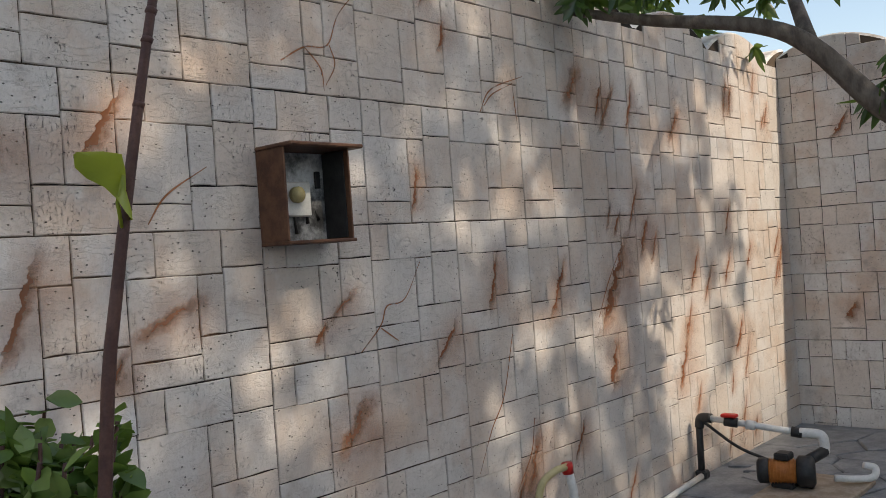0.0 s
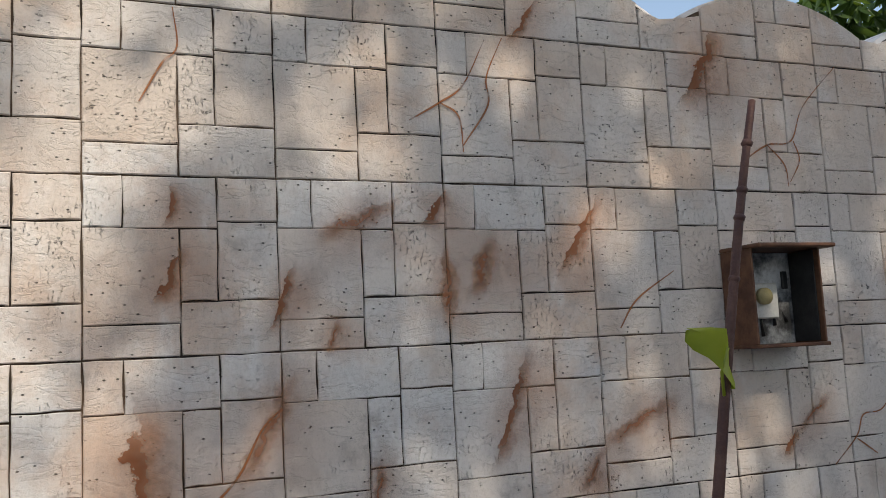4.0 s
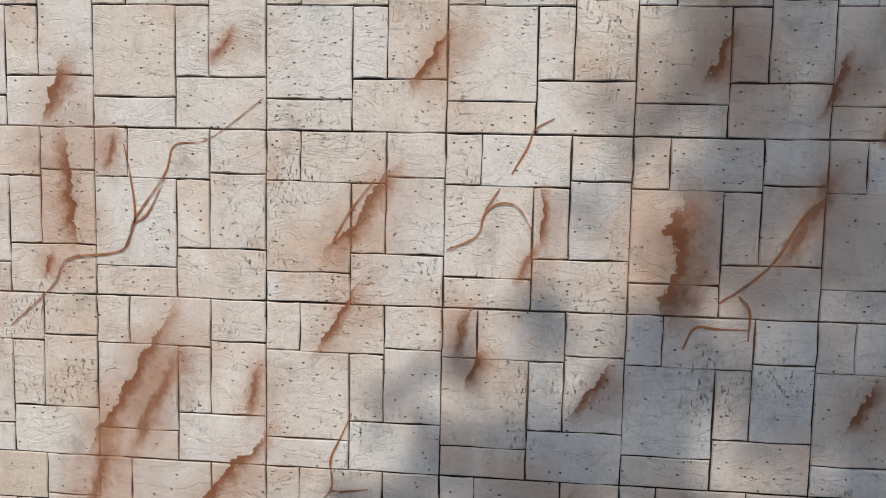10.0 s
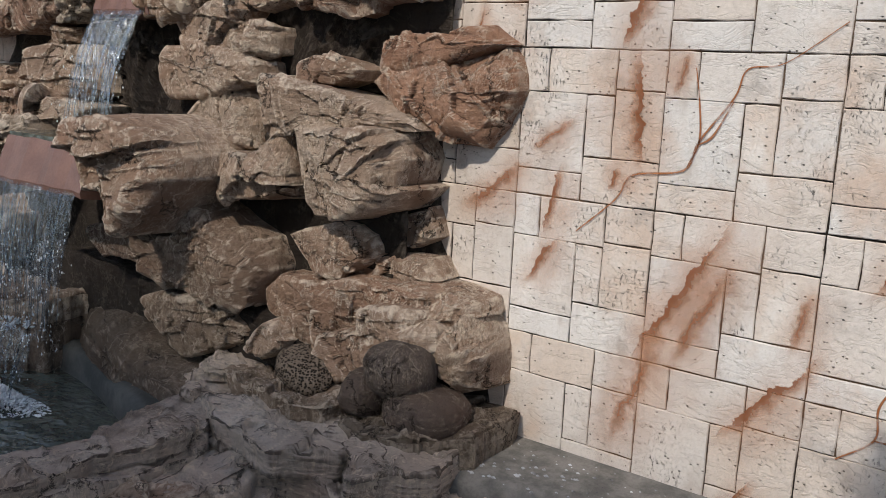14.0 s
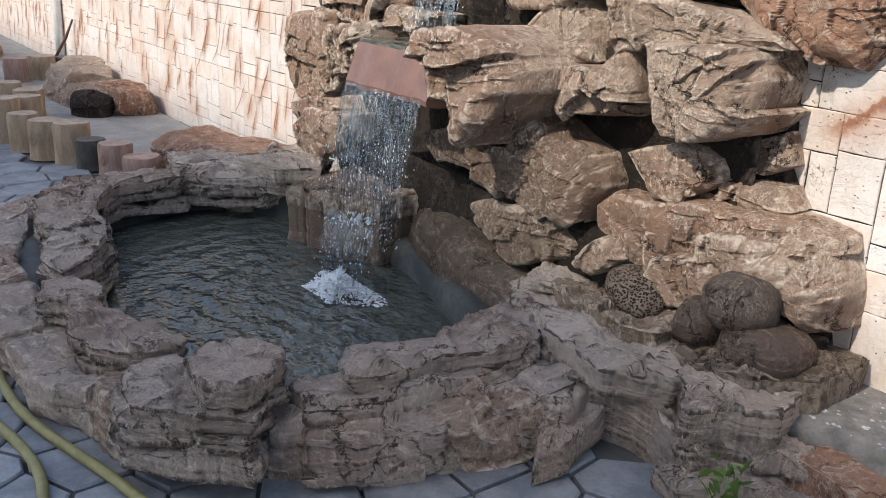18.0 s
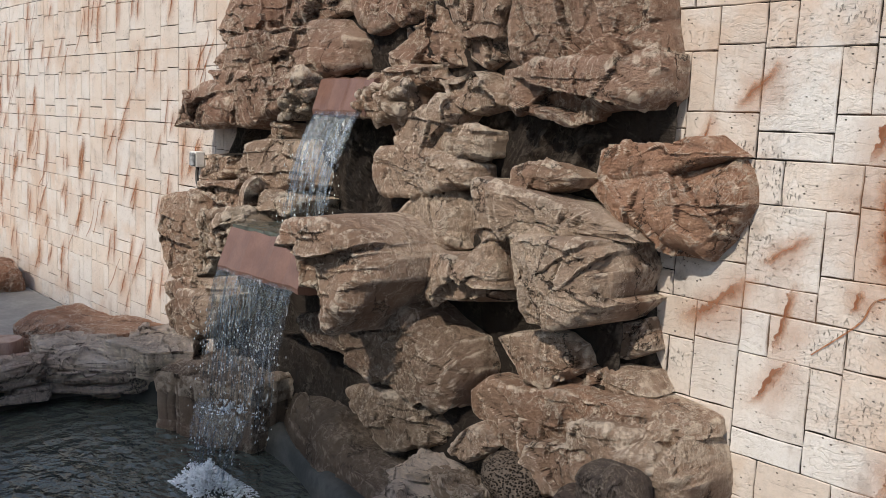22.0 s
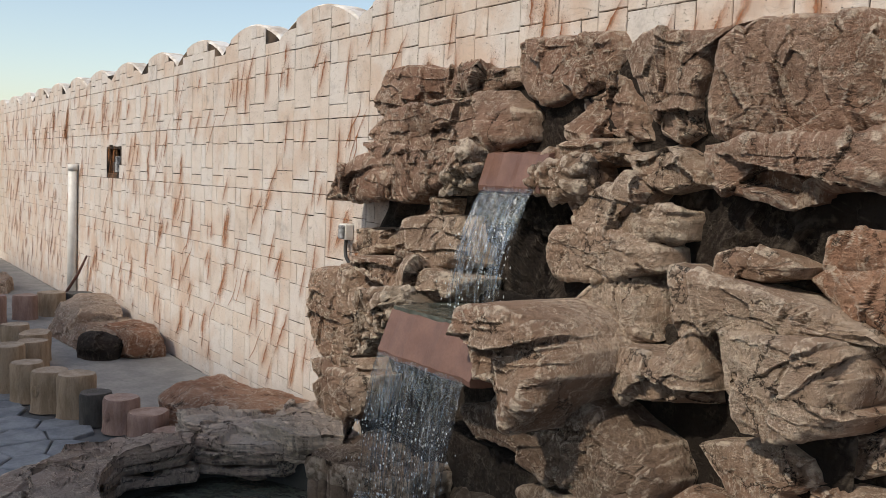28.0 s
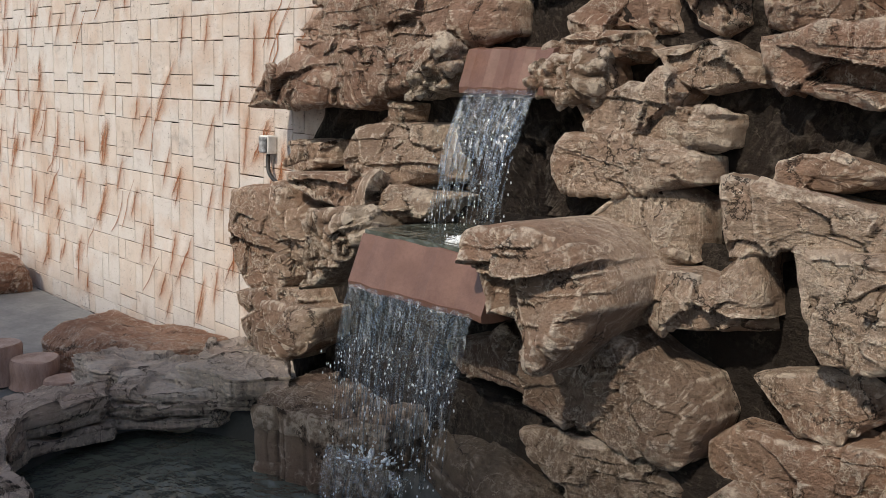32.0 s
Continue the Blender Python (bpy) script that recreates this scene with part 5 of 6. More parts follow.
def spillway(x0, x1, ytop, ztop, ybot, zbot, back):
    """A smooth rendered chute with rounded lip."""
    verts, faces = [], []
    prof = [(back, ztop - 0.02), (ytop + 0.03, ztop - 0.012), (ytop, ztop - 0.02), (ybot, zbot + 0.01), (ybot + 0.004, zbot - 0.012), (ybot + 0.06, zbot - 0.02), (back, zbot - 0.02)]
    nx = 10
    for i in range(nx + 1):
        x = x0 + (x1 - x0) * i / nx
        for y, z in prof:
            verts.append((x, y + 0.006 * math.sin(i * 1.7), z + 0.003 * math.sin(i * 2.3)))
    m = len(prof)
    for i in range(nx):
        for k in range(m):
            a, b = i * m + k, i * m + (k + 1) % m
            faces.append((a, b, b + m, a + m))
    faces += [tuple(range(m)), tuple(range(nx * m + m - 1, nx * m - 1, -1))]
    return mesh_from("spillway", verts, faces, M_LIP, False)


part("spillway", spillway(-3.72, -3.05, -0.595, 1.145, -0.662, 0.945, -0.2), rockwork, "smooth terracotta-coloured cement chute")
part("spillway", spillway(-3.58, -3.17, -0.215, 1.835, -0.262, 1.665, 0.0), rockwork, "smooth terracotta-coloured cement chute")


# ---- falling water ----
def water_fall(label, x0, x1, top, bottom, narrow, seed, strands):
    """Falling water: a curved torn sheet, threads and drops; top and bottom are (y, z)."""
    rng = random.Random(seed)
    ob = tagged(empty("water_fall", ((x0 + x1) / 2, bottom[0], bottom[1])), label, "waterfall", "falling streams")

    def curve(s):
        return top[0] + (bottom[0] - top[0]) * (1 - (1 - s) ** 1.6), top[1] + (bottom[1] - top[1]) * s ** 1.25

    def place(u, s):
        y, z = curve(min(s, 1.0))
        w = narrow * s
        return x0 + w + (x1 - x0 - 2 * w) * u, y, z - max(0, s - 1) * 0.3
    verts, faces = [], []
    nx, nz = 40, 26
    for j in range(nz + 1):
        for i in range(nx + 1):
            x, y, z = place(i / nx, j / nz)
            verts.append((x, y + 0.010 * math.sin(i * 0.9 + seed) + 0.006 * math.sin(i * 2.3 + j * 0.4) + rng.uniform(-0.003, 0.003), z))
    tear = [rng.uniform(0.35, 1.25) for i in range(nx)]
    for j in range(nz):
        for i in range(nx):
            if j / nz > tear[i] or (j > nz * 0.4 and rng.random() < (j / nz - 0.3) * 0.5):
                continue
            a = j * (nx + 1) + i
            faces.append((a, a + 1, a + nx + 2, a + nx + 1))
    tagged(part("sheet", mesh_from("sheet", verts, faces, M_FALL, True), ob), kind="stuff")
    verts, faces = [], []
    for k in range(strands):
        u, r = rng.random(), rng.uniform(0.0012, 0.0034)
        s0, s1 = rng.uniform(0, 0.5), rng.uniform(0.6, 1.0)
        off, o, steps = rng.uniform(-0.03, 0.03), len(verts), 9
        for q in range(steps + 1):
            s = s0 + (s1 - s0) * q / steps
            x, y, z = place(u, s)
            rr = r * (0.3 + rng.random())
            x += rng.uniform(-1, 1) * 0.003
            for a in range(4):
                verts.append((x + rr * math.cos(a * math.pi / 2), y + off * s + rr * math.sin(a * math.pi / 2), z))
        for q in range(steps):
            for a in range(4):
                b, c = o + q * 4 + a, o + q * 4 + (a + 1) % 4
                faces.append((b, c, c + 4, b + 4))
    tagged(part("streaming_water", mesh_from("streaming_water", verts, faces, M_FALL, True), ob), kind="stuff")
    verts, faces = [], []
    for k in range(strands * 3):
        x, y, z = place(rng.uniform(-0.04, 1.04), rng.uniform(0.35, 1.08))
        y += rng.uniform(-0.07, 0.05)
        r = rng.uniform(0.0016, 0.0042)
        o = len(verts)
        verts += [(x + r, y, z), (x - r, y, z), (x, y + r, z), (x, y - r, z), (x, y, z + r * 2.4), (x, y, z - r * 1.4)]
        faces += [(o, o + 2, o + 4), (o + 2, o + 1, o + 4), (o + 1, o + 3, o + 4), (o + 3, o, o + 4), (o + 2, o, o + 5), (o + 1, o + 2, o + 5), (o + 3, o + 1, o + 5), (o, o + 3, o + 5)]
    tagged(part("spray", mesh_from("spray", verts, faces, M_FOAM, True), ob), kind="stuff")
    return ob


water_fall("thin clear stream falling from the upper chute", -3.54, -3.19, (-0.268, 1.668), (-0.44, 1.14), 0.01, 2, 46)
water_fall("broad clear sheet of water falling onto the rock shelf", -3.72, -3.09, (-0.662, 0.95), (-0.75, 0.34), 0.04, 3, 130)
water_fall("broken stream dropping from the shelf into the pond", -3.70, -3.26, (-0.76, 0.36), (-0.83, 0.03), 0.05, 4, 26)


def foam(name, cx, cy, cz, r, h, count, seed):
    """Torn shreds of white water, highest in the middle."""
    rng = random.Random(seed)
    verts, faces = [], []
    for k in range(count):
        a, d = rng.uniform(0, 2 * math.pi), r * rng.random() ** 0.8
        x, y = cx + d * math.cos(a) * (1 + 0.3 * math.sin(3 * a)), cy + 0.75 * d * math.sin(a) * (1 + 0.3 * math.cos(2 * a))
        lift = max(0, 1 - d / r) ** 1.6
        z = cz + h * lift * rng.random()
        s = rng.uniform(0.0022, 0.0085) * (0.6 + lift)
        way = Vector((math.cos(a) * 0.6, math.sin(a) * 0.6, rng.uniform(0.0, 1.6) * lift + 0.05)).normalized()
        side = way.cross(Vector((rng.gauss(0, 1), rng.gauss(0, 1), 1))).normalized()
        o = len(verts)
        c = Vector((x, y, z))
        up = way.cross(side)
        for q, w in ((-1.6, 0.25), (-0.5, 1.0), (0.7, 0.8), (2.0, 0.15)):
            for b in range(3):
                t = 2 * math.pi * b / 3 + k
                verts.append(c + way * s * q + (side * math.cos(t) + up * math.sin(t)) * s * w)
        for q in range(3):
            for b in range(3):
                e, f2 = o + q * 3 + b, o + q * 3 + (b + 1) % 3
                faces.append((e, f2, f2 + 3, e + 3))
    return tagged(new(name, mesh_from(name, verts, faces, M_FOAM, True)), "white foam where the stream strikes the water", "foam", kind="stuff")


foam("splash_foam", -3.47, -0.83, 0.035, 0.23, 0.10, 2400, 5)
foam("splash_foam", -3.28, -0.47, 1.14, 0.13, 0.03, 420, 6)
foam("splash_foam", -3.5, -0.72, 0.345, 0.18, 0.015, 60, 7)

# water on the upper ledge behind the lower chute
tagged(new("ledge_water", box_mesh("ledge_water", (-3.715, -0.59, 1.08), (-3.055, -0.1, 1.142), M_WATER)), "shallow pool behind the lower chute", "water", kind="structure")

# ---- pond ----
PX, PY, PA, PB = -3.74, -1.15, 1.34, 0.76


def pond_point(a, grow=0.0):
    w = 1 + 0.05 * math.sin(3 * a + 1) + 0.03 * math.sin(5 * a)
    c, s = math.cos(a), math.sin(a)
    e = 0.88
    return (PX + (PA * w + grow) * math.copysign(abs(c) ** e, c), PY + (PB * w + grow) * math.copysign(abs(s) ** e, s))


pond = tagged(empty("pond", (PX, PY, 0)), "rock-rimmed garden pond filled by a small waterfall", "pond")
seg = 72
bv, bf = [], []
for i in range(seg):
    a = 2 * math.pi * i / seg
    for grow, z in ((0.34, 0.0), (0.26, 0.10), (0.04, 0.15), (-0.01, 0.13), (-0.03, 0.0), (-0.08, -0.25)):
        x, y = pond_point(a, grow)
        bv.append((x, y, z + 0.015 * math.sin(a * 9)))
for i in range(seg):
    for k in range(5):
        a, b = i * 6 + k, ((i + 1) % seg) * 6 + k
        bf.append((a, b, b + 1, a + 1))
bf.append(tuple(i * 6 + 5 for i in range(seg)))
part("basin", mesh_from("basin", bv, bf, M_BASIN, True), pond, "grey rendered basin")
wv = [(*pond_point(2 * math.pi * i / seg, -0.02), 0.03) for i in range(seg)]
tagged(new("water", mesh_from("water", wv, [tuple(range(seg))], M_WATER)), "dark rippled pond water", "water", kind="structure")

# rim: outer courses of rough blocks and flat capping slabs
rim_rng = random.Random(21)
count = 21
for i in range(count):
    a0 = 2 * math.pi * (i + rim_rng.uniform(-0.2, 0.1)) / count
    a1 = 2 * math.pi * (i + 1 + rim_rng.uniform(0.0, 0.3)) / count
    mid = (a0 + a1) / 2
    x, y = pond_point(mid)
    if y > -0.66 and x > -4.7:
        continue
    for b in (0.25, 0.75):
        m2 = a0 + (a1 - a0) * b
        x, y = pond_point(m2)
        bx, by = pond_point(m2, 0.25 + rim_rng.uniform(-0.03, 0.04))
        ob = new("rim_block", boulder_mesh("rim_block", (0.19, 0.15, 0.12 + rim_rng.uniform(-0.02, 0.02)), M_ROCK_GREY if (i + int(b * 2)) % 3 else M_ROCK, 200 + i * 2 + int(b * 2), 24, strata=0.8))
        dx, dy = pond_point(m2 + 0.05)[0] - x, pond_point(m2 + 0.05)[1] - y
        ob.matrix_world = Matrix.Translation((bx, by, 0.075)) @ Matrix.Rotation(math.atan2(dy, dx), 4, 'Z') @ Matrix.Rotation(rim_rng.uniform(-0.15, 0.15), 4, 'Y')
        child(ob, pond)
# split capping slabs round the rim: height of the top, thickness, outline
for k, (top, thick, pts) in enumerate((
        (0.3, 0.07, ((-2.26, -1.50), (-2.35, -1.42), (-2.37, -1.24), (-2.36, -1.07), (-2.51, -0.77), (-2.57, -0.49), (-2.49, -0.47), (-2.18, -0.76), (-2.15, -0.97), (-2.18, -1.15), (-2.14, -1.36), (-2.15, -1.53))),
        (0.24, 0.06, ((-2.32, -1.64), (-2.35, -1.45), (-2.23, -1.31), (-2.27, -1.08), (-2.25, -0.69), (-2.14, -0.79), (-2.13, -1.05), (-2.10, -1.29), (-2.11, -1.47), (-2.17, -1.66))),
        (0.36, 0.07, ((-2.45, -1.92), (-2.55, -1.79), (-2.47, -1.66), (-2.40, -1.62), (-2.24, -1.69), (-2.19, -1.82), (-2.25, -1.92))),
        (0.29, 0.06, ((-2.54, -2.08), (-2.69, -2.01), (-2.67, -1.86), (-2.35, -1.84), (-2.36, -1.64), (-2.18, -1.76), (-2.12, -1.82), (-2.40, -2.09))),
        (0.29, 0.06, ((-3.02, -2.12), (-3.26, -2.04), (-3.11, -1.91), (-2.76, -1.79), (-2.70, -1.83), (-2.73, -1.96), (-2.83, -2.09))),
        (0.29, 0.06, ((-3.32, -2.14), (-3.54, -2.08), (-3.55, -1.97), (-3.37, -1.90), (-3.22, -1.93), (-3.23, -2.05))),
        (0.27, 0.06, ((-3.87, -2.03), (-4.22, -1.89), (-4.28, -1.64), (-3.98, -1.70), (-3.76, -1.84), (-3.68, -1.97))),
        (0.28, 0.06, ((-4.27, -1.95), (-4.74, -1.86), (-4.89, -1.67), (-4.66, -1.59), (-4.20, -1.65), (-4.16, -1.84))),
        (0.28, 0.06, ((-4.91, -1.83), (-5.13, -1.62), (-5.14, -1.35), (-5.02, -0.98), (-4.85, -1.07), (-4.83, -1.43), (-4.61, -1.60), (-4.89, -1.67))),
        (0.28, 0.06, ((-4.97, -1.02), (-5.16, -0.86), (-5.01, -0.46), (-4.71, -0.42), (-4.66, -0.62), (-4.84, -0.91))),
        (0.33, 0.06, ((-4.98, -0.56), (-5.24, -0.36), (-5.24, -0.16), (-4.79, -0.16), (-4.61, -0.29), (-4.80, -0.52))),
        (0.16, 0.09, ((-1.93, -0.43), (-1.89, -0.24), (-1.73, -0.00), (-1.59, -0.19), (-1.66, -0.49), (-1.74, -0.54))),
        (0.2, 0.08, ((-2.05, -1.11), (-2.15, -0.86), (-2.10, -0.68), (-1.99, -0.72), (-1.93, -0.98), (-1.97, -1.10))),
        (0.12, 0.09, ((-1.93, -0.97), (-1.99, -0.72), (-1.89, -0.71), (-1.77, -0.97), (-1.80, -1.08))),
        (0.18, 0.09, ((-2.21, -1.64), (-2.15, -1.45), (-2.05, -1.23), (-1.96, -1.28), (-2.01, -1.53), (-2.09, -1.70))))):
    part("rim_slab", slab_ring("rim_slab", pts, top - thick, top, M_ROCK_GREY, 170 + k, 0.03), pond)
    mx, my = sum(p[0] for p in pts) / len(pts), sum(p[1] for p in pts) / len(pts)
    low = top - thick
    for step in range(2):      # courses under it, each a little off
        jx, jy, grow = rim_rng.uniform(-0.03, 0.03), rim_rng.uniform(-0.03, 0.03), rim_rng.uniform(0.93, 1.08)
        under = [(mx + (p[0] - mx) * grow + jx, my + (p[1] - my) * grow + jy) for p in pts]
        deep = rim_rng.uniform(0.05, 0.08)
        if low - deep > 0.0:
            part("rim_slab", slab_ring("rim_slab", under, low - deep, low - 0.006, M_ROCK_GREY, 190 + k * 2 + step, 0.03), pond)
        low -= deep

# raised cement ledge along the wall foot
ledge_v, ledge_f = [], []
for i in range(45):
    x = -1.75 + i * 0.1
    f = -0.36 - 0.05 * math.sin(i * 0.7)
    ledge_v += [(x, 0.004, 0.235), (x, f + 0.03, 0.225), (x, f, 0.20), (x, f - 0.02, -0.03)]
for i in range(44):
    for k in range(3):
        a = i * 4 + k
        ledge_f.append((a, a + 1, a + 5, a + 4))
tagged(new("cement_ledge", mesh_from("cement_ledge", ledge_v, ledge_f, M_LEDGE, True)), "rough grey cement ledge at the wall foot", "ledge", kind="structure")

peb_rng = random.Random(12)
pv, pf = [], []
for k in range(420):
    x, y, r = peb_rng.uniform(-1.7, 0.4), peb_rng.uniform(-0.34, -0.02), peb_rng.uniform(0.003, 0.011)
    z = 0.232 + 0.02 * y
    o = len(pv)
    pv += [(x + r, y, z), (x, y + r * 0.8, z), (x - r, y, z), (x, y - r * 0.8, z), (x, y, z + r * 0.6)]
    pf += [(o, o + 1, o + 4), (o + 1, o + 2, o + 4), (o + 2, o + 3, o + 4), (o + 3, o, o + 4)]
tagged(new("pebbles", mesh_from("pebbles", pv, pf, M_PALE, True)), "scattered pale pebbles on the cement ledge", "pebbles", kind="stuff")

# screed bed between the log edging and the wall
bed = [(-17.8, -0.02), (-5.0, -0.02), (-5.0, -0.75), (-6.05, -0.92), (-6.5, -1.12), (-7.0, -1.34), (-7.6, -1.42), (-8.4, -1.2), (-9.2, -1.05), (-11, -1.0), (-17.8, -1.0)]
bm = bmesh.new()
f = bm.faces.new([bm.verts.new((x, y, 0.005)) for x, y in bed])
bmesh.ops.recalc_face_normals(bm, faces=bm.faces)
me = bpy.data.meshes.new("bed")
bm.to_mesh(me)
bm.free()
me.materials.append(M_CONCRETE)
tagged(new("pavement_bed", me), "plain grey screed bed beside the wall", "pavement", kind="structure")


# ---- log edging ----
def log(x, y, r, h, bark, cut, seed, lean=0.0):
    rng = random.Random(seed)
    ob = empty("log_post", (x, y, 0))
    n = 20
    verts, faces, mats = [], [], []
    wob = [1 + 0.05 * math.sin(3 * 2 * math.pi * k / n + seed) + rng.uniform(-0.03, 0.03) for k in range(n)]
    rows = ((1.06, 0.0), (1.0, 0.05), (0.97, 0.35), (1.0, 0.6), (0.99, 0.93), (0.93, 1.0))
    for s, z in rows:
        for k in range(n):
            a = 2 * math.pi * k / n
            rr = r * s * wob[k] * (1 + rng.uniform(-0.015, 0.015))
            verts.append((rr * math.cos(a) + lean * z, rr * math.sin(a), h * z))
    for j in range(len(rows) - 1):
        for k in range(n):
            a, b = j * n + k, j * n + (k + 1) % n
            faces.append((a, b, b + n, a + n))
    body = new("trunk", mesh_from("trunk", verts, faces, bark, True))
    body.parent = ob
    tv, tf = [], []
    for s, z in ((0.93, 1.0), (0.80, 1.012), (0.74, 1.0), (0.55, 1.006), (0.50, 0.996), (0.25, 1.004), (0.2, 0.995)):
        for k in range(n):
            a = 2 * math.pi * k / n
            tv.append((r * s * wob[k] * math.cos(a) + lean, r * s * wob[k] * math.sin(a), h * z))
    for j in range(6):
        for k in range(n):
            a, b = j * n + k, j * n + (k + 1) % n
            tf.append((a, b, b + n, a + n))
    tf.append(tuple(6 * n + k for k in range(n)))
    top = new("cut_face", mesh_from("cut_face", tv, tf, cut, True))
    top.parent = ob
    if seed % 3 == 0:
        kv, kf = [], []
        for j, (s, d) in enumerate(((1.0, 0.0), (0.7, 0.012), (0.4, 0.006), (0.15, 0.014))):
            for k in range(10):
                a = 2 * math.pi * k / 10
                ang = -1.1 + 0.28 * s * math.cos(a)
                kv.append(((r * 1.0 + d) * math.cos(ang), (r * 1.0 + d) * math.sin(ang), h * 0.55 + 0.045 * s * math.sin(a)))
        for j in range(3):
            for k in range(10):
                a, b = j * 10 + k, j * 10 + (k + 1) % 10
                kf.append((a, b, b + 10, a + 10))
        kn = new("knot", mesh_from("knot", kv, kf, bark, True))
        kn.parent = body
    return ob


OCHRE = (M_BARK, M_CUT, "ochre cement log post with a pale cut top")
ROSY = (M_BARK_RED, M_CUT_RED, "rosy cement log post with a pale cut top")
DARK = (M_BARK_DARK, M_CUT_DARK, "blackened cement log post")
for i, (x, y, r, h, kind) in enumerate((
        (-5.85, -0.86, 0.10, 0.10, ROSY), (-6.05, -0.93, 0.125, 0.20, ROSY), (-6.24, -1.05, 0.115, 0.28, ROSY), (-6.48, -1.15, 0.105, 0.27, DARK),
        (-6.70, -1.22, 0.125, 0.38, OCHRE), (-6.95, -1.33, 0.125, 0.36, OCHRE), (-7.28, -1.42, 0.115, 0.36, OCHRE), (-7.62, -1.50, 0.13, 0.45, OCHRE),
        (-7.95, -1.48, 0.11, 0.33, DARK), (-8.05, -1.25, 0.12, 0.37, OCHRE), (-8.38, -1.18, 0.12, 0.37, OCHRE), (-8.66, -1.10, 0.12, 0.33, OCHRE),
        (-8.95, -1.22, 0.12, 0.36, OCHRE), (-9.3, -1.42, 0.13, 0.44, DARK), (-9.75, -1.50, 0.13, 0.36, ROSY), (-10.1, -1.55, 0.13, 0.36, OCHRE), (-10.5, -1.5, 0.13, 0.36, ROSY),
        (-10.75, -1.15, 0.14, 0.38, ROSY), (-10.9, -0.80, 0.13, 0.34, ROSY), (-11.05, -0.50, 0.15, 0.34, OCHRE), (-11.15, -0.2, 0.15, 0.3, DARK))):
    tagged(log(x, y, r, h * 0.78, kind[0], kind[1], i + 1), kind[2], "log post", "log edging")


# loose rocks in the bed
def lone_rock(name, x0, x1, y0, y1, z1, mat, seed, label, cat, turn=0.0, **more):
    half = ((x1 - x0) / 2, (y1 - y0) / 2, z1 / 2 + 0.03)
    ob = new(name, boulder_mesh(name, half, mat, seed, 34, **more))
    ob.matrix_world = Matrix.Translation(((x0 + x1) / 2, (y0 + y1) / 2, z1 / 2 - 0.03)) @ Matrix.Rotation(radians(turn), 4, 'Z')
    return tagged(ob, label, cat)


lone_rock("flat_rock", -10.2, -8.55, -0.75, -0.06, 0.22, M_ROCK, 301, "low layered brown rock lying against the wall", "rock", 4)
lone_rock("flat_rock", -10.3, -9.2, -0.7, -0.12, 0.36, M_ROCK, 302, "layered brown rock stacked on the bed", "rock", -6)
lone_rock("flat_rock", -9.0, -8.3, -0.5, -0.05, 0.27, M_ROCK_RED, 303, "rusty layered rock end beside the wall", "rock")
lone_rock("dark_stone", -8.82, -8.35, -0.78, -0.42, 0.23, M_ROCK_DARK, 304, "rounded black stone on the screed bed", "stone", power=2.6, cuts=3, strata=0.1)
lone_rock("red_rock", -6.55, -5.35, -0.72, -0.12, 0.26, M_ROCK_RED, 305, "low reddish rock beside the pond rim", "rock", 12)
for i, (pts, z0, z1) in enumerate((
        (((-5.75, -0.85), (-5.3, -0.95), (-4.85, -0.72), (-4.8, -0.45), (-5.2, -0.35), (-5.7, -0.5)), 0.0, 0.26),
        (((-5.1, -0.80), (-4.75, -0.72), (-4.5, -0.52), (-4.6, -0.3), (-5.0, -0.36)), 0.2, 0.30),
        (((-4.85, -0.72), (-4.5, -0.66), (-4.38, -0.45), (-4.6, -0.28), (-4.85, -0.42)), 0.29, 0.38))):
    tagged(new("split_slab", slab_ring("split_slab", pts, z0, z1, M_ROCK_GREY, 400 + i)), "split grey slab stacked at the pond's end", "slab", "pond end slabs")
lone_rock("flat_rock", -14.0, -12.9, -1.0, -0.5, 0.2, M_ROCK, 308, "low brown rock far along the bed", "rock")
lone_rock("edge_rock", -1.36, -1.02, -0.56, -0.36, 0.19, M_ROCK_RED, 309, "reddish rock by the cement ledge", "rock", -10)
for i, (pts, z0, z1) in enumerate((
        (((-1.72, -0.62), (-1.54, -0.42), (-1.40, -0.36), (-1.30, -0.42), (-1.44, -0.62), (-1.56, -0.74)), -0.02, 0.13),
        (((-1.60, -0.78), (-1.44, -0.58), (-1.28, -0.46), (-1.20, -0.54), (-1.34, -0.74), (-1.48, -0.86)), -0.02, 0.09),
        (((-1.50, -0.52), (-1.36, -0.42), (-1.22, -0.42), (-1.24, -0.50), (-1.40, -0.62)), 0.12, 0.16))):
    tagged(new("split_slab", slab_ring("split_slab", pts, z0, z1, M_ROCK_GREY, 410 + i)), "split grey-brown slab beside the cement ledge", "slab", "broken slabs by the ledge")

# ---- white pipe, hole fittings and boxes on the wall ----
pipe = tagged(empty("drain_pipe", (-12.1, -0.06, 0)), "white plastic pipe standing against the wall", "pipe")
part("pipe", tube_mesh("pipe", [(-12.12, -0.06, 0), (-12.1, -0.06, 0.9), (-12.08, -0.06, 1.68)], 0.055, M_WHITE, 14), pipe)
part("collar", tube_mesh("collar", [(-12.08, -0.06, 1.62), (-12.08, -0.06, 1.70)], 0.062, M_WHITE, 14), pipe)
stick = tagged(new("wooden_stick", tube_mesh("wooden_stick", [(-11.75, -0.3, 0.0), (-11.6, -0.1, 0.4), (-11.5, -0.03, 0.62)], [0.02, 0.018, 0.012], M_TWIG, 8)), "reddish stick leaning against the wall", "stick")
nbox = tagged(empty("meter_box", (-10.5, 0.05, 1.62)), "small recessed meter box in the wall", "box")
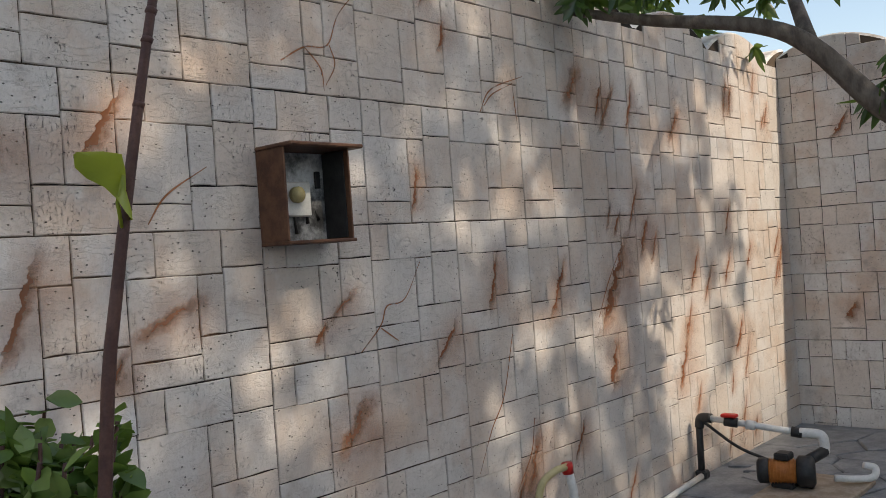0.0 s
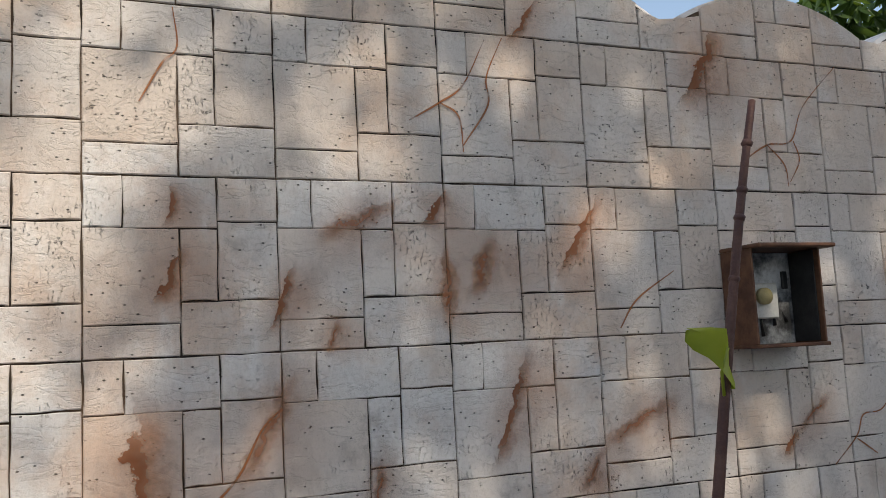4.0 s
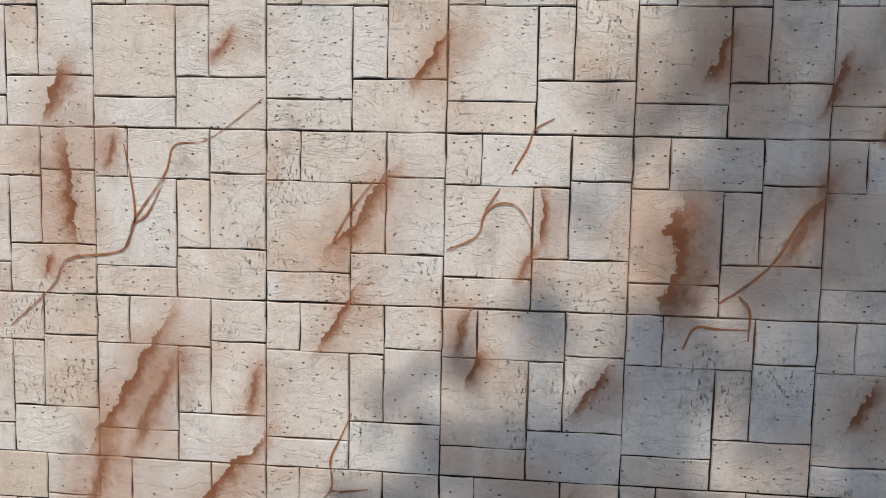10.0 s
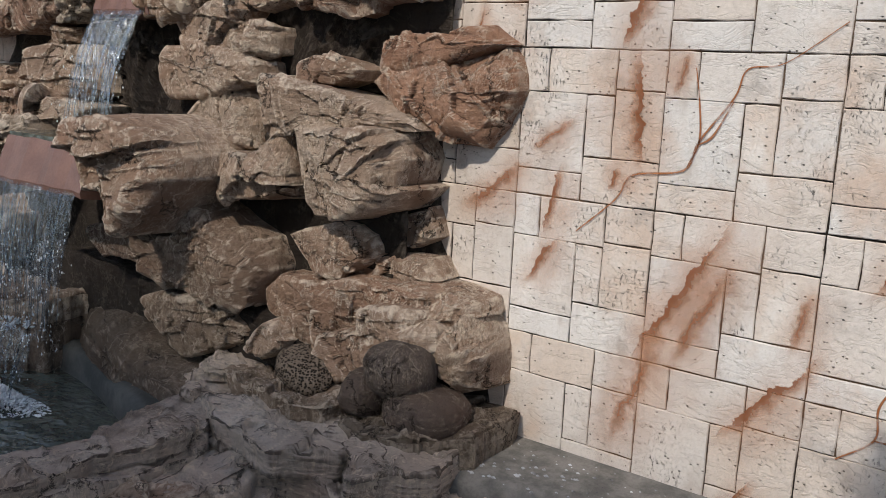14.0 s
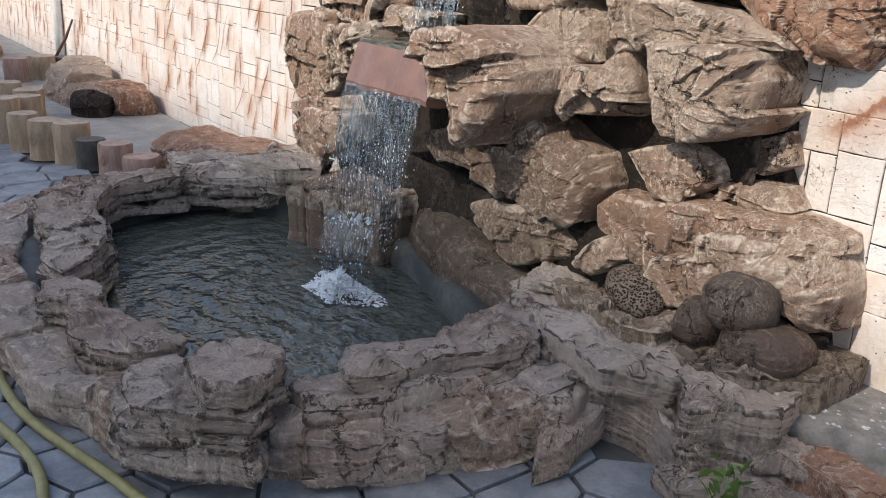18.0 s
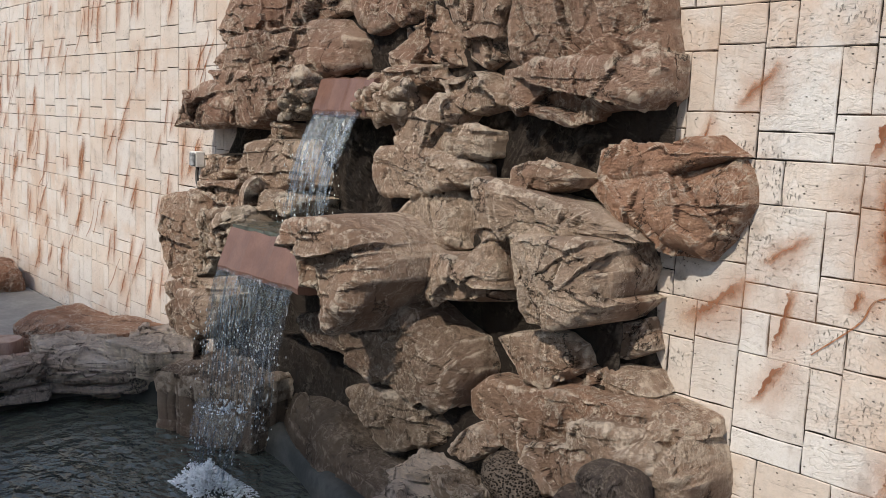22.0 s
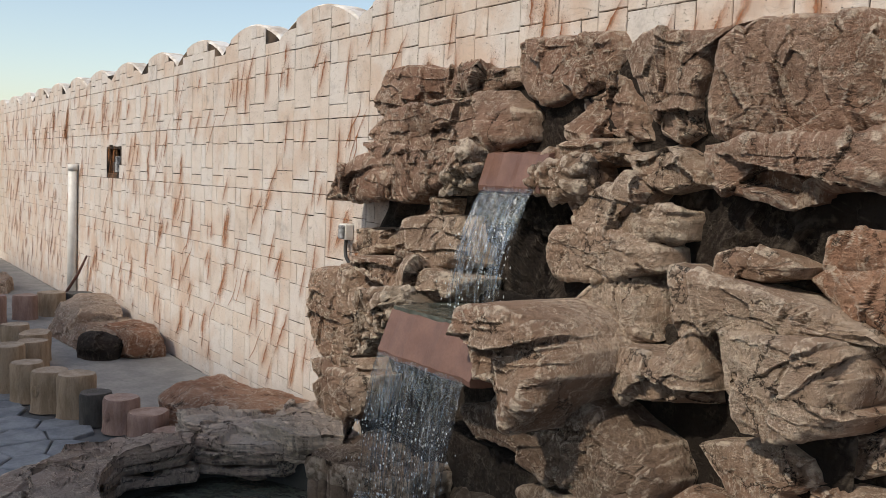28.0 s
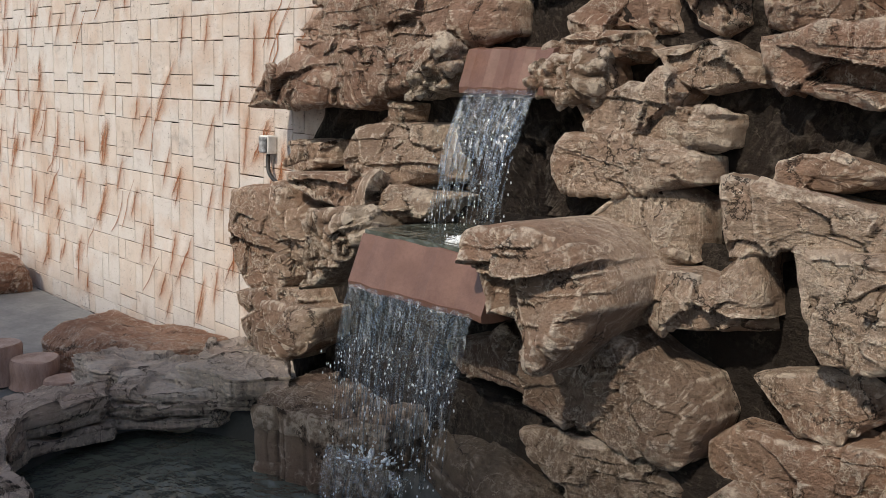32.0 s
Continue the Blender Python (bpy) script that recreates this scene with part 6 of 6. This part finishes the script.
part("case", box_mesh("case", (-10.62, 0.03, 1.625), (-10.34, 0.13, 1.74), M_BLACK, 0.006), nbox)
part("bracket", box_mesh("bracket", (-10.30, -0.03, 1.63), (-10.24, 0.12, 1.80), M_PALE, 0.004), nbox)
jb = tagged(empty("junction_box", (-5.2, 0, 1.4)), "small grey junction box beside the rocks", "electrical box")
case = part("case", box_mesh("case", (-5.215, -0.06, 1.31), (-5.13, -0.004, 1.405), M_WHITE, 0.008, 2), jb)
part("cover", box_mesh("cover", (-5.208, -0.068, 1.317), (-5.137, -0.059, 1.398), M_PALE, 0.004), case)
part("cable", tube_mesh("cable", smooth_path([(-5.17, -0.03, 1.315), (-5.16, -0.04, 1.26), (-5.12, -0.05, 1.2), (-5.0, -0.05, 1.14)]), 0.011, M_BLACK, 8), jb)

# ---- meter cabinet on the wall ----
cab = tagged(empty("meter_cabinet", (2.71, 0, 1.5)), "open rusty brown steel cabinet mounted on the ashlar wall", "cabinet")
x0, x1, z0, z1, fr = 2.495, 2.785, 1.515, 1.825, -0.15
part("side", box_mesh("side", (x0, fr, z0), (x0 + 0.008, -0.001, z1), M_BROWN_STEEL, 0.002), cab)
part("side", box_mesh("side", (x1 - 0.008, fr, z0), (x1, -0.001, z1), M_BROWN_STEEL, 0.002), cab)
part("base", box_mesh("base", (x0 - 0.002, fr - 0.012, z0 - 0.012), (x1 + 0.002, -0.001, z0), M_BROWN_STEEL, 0.003), cab)
part("roof", box_mesh("roof", (x0 - 0.004, fr - 0.045, z1), (x1 + 0.03, -0.001, z1 + 0.014), M_BROWN_STEEL, 0.004), cab, "rusted overhanging roof plate")
part("back", box_mesh("back", (x0 + 0.008, -0.016, z0), (x1 - 0.008, -0.003, z1), M_PALE, 0.002), cab, "white paint smeared back plate")
# thin black sheet over the inner right side
part("lining", box_mesh("lining", (x1 - 0.014, fr + 0.02, z0 + 0.004), (x1 - 0.0085, -0.018, z1 - 0.004), M_BLACK, 0.001), cab, "black inner side")
panel = part("panel", box_mesh("panel", (2.57, -0.045, 1.60), (2.69, -0.017, 1.72), M_WHITE, 0.005), cab, "pale switch panel")
part("knob", tube_mesh("knob", [(2.62, -0.045, 1.675), (2.62, -0.065, 1.675)], 0.028, M_YELLOW, 16), panel, "yellowed round switch")
part("clip", box_mesh("clip", (2.73, -0.03, 1.70), (2.75, -0.017, 1.76), M_BLACK, 0.002), cab)
smear_rng = random.Random(8)
for i in range(9):
    xx, zz = 2.56 + smear_rng.random() * 0.2, 1.53 + smear_rng.random() * 0.1
    part("soot_mark", tube_mesh("soot_mark", [(xx, -0.0175, zz), (xx + smear_rng.uniform(-0.02, 0.02), -0.0175, zz + smear_rng.uniform(0.03, 0.09))], [0.008, 0.002], M_BLACK, 5), cab)

# ---- pump and plumbing in the east corner ----
pave = tagged(new("pavement_corner", box_mesh("pavement_corner", (4.6, -4.0, -0.03), (7.19, -0.002, 0.0), M_SLATE)), "blue-grey slate paving in the corner", "pavement", kind="structure")
G0 = 0.09
plumb = tagged(empty("pump_pipework", (5.5, -0.1, G0)), "white plastic pipework with red valve beside the wall", "pipework")
part("riser", tube_mesh("riser", [(5.47, -0.05, G0), (5.46, -0.06, 0.42)], 0.02, M_BLACK, 12), plumb, "dark riser pipe")
part("elbow", tube_mesh("elbow", smooth_path([(5.46, -0.06, 0.39), (5.46, -0.075, 0.445), (5.455, -0.14, 0.45)]), 0.027, M_BLACK, 12), plumb, "black elbow")
part("pipe", tube_mesh("pipe", [(5.455, -0.12, 0.45), (5.50, -0.35, 0.42), (5.575, -0.66, 0.375)], 0.018, M_WHITE, 12), plumb)
valve = part("valve", tube_mesh("valve", [(5.452, -0.22, 0.44), (5.468, -0.29, 0.432)], 0.028, M_BLACK, 12), plumb)
part("handle", box_mesh("handle", (5.42, -0.30, 0.465), (5.47, -0.21, 0.485), M_RED, 0.006), valve, "red valve handle")
part("union", tube_mesh("union", [(5.487, -0.33, 0.423), (5.497, -0.38, 0.417)], 0.026, M_WHITE, 12), plumb)
part("elbow", tube_mesh("elbow", smooth_path([(5.555, -0.60, 0.385), (5.585, -0.70, 0.375), (5.585, -0.72, 0.33), (5.58, -0.72, 0.27)]), 0.027, M_WHITE, 12), plumb)
part("collar", tube_mesh("collar", [(5.545, -0.56, 0.39), (5.56, -0.615, 0.382)], 0.028, M_BLACK, 12), plumb)
part("cable", tube_mesh("cable", smooth_path([(5.46, -0.08, 0.43), (5.42, -0.3, 0.31), (5.42, -0.48, 0.25)]), 0.009, M_BLACK, 8), plumb, "dark cable")
part("floor_pipe", tube_mesh("floor_pipe", [(5.47, -0.06, G0 + 0.02), (5.1, -0.09, G0 + 0.02), (4.7, -0.13, G0 + 0.02)], 0.017, M_WHITE, 10), plumb)
part("foot", box_mesh("foot", (5.44, -0.09, G0), (5.50, -0.02, G0 + 0.05), M_BLACK, 0.01), plumb)
part("outlet", tube_mesh("outlet", smooth_path([(5.54, -0.78, 0.16), (5.62, -0.86, 0.145), (5.68, -0.93, 0.15), (5.72, -0.93, 0.19), (5.69, -0.88, 0.205)]), 0.019, M_WHITE, 12), plumb)
pump = tagged(empty("water_pump", (5.44, -0.6, G0)), "small orange and black electric water pump on a board", "pump")
ax = Vector((0.32, -0.95, 0)).normalized()
c0 = Vector((5.37, -0.46, G0 + 0.115))
motor = part("motor", tube_mesh("motor", [c0 + ax * 0.03, c0 + ax * 0.17], 0.062, M_ORANGE, 24), pump, "orange finned motor")
for i in range(8):
    part("fin", tube_mesh("fin", [c0 + ax * (0.036 + i * 0.017), c0 + ax * (0.041 + i * 0.017)], 0.068, M_ORANGE, 24), motor)
part("fan_cover", tube_mesh("fan_cover", [c0 - ax * 0.03, c0 - ax * 0.018, c0 + ax * 0.03], [0.055, 0.068, 0.068], M_BLACK, 24), pump)
part("volute", tube_mesh("volute", [c0 + ax * 0.17, c0 + ax * 0.185, c0 + ax * 0.25, c0 + ax * 0.265], [0.066, 0.085, 0.085, 0.06], M_BLACK, 24), pump)
part("discharge", tube_mesh("discharge", [c0 + ax * 0.215 + Vector((0, 0, 0.05)), (5.58, -0.72, 0.29)], 0.03, M_BLACK, 14), pump)
part("terminal_box", box_mesh("terminal_box", (5.37, -0.60, G0 + 0.175), (5.46, -0.52, G0 + 0.215), M_BLACK, 0.008), motor)
part("foot", box_mesh("foot", (5.36, -0.62, G0 + 0.028), (5.47, -0.50, G0 + 0.06), M_BLACK, 0.008), pump)
part("board", box_mesh("board", (5.10, -0.92, G0 - 0.004), (5.75, -0.47, G0 + 0.028), M_CUT, 0.006), pump, "mud-stained wooden board")
# the corner lies a step lower
plumb.location.z -= 0.075
pump.location.z -= 0.075
tap = tagged(empty("hose_tap", (3.93, -0.2, 0.3)), "white hose union with red tape near the wall", "tap")
part("pipe", tube_mesh("pipe", [(3.93, -0.22, 0.0), (3.92, -0.21, 0.36), (3.90, -0.20, 0.46)], 0.02, M_WHITE, 12), tap)
part("tape", tube_mesh("tape", [(3.905, -0.20, 0.43), (3.90, -0.20, 0.475)], 0.025, M_RED, 12), tap)
part("hose", tube_mesh("hose", smooth_path([(3.9, -0.2, 0.46), (3.80, -0.2, 0.46), (3.70, -0.2, 0.42), (3.66, -0.2, 0.28), (3.62, -0.22, 0.0)]), 0.016, M_YELLOW, 10), tap)

# ---- garden hose ----
tagged(new("garden_hose", tube_mesh("garden_hose", smooth_path([(-5.6, -2.3, 0.03), (-4.9, -2.2, 0.03), (-4.2, -2.25, 0.03), (-3.6, -2.28, 0.03), (-3.0, -2.27, 0.03), (-2.38, -2.11, 0.03), (-1.9, -2.05, 0.03), (-1.4, -2.3, 0.03)]), 0.017, M_HOSE, 10)),
       "olive garden hose lying on the slate paving", "hose", "garden hoses")
tagged(new("garden_hose", tube_mesh("garden_hose", smooth_path([(-4.6, -2.9, 0.03), (-3.8, -2.62, 0.03), (-3.03, -2.37, 0.03), (-2.52, -2.31, 0.03), (-2.1, -2.5, 0.03), (-1.6, -2.9, 0.03)]), 0.017, M_HOSE, 10)),
       "olive garden hose lying on the slate paving", "hose", "garden hoses")


# ---- plants ----
def leaf_quads(verts, faces, base, way, normal, length, width, curl=0.15):
    """A pointed leaf with a fold along its midrib: six faces."""
    way = way.normalized()
    side = way.cross(normal).normalized()
    up = side.cross(way)
    o = len(verts)
    for s, w, d in ((0.0, 0.05, 0), (0.3, 0.9, 0.03), (0.6, 1.0, 0.0), (0.85, 0.5, -0.06)):
        m = base + way * length * s - up * curl * length * s * s + up * d * length * 0.3
        verts += [m - side * width * w * 0.5 + up * width * 0.12, m, m + side * width * w * 0.5 + up * width * 0.12]
    verts.append(base + way * length - up * curl * length)
    for j in range(3):
        a = o + 3 * j
        faces += [(a, a + 1, a + 4, a + 3), (a + 1, a + 2, a + 5, a + 4)]
    faces += [(o + 9, o + 10, o + 12), (o + 10, o + 11, o + 12)]


def rand_unit(rng):
    v = Vector((rng.gauss(0, 1), rng.gauss(0, 1), rng.gauss(0, 1)))
    return v.normalized()


def mango_tree():
    rng = random.Random(14)
    ob = tagged(empty("mango_tree", (6.6, -4.6, 0)), "mango tree with drooping dark green leaves over the corner", "tree")
    limbs = [
        ([(6.6, -4.6, 0), (6.5, -4.3, 0.8), (6.0, -3.0, 1.35), (5.45, -1.9, 1.65), (5.2, -1.5, 1.8)], 0.12, 0.07),
        ([(5.2, -1.5, 1.8), (5.09, -1.26, 1.97), (4.97, -1.01, 2.28), (4.86, -0.79, 2.41), (4.64, -0.36, 2.5), (4.4, -0.05, 2.58)], 0.065, 0.02),
        ([(6.5, -4.3, 0.8), (6.2, -4.6, 2.4), (5.2, -4.6, 4.0), (3.6, -4.6, 4.3)], 0.09, 0.03),
        ([(5.2, -4.6, 4.0), (3.8, -3.9, 3.65), (2.2, -3.9, 3.7)], 0.05, 0.02),
        ([(6.2, -4.6, 2.4), (6.4, -5.2, 4.2), (6.0, -5.6, 5.2)], 0.05, 0.02),
        ([(4.97, -1.01, 2.28), (5.5, -0.7, 2.8), (6.3, -0.2, 3.2)], 0.04, 0.015),
        ([(3.6, -4.6, 4.3), (2.0, -4.7, 4.45), (0.8, -4.6, 4.4)], 0.03, 0.015)]
    for i, (pts, r0, r1) in enumerate(limbs):
        path = smooth_path(pts, 5)
        part("trunk" if i == 0 else "limb", tube_mesh("limb", path, [r0 + (r1 - r0) * k / (len(path) - 1) for k in range(len(path))], M_BRANCH, 10), ob)
    verts, faces = [], []

    def clump(c, spread, count, size):
        for k in range(count):
            tip = Vector(c) + rand_unit(rng) * spread * rng.random() ** 0.5
            for q in range(rng.randrange(5, 9)):
                way = Vector((rng.gauss(0, 0.6), rng.gauss(0, 0.6), -1.0 + rng.random() * 0.9))
                leaf_quads(verts, faces, tip, way, rand_unit(rng), size * rng.uniform(0.7, 1.2), size * 0.24)
    for c, s, n in (((4.6, -0.35, 2.75), 0.22, 14), ((4.42, -0.12, 2.76), 0.18, 12), ((4.85, -0.75, 2.72), 0.25, 12), ((5.05, -1.0, 2.75), 0.3, 10),
                    ((5.12, -1.25, 2.02), 0.09, 3), ((5.2, -1.4, 2.3), 0.25, 5), ((6.3, -0.2, 3.25), 0.5, 18), ((5.6, 0.5, 3.2), 0.6, 46), ((4.9, 0.7, 2.95), 0.5, 40), ((6.6, 0.4, 3.0), 0.6, 30), ((4.5, 1.0, 2.9), 0.4, 24), ((5.3, 0.6, 2.6), 0.4, 26), ((4.0, 0.95, 3.15), 0.28, 26), ((4.35, 0.9, 3.15), 0.3, 34), ((4.75, 0.9, 3.25), 0.35, 40), ((5.3, 0.9, 3.35), 0.4, 40), ((6.2, 0.9, 3.2), 0.5, 40), ((7.0, 0.9, 3.2), 0.5, 30)):
        clump(c, s, n, 0.17)
    # unseen crown behind the viewer, placed high to shade the wall: (along, height there)
    for k in range(640):
        x, z = rng.uniform(-0.2, 6.2), rng.uniform(-0.2, 2.9)
        if x < 0.8:
            keep = 0.55 if z < 1.0 + 0.8 * x else 0.05
        elif x < 4.2:
            keep = 0.92 if x < 2.6 else 1.0
        elif z > 2.9 - 0.36 * x + (0.0 if x < 5 else 0.5):
            keep = 1.0
        else:
            keep = 0.42 if x < 5.2 else 0.10
        if rng.random() > keep:
            continue
        d = rng.uniform(3.6, 5.6)
        clump((x + 0.104 * d, -d, z + 0.974 * d), 0.30, 4, 0.18)
    part("crown", mesh_from("crown", verts, faces, M_LEAF, True), ob)
    return ob


mango_tree()


def shrub():
    rng = random.Random(31)
    ob = tagged(empty("shrub", (1.0, -1.55, 0)), "green leafy shrub with small rounded leaves", "shrub")
    verts, faces = [], []
    for i in range(110):
        tip = Vector((rng.uniform(0.97, 1.105), -1.56 + max(-0.1, min(0.12, rng.gauss(0, 0.09))), 1.315 - 0.22 * rng.random() ** 1.5 - 0.5 * abs(rng.gauss(0, 0.06))))
        path = smooth_path([(1.0, -1.55, 0.0), (1.0 + rng.uniform(-0.05, 0.05), -1.55 + rng.uniform(-0.05, 0.05), 0.7), tuple(tip)], 6)
        part("stem", tube_mesh("stem", path, [0.007 - 0.005 * k / (len(path) - 1) for k in range(len(path))], M_TWIG, 6), ob)
        for k in range(46):
            q = rng.random() * 3.0
            a = int(q)
            p = path[-1 - a].lerp(path[-2 - a], q - a) + rand_unit(rng) * 0.012
            leaf_quads(verts, faces, p, rand_unit(rng) + Vector((0, 0, 0.25)), rand_unit(rng) + Vector((0, 0, 1.2)), rng.uniform(0.024, 0.044), rng.uniform(0.017, 0.027))
    tagged(part("foliage", mesh_from("foliage", verts, faces, M_SHRUB, True), ob), kind="stuff")
    return ob


shrub()
sap = tagged(empty("sapling", (1.004, -1.717, 0)), "bare reddish sapling stem with one lime leaf", "sapling")
stem_pts = smooth_path([(0.989, -1.717, 0.0), (1.019, -1.717, 1.0), (1.040, -1.717, 1.31), (1.060, -1.717, 1.44), (1.086, -1.717, 1.57), (1.112, -1.717, 1.69), (1.135, -1.717, 1.783)], 4)
part("stem", tube_mesh("stem", stem_pts, [0.0072 - 0.0034 * k / (len(stem_pts) - 1) for k in range(len(stem_pts))], M_TWIG, 10), sap)
for z in (1.374, 1.49, 1.60, 1.655, 1.70, 1.745):     # ring scars and a bud
    k = min(range(len(stem_pts)), key=lambda i: abs(stem_pts[i].z - z))
    part("node", tube_mesh("node", [stem_pts[k] - Vector((0, 0, 0.004)), stem_pts[k], stem_pts[k] + Vector((0, 0, 0.004))], [0.0045, 0.0062, 0.004], M_TWIG, 8), sap)
part("petiole", tube_mesh("petiole", [(1.068, -1.718, 1.485), (1.060, -1.727, 1.512), (1.063, -1.735, 1.535)], 0.0017, M_LIME, 6), sap)
# the leaf hangs folded over the stem: upper and lower margin (x, z), with a raised midrib
lv, lf = [], []
for k, ((ux, uz), (lx, lz)) in enumerate(zip(((1.025, 1.555), (1.046, 1.555), (1.062, 1.553), (1.068, 1.540), (1.073, 1.523), (1.080, 1.503), (1.074, 1.496)),
                                             ((1.025, 1.553), (1.030, 1.543), (1.041, 1.534), (1.053, 1.526), (1.058, 1.515), (1.062, 1.503), (1.069, 1.496)))):
    bend = 0.012 * math.sin(k * 0.9)
    lv += [(ux, -1.725 - bend, uz), ((ux + lx) / 2, -1.734 + 0.004 * k / 6, (uz + lz) / 2), (lx, -1.724 + bend, lz)]
    if k:
        o = 3 * k
        lf += [(o - 3, o - 2, o + 1, o), (o - 2, o - 1, o + 2, o + 1)]
part("leaf", mesh_from("leaf", lv, lf, M_LIME, True), sap, "lime green young leaf")
weed = tagged(empty("weed", (-1.38, -0.76, 0)), "small bright green weed growing between stones", "weed")
wv, wf = [], []
wrng = random.Random(77)
for i in range(46):
    leaf_quads(wv, wf, Vector((-1.38 + wrng.uniform(-0.05, 0.05), -0.76 + wrng.uniform(-0.05, 0.05), 0.02 + 0.17 * wrng.random())), rand_unit(wrng) + Vector((0, 0, 0.8)), rand_unit(wrng), wrng.uniform(0.04, 0.07), 0.02)
part("foliage", mesh_from("foliage", wv, wf, M_SHRUB, True), weed)


# ---- slate paving: irregular flags ----
def clip_cell(poly, m, nrm):
    out = []
    for i, a in enumerate(poly):
        b = poly[(i + 1) % len(poly)]
        da, db = (a - m).dot(nrm), (b - m).dot(nrm)
        if da <= 0:
            out.append(a)
        if (da < 0 < db) or (db < 0 < da):
            out.append(a.lerp(b, da / (da - db)))
    return out


def flags(x0, x1, y0, y1, cell, seed):
    rng = random.Random(seed)
    nx, ny = int((x1 - x0) / cell), int((y1 - y0) / cell)
    sites = {(i, j): Vector((x0 + (i + 0.5 + (j % 2) * 0.5 + rng.uniform(-0.33, 0.33)) * cell, y0 + (j + 0.5 + rng.uniform(-0.33, 0.33)) * cell)) for i in range(nx) for j in range(ny)}
    for (i, j), s in sites.items():
        poly = [s + Vector(d) * cell for d in ((-1, -1), (1, -1), (1, 1), (-1, 1))]
        for di in range(-2, 3):
            for dj in range(-2, 3):
                o = sites.get((i + di, j + dj))
                if o is not None and (di or dj):
                    nrm = (o - s).normalized()
                    poly = clip_cell(poly, (s + o) / 2 - nrm * 0.007, nrm)
        if len(poly) > 2:
            yield s, poly, rng.uniform(-0.003, 0.004)


def flag_mesh(poly, dz, z=0.0):
    c = sum(poly, Vector((0, 0))) / len(poly)
    n = len(poly)
    verts = [(p.x, p.y, z - 0.02) for p in poly] + [(p.x, p.y, z + dz + 0.006) for p in poly] + [(*(c + (p - c) * 0.95), z + dz + 0.012) for p in poly]
    faces = [(k, (k + 1) % n, n + (k + 1) % n, n + k) for k in range(n)] + [(n + k, n + (k + 1) % n, 2 * n + (k + 1) % n, 2 * n + k) for k in range(n)] + [tuple(range(2 * n, 3 * n))]
    return verts, faces


paving = tagged(new("pavement", box_mesh("pavement", (-17.8, -6.0, -0.029), (4.5, -0.45, -0.012), M_EARTH)), "irregular blue-grey slate flag paving", "pavement", kind="structure")
fv, ff = [], []
bed_poly = [Vector(p) for p in bed]
for s, poly, dz in flags(-13.0, 4.4, -5.0, -0.4, 0.27, 4):
    px, py = (s.x - PX) / (PA + 0.2), (s.y - PY) / (PB + 0.2)
    if px * px + py * py < 1 or (s.x > -6 and s.y > -0.75) or (s.x < -5 and s.y > -1.2 - (0.3 if -8.2 < s.x < -6.6 else 0)):
        continue
    vs, fs = flag_mesh(poly, dz)
    if (-3.9 < s.x < -1.3 and s.y > -2.75) or (-8.6 < s.x < -5.4 and s.y > -2.3):
        ob = new("flagstone", mesh_from("flagstone", vs, fs, M_SLATE))
        ob.parent = paving
    else:
        o = len(fv)
        fv += vs
        ff += [tuple(i + o for i in f) for f in fs]
rest = new("flagstones", mesh_from("flagstones", fv, ff, M_SLATE))
rest.parent = paving
tagged(rest, kind="stuff")
cv, cf = [], []
for s, poly, dz in flags(4.7, 7.1, -3.9, -0.02, 0.30, 9):
    vs, fs = flag_mesh(poly, dz, 0.003)
    vs = [(min(max(x, 4.61), 7.18), min(y, -0.004), z) for x, y, z in vs]
    ob = new("flagstone", mesh_from("flagstone", vs, fs, M_SLATE))
    ob.parent = pave

# ---- wall stones last ----
clad(wall_north, X_EAST - X_WEST, -X_WEST % MOD + MOD * 0, lambda x: wave_top(x + X_WEST), lambda x, z: -1.55 < x + X_WEST < 2.0 and 0.6 < z < 2.1,
     lambda x, z: HOLE[0] - 0.04 < x + X_WEST < HOLE[1] + 0.04 and HOLE[2] - 0.03 < z < HOLE[3] + 0.03, tight_at=lambda x: x + X_WEST < -4.6)
clad(wall_east, 9.0, 0.25, lambda x: wave_top(x + 0.6), lambda x, z: x < 1.4 and z < 2.6)
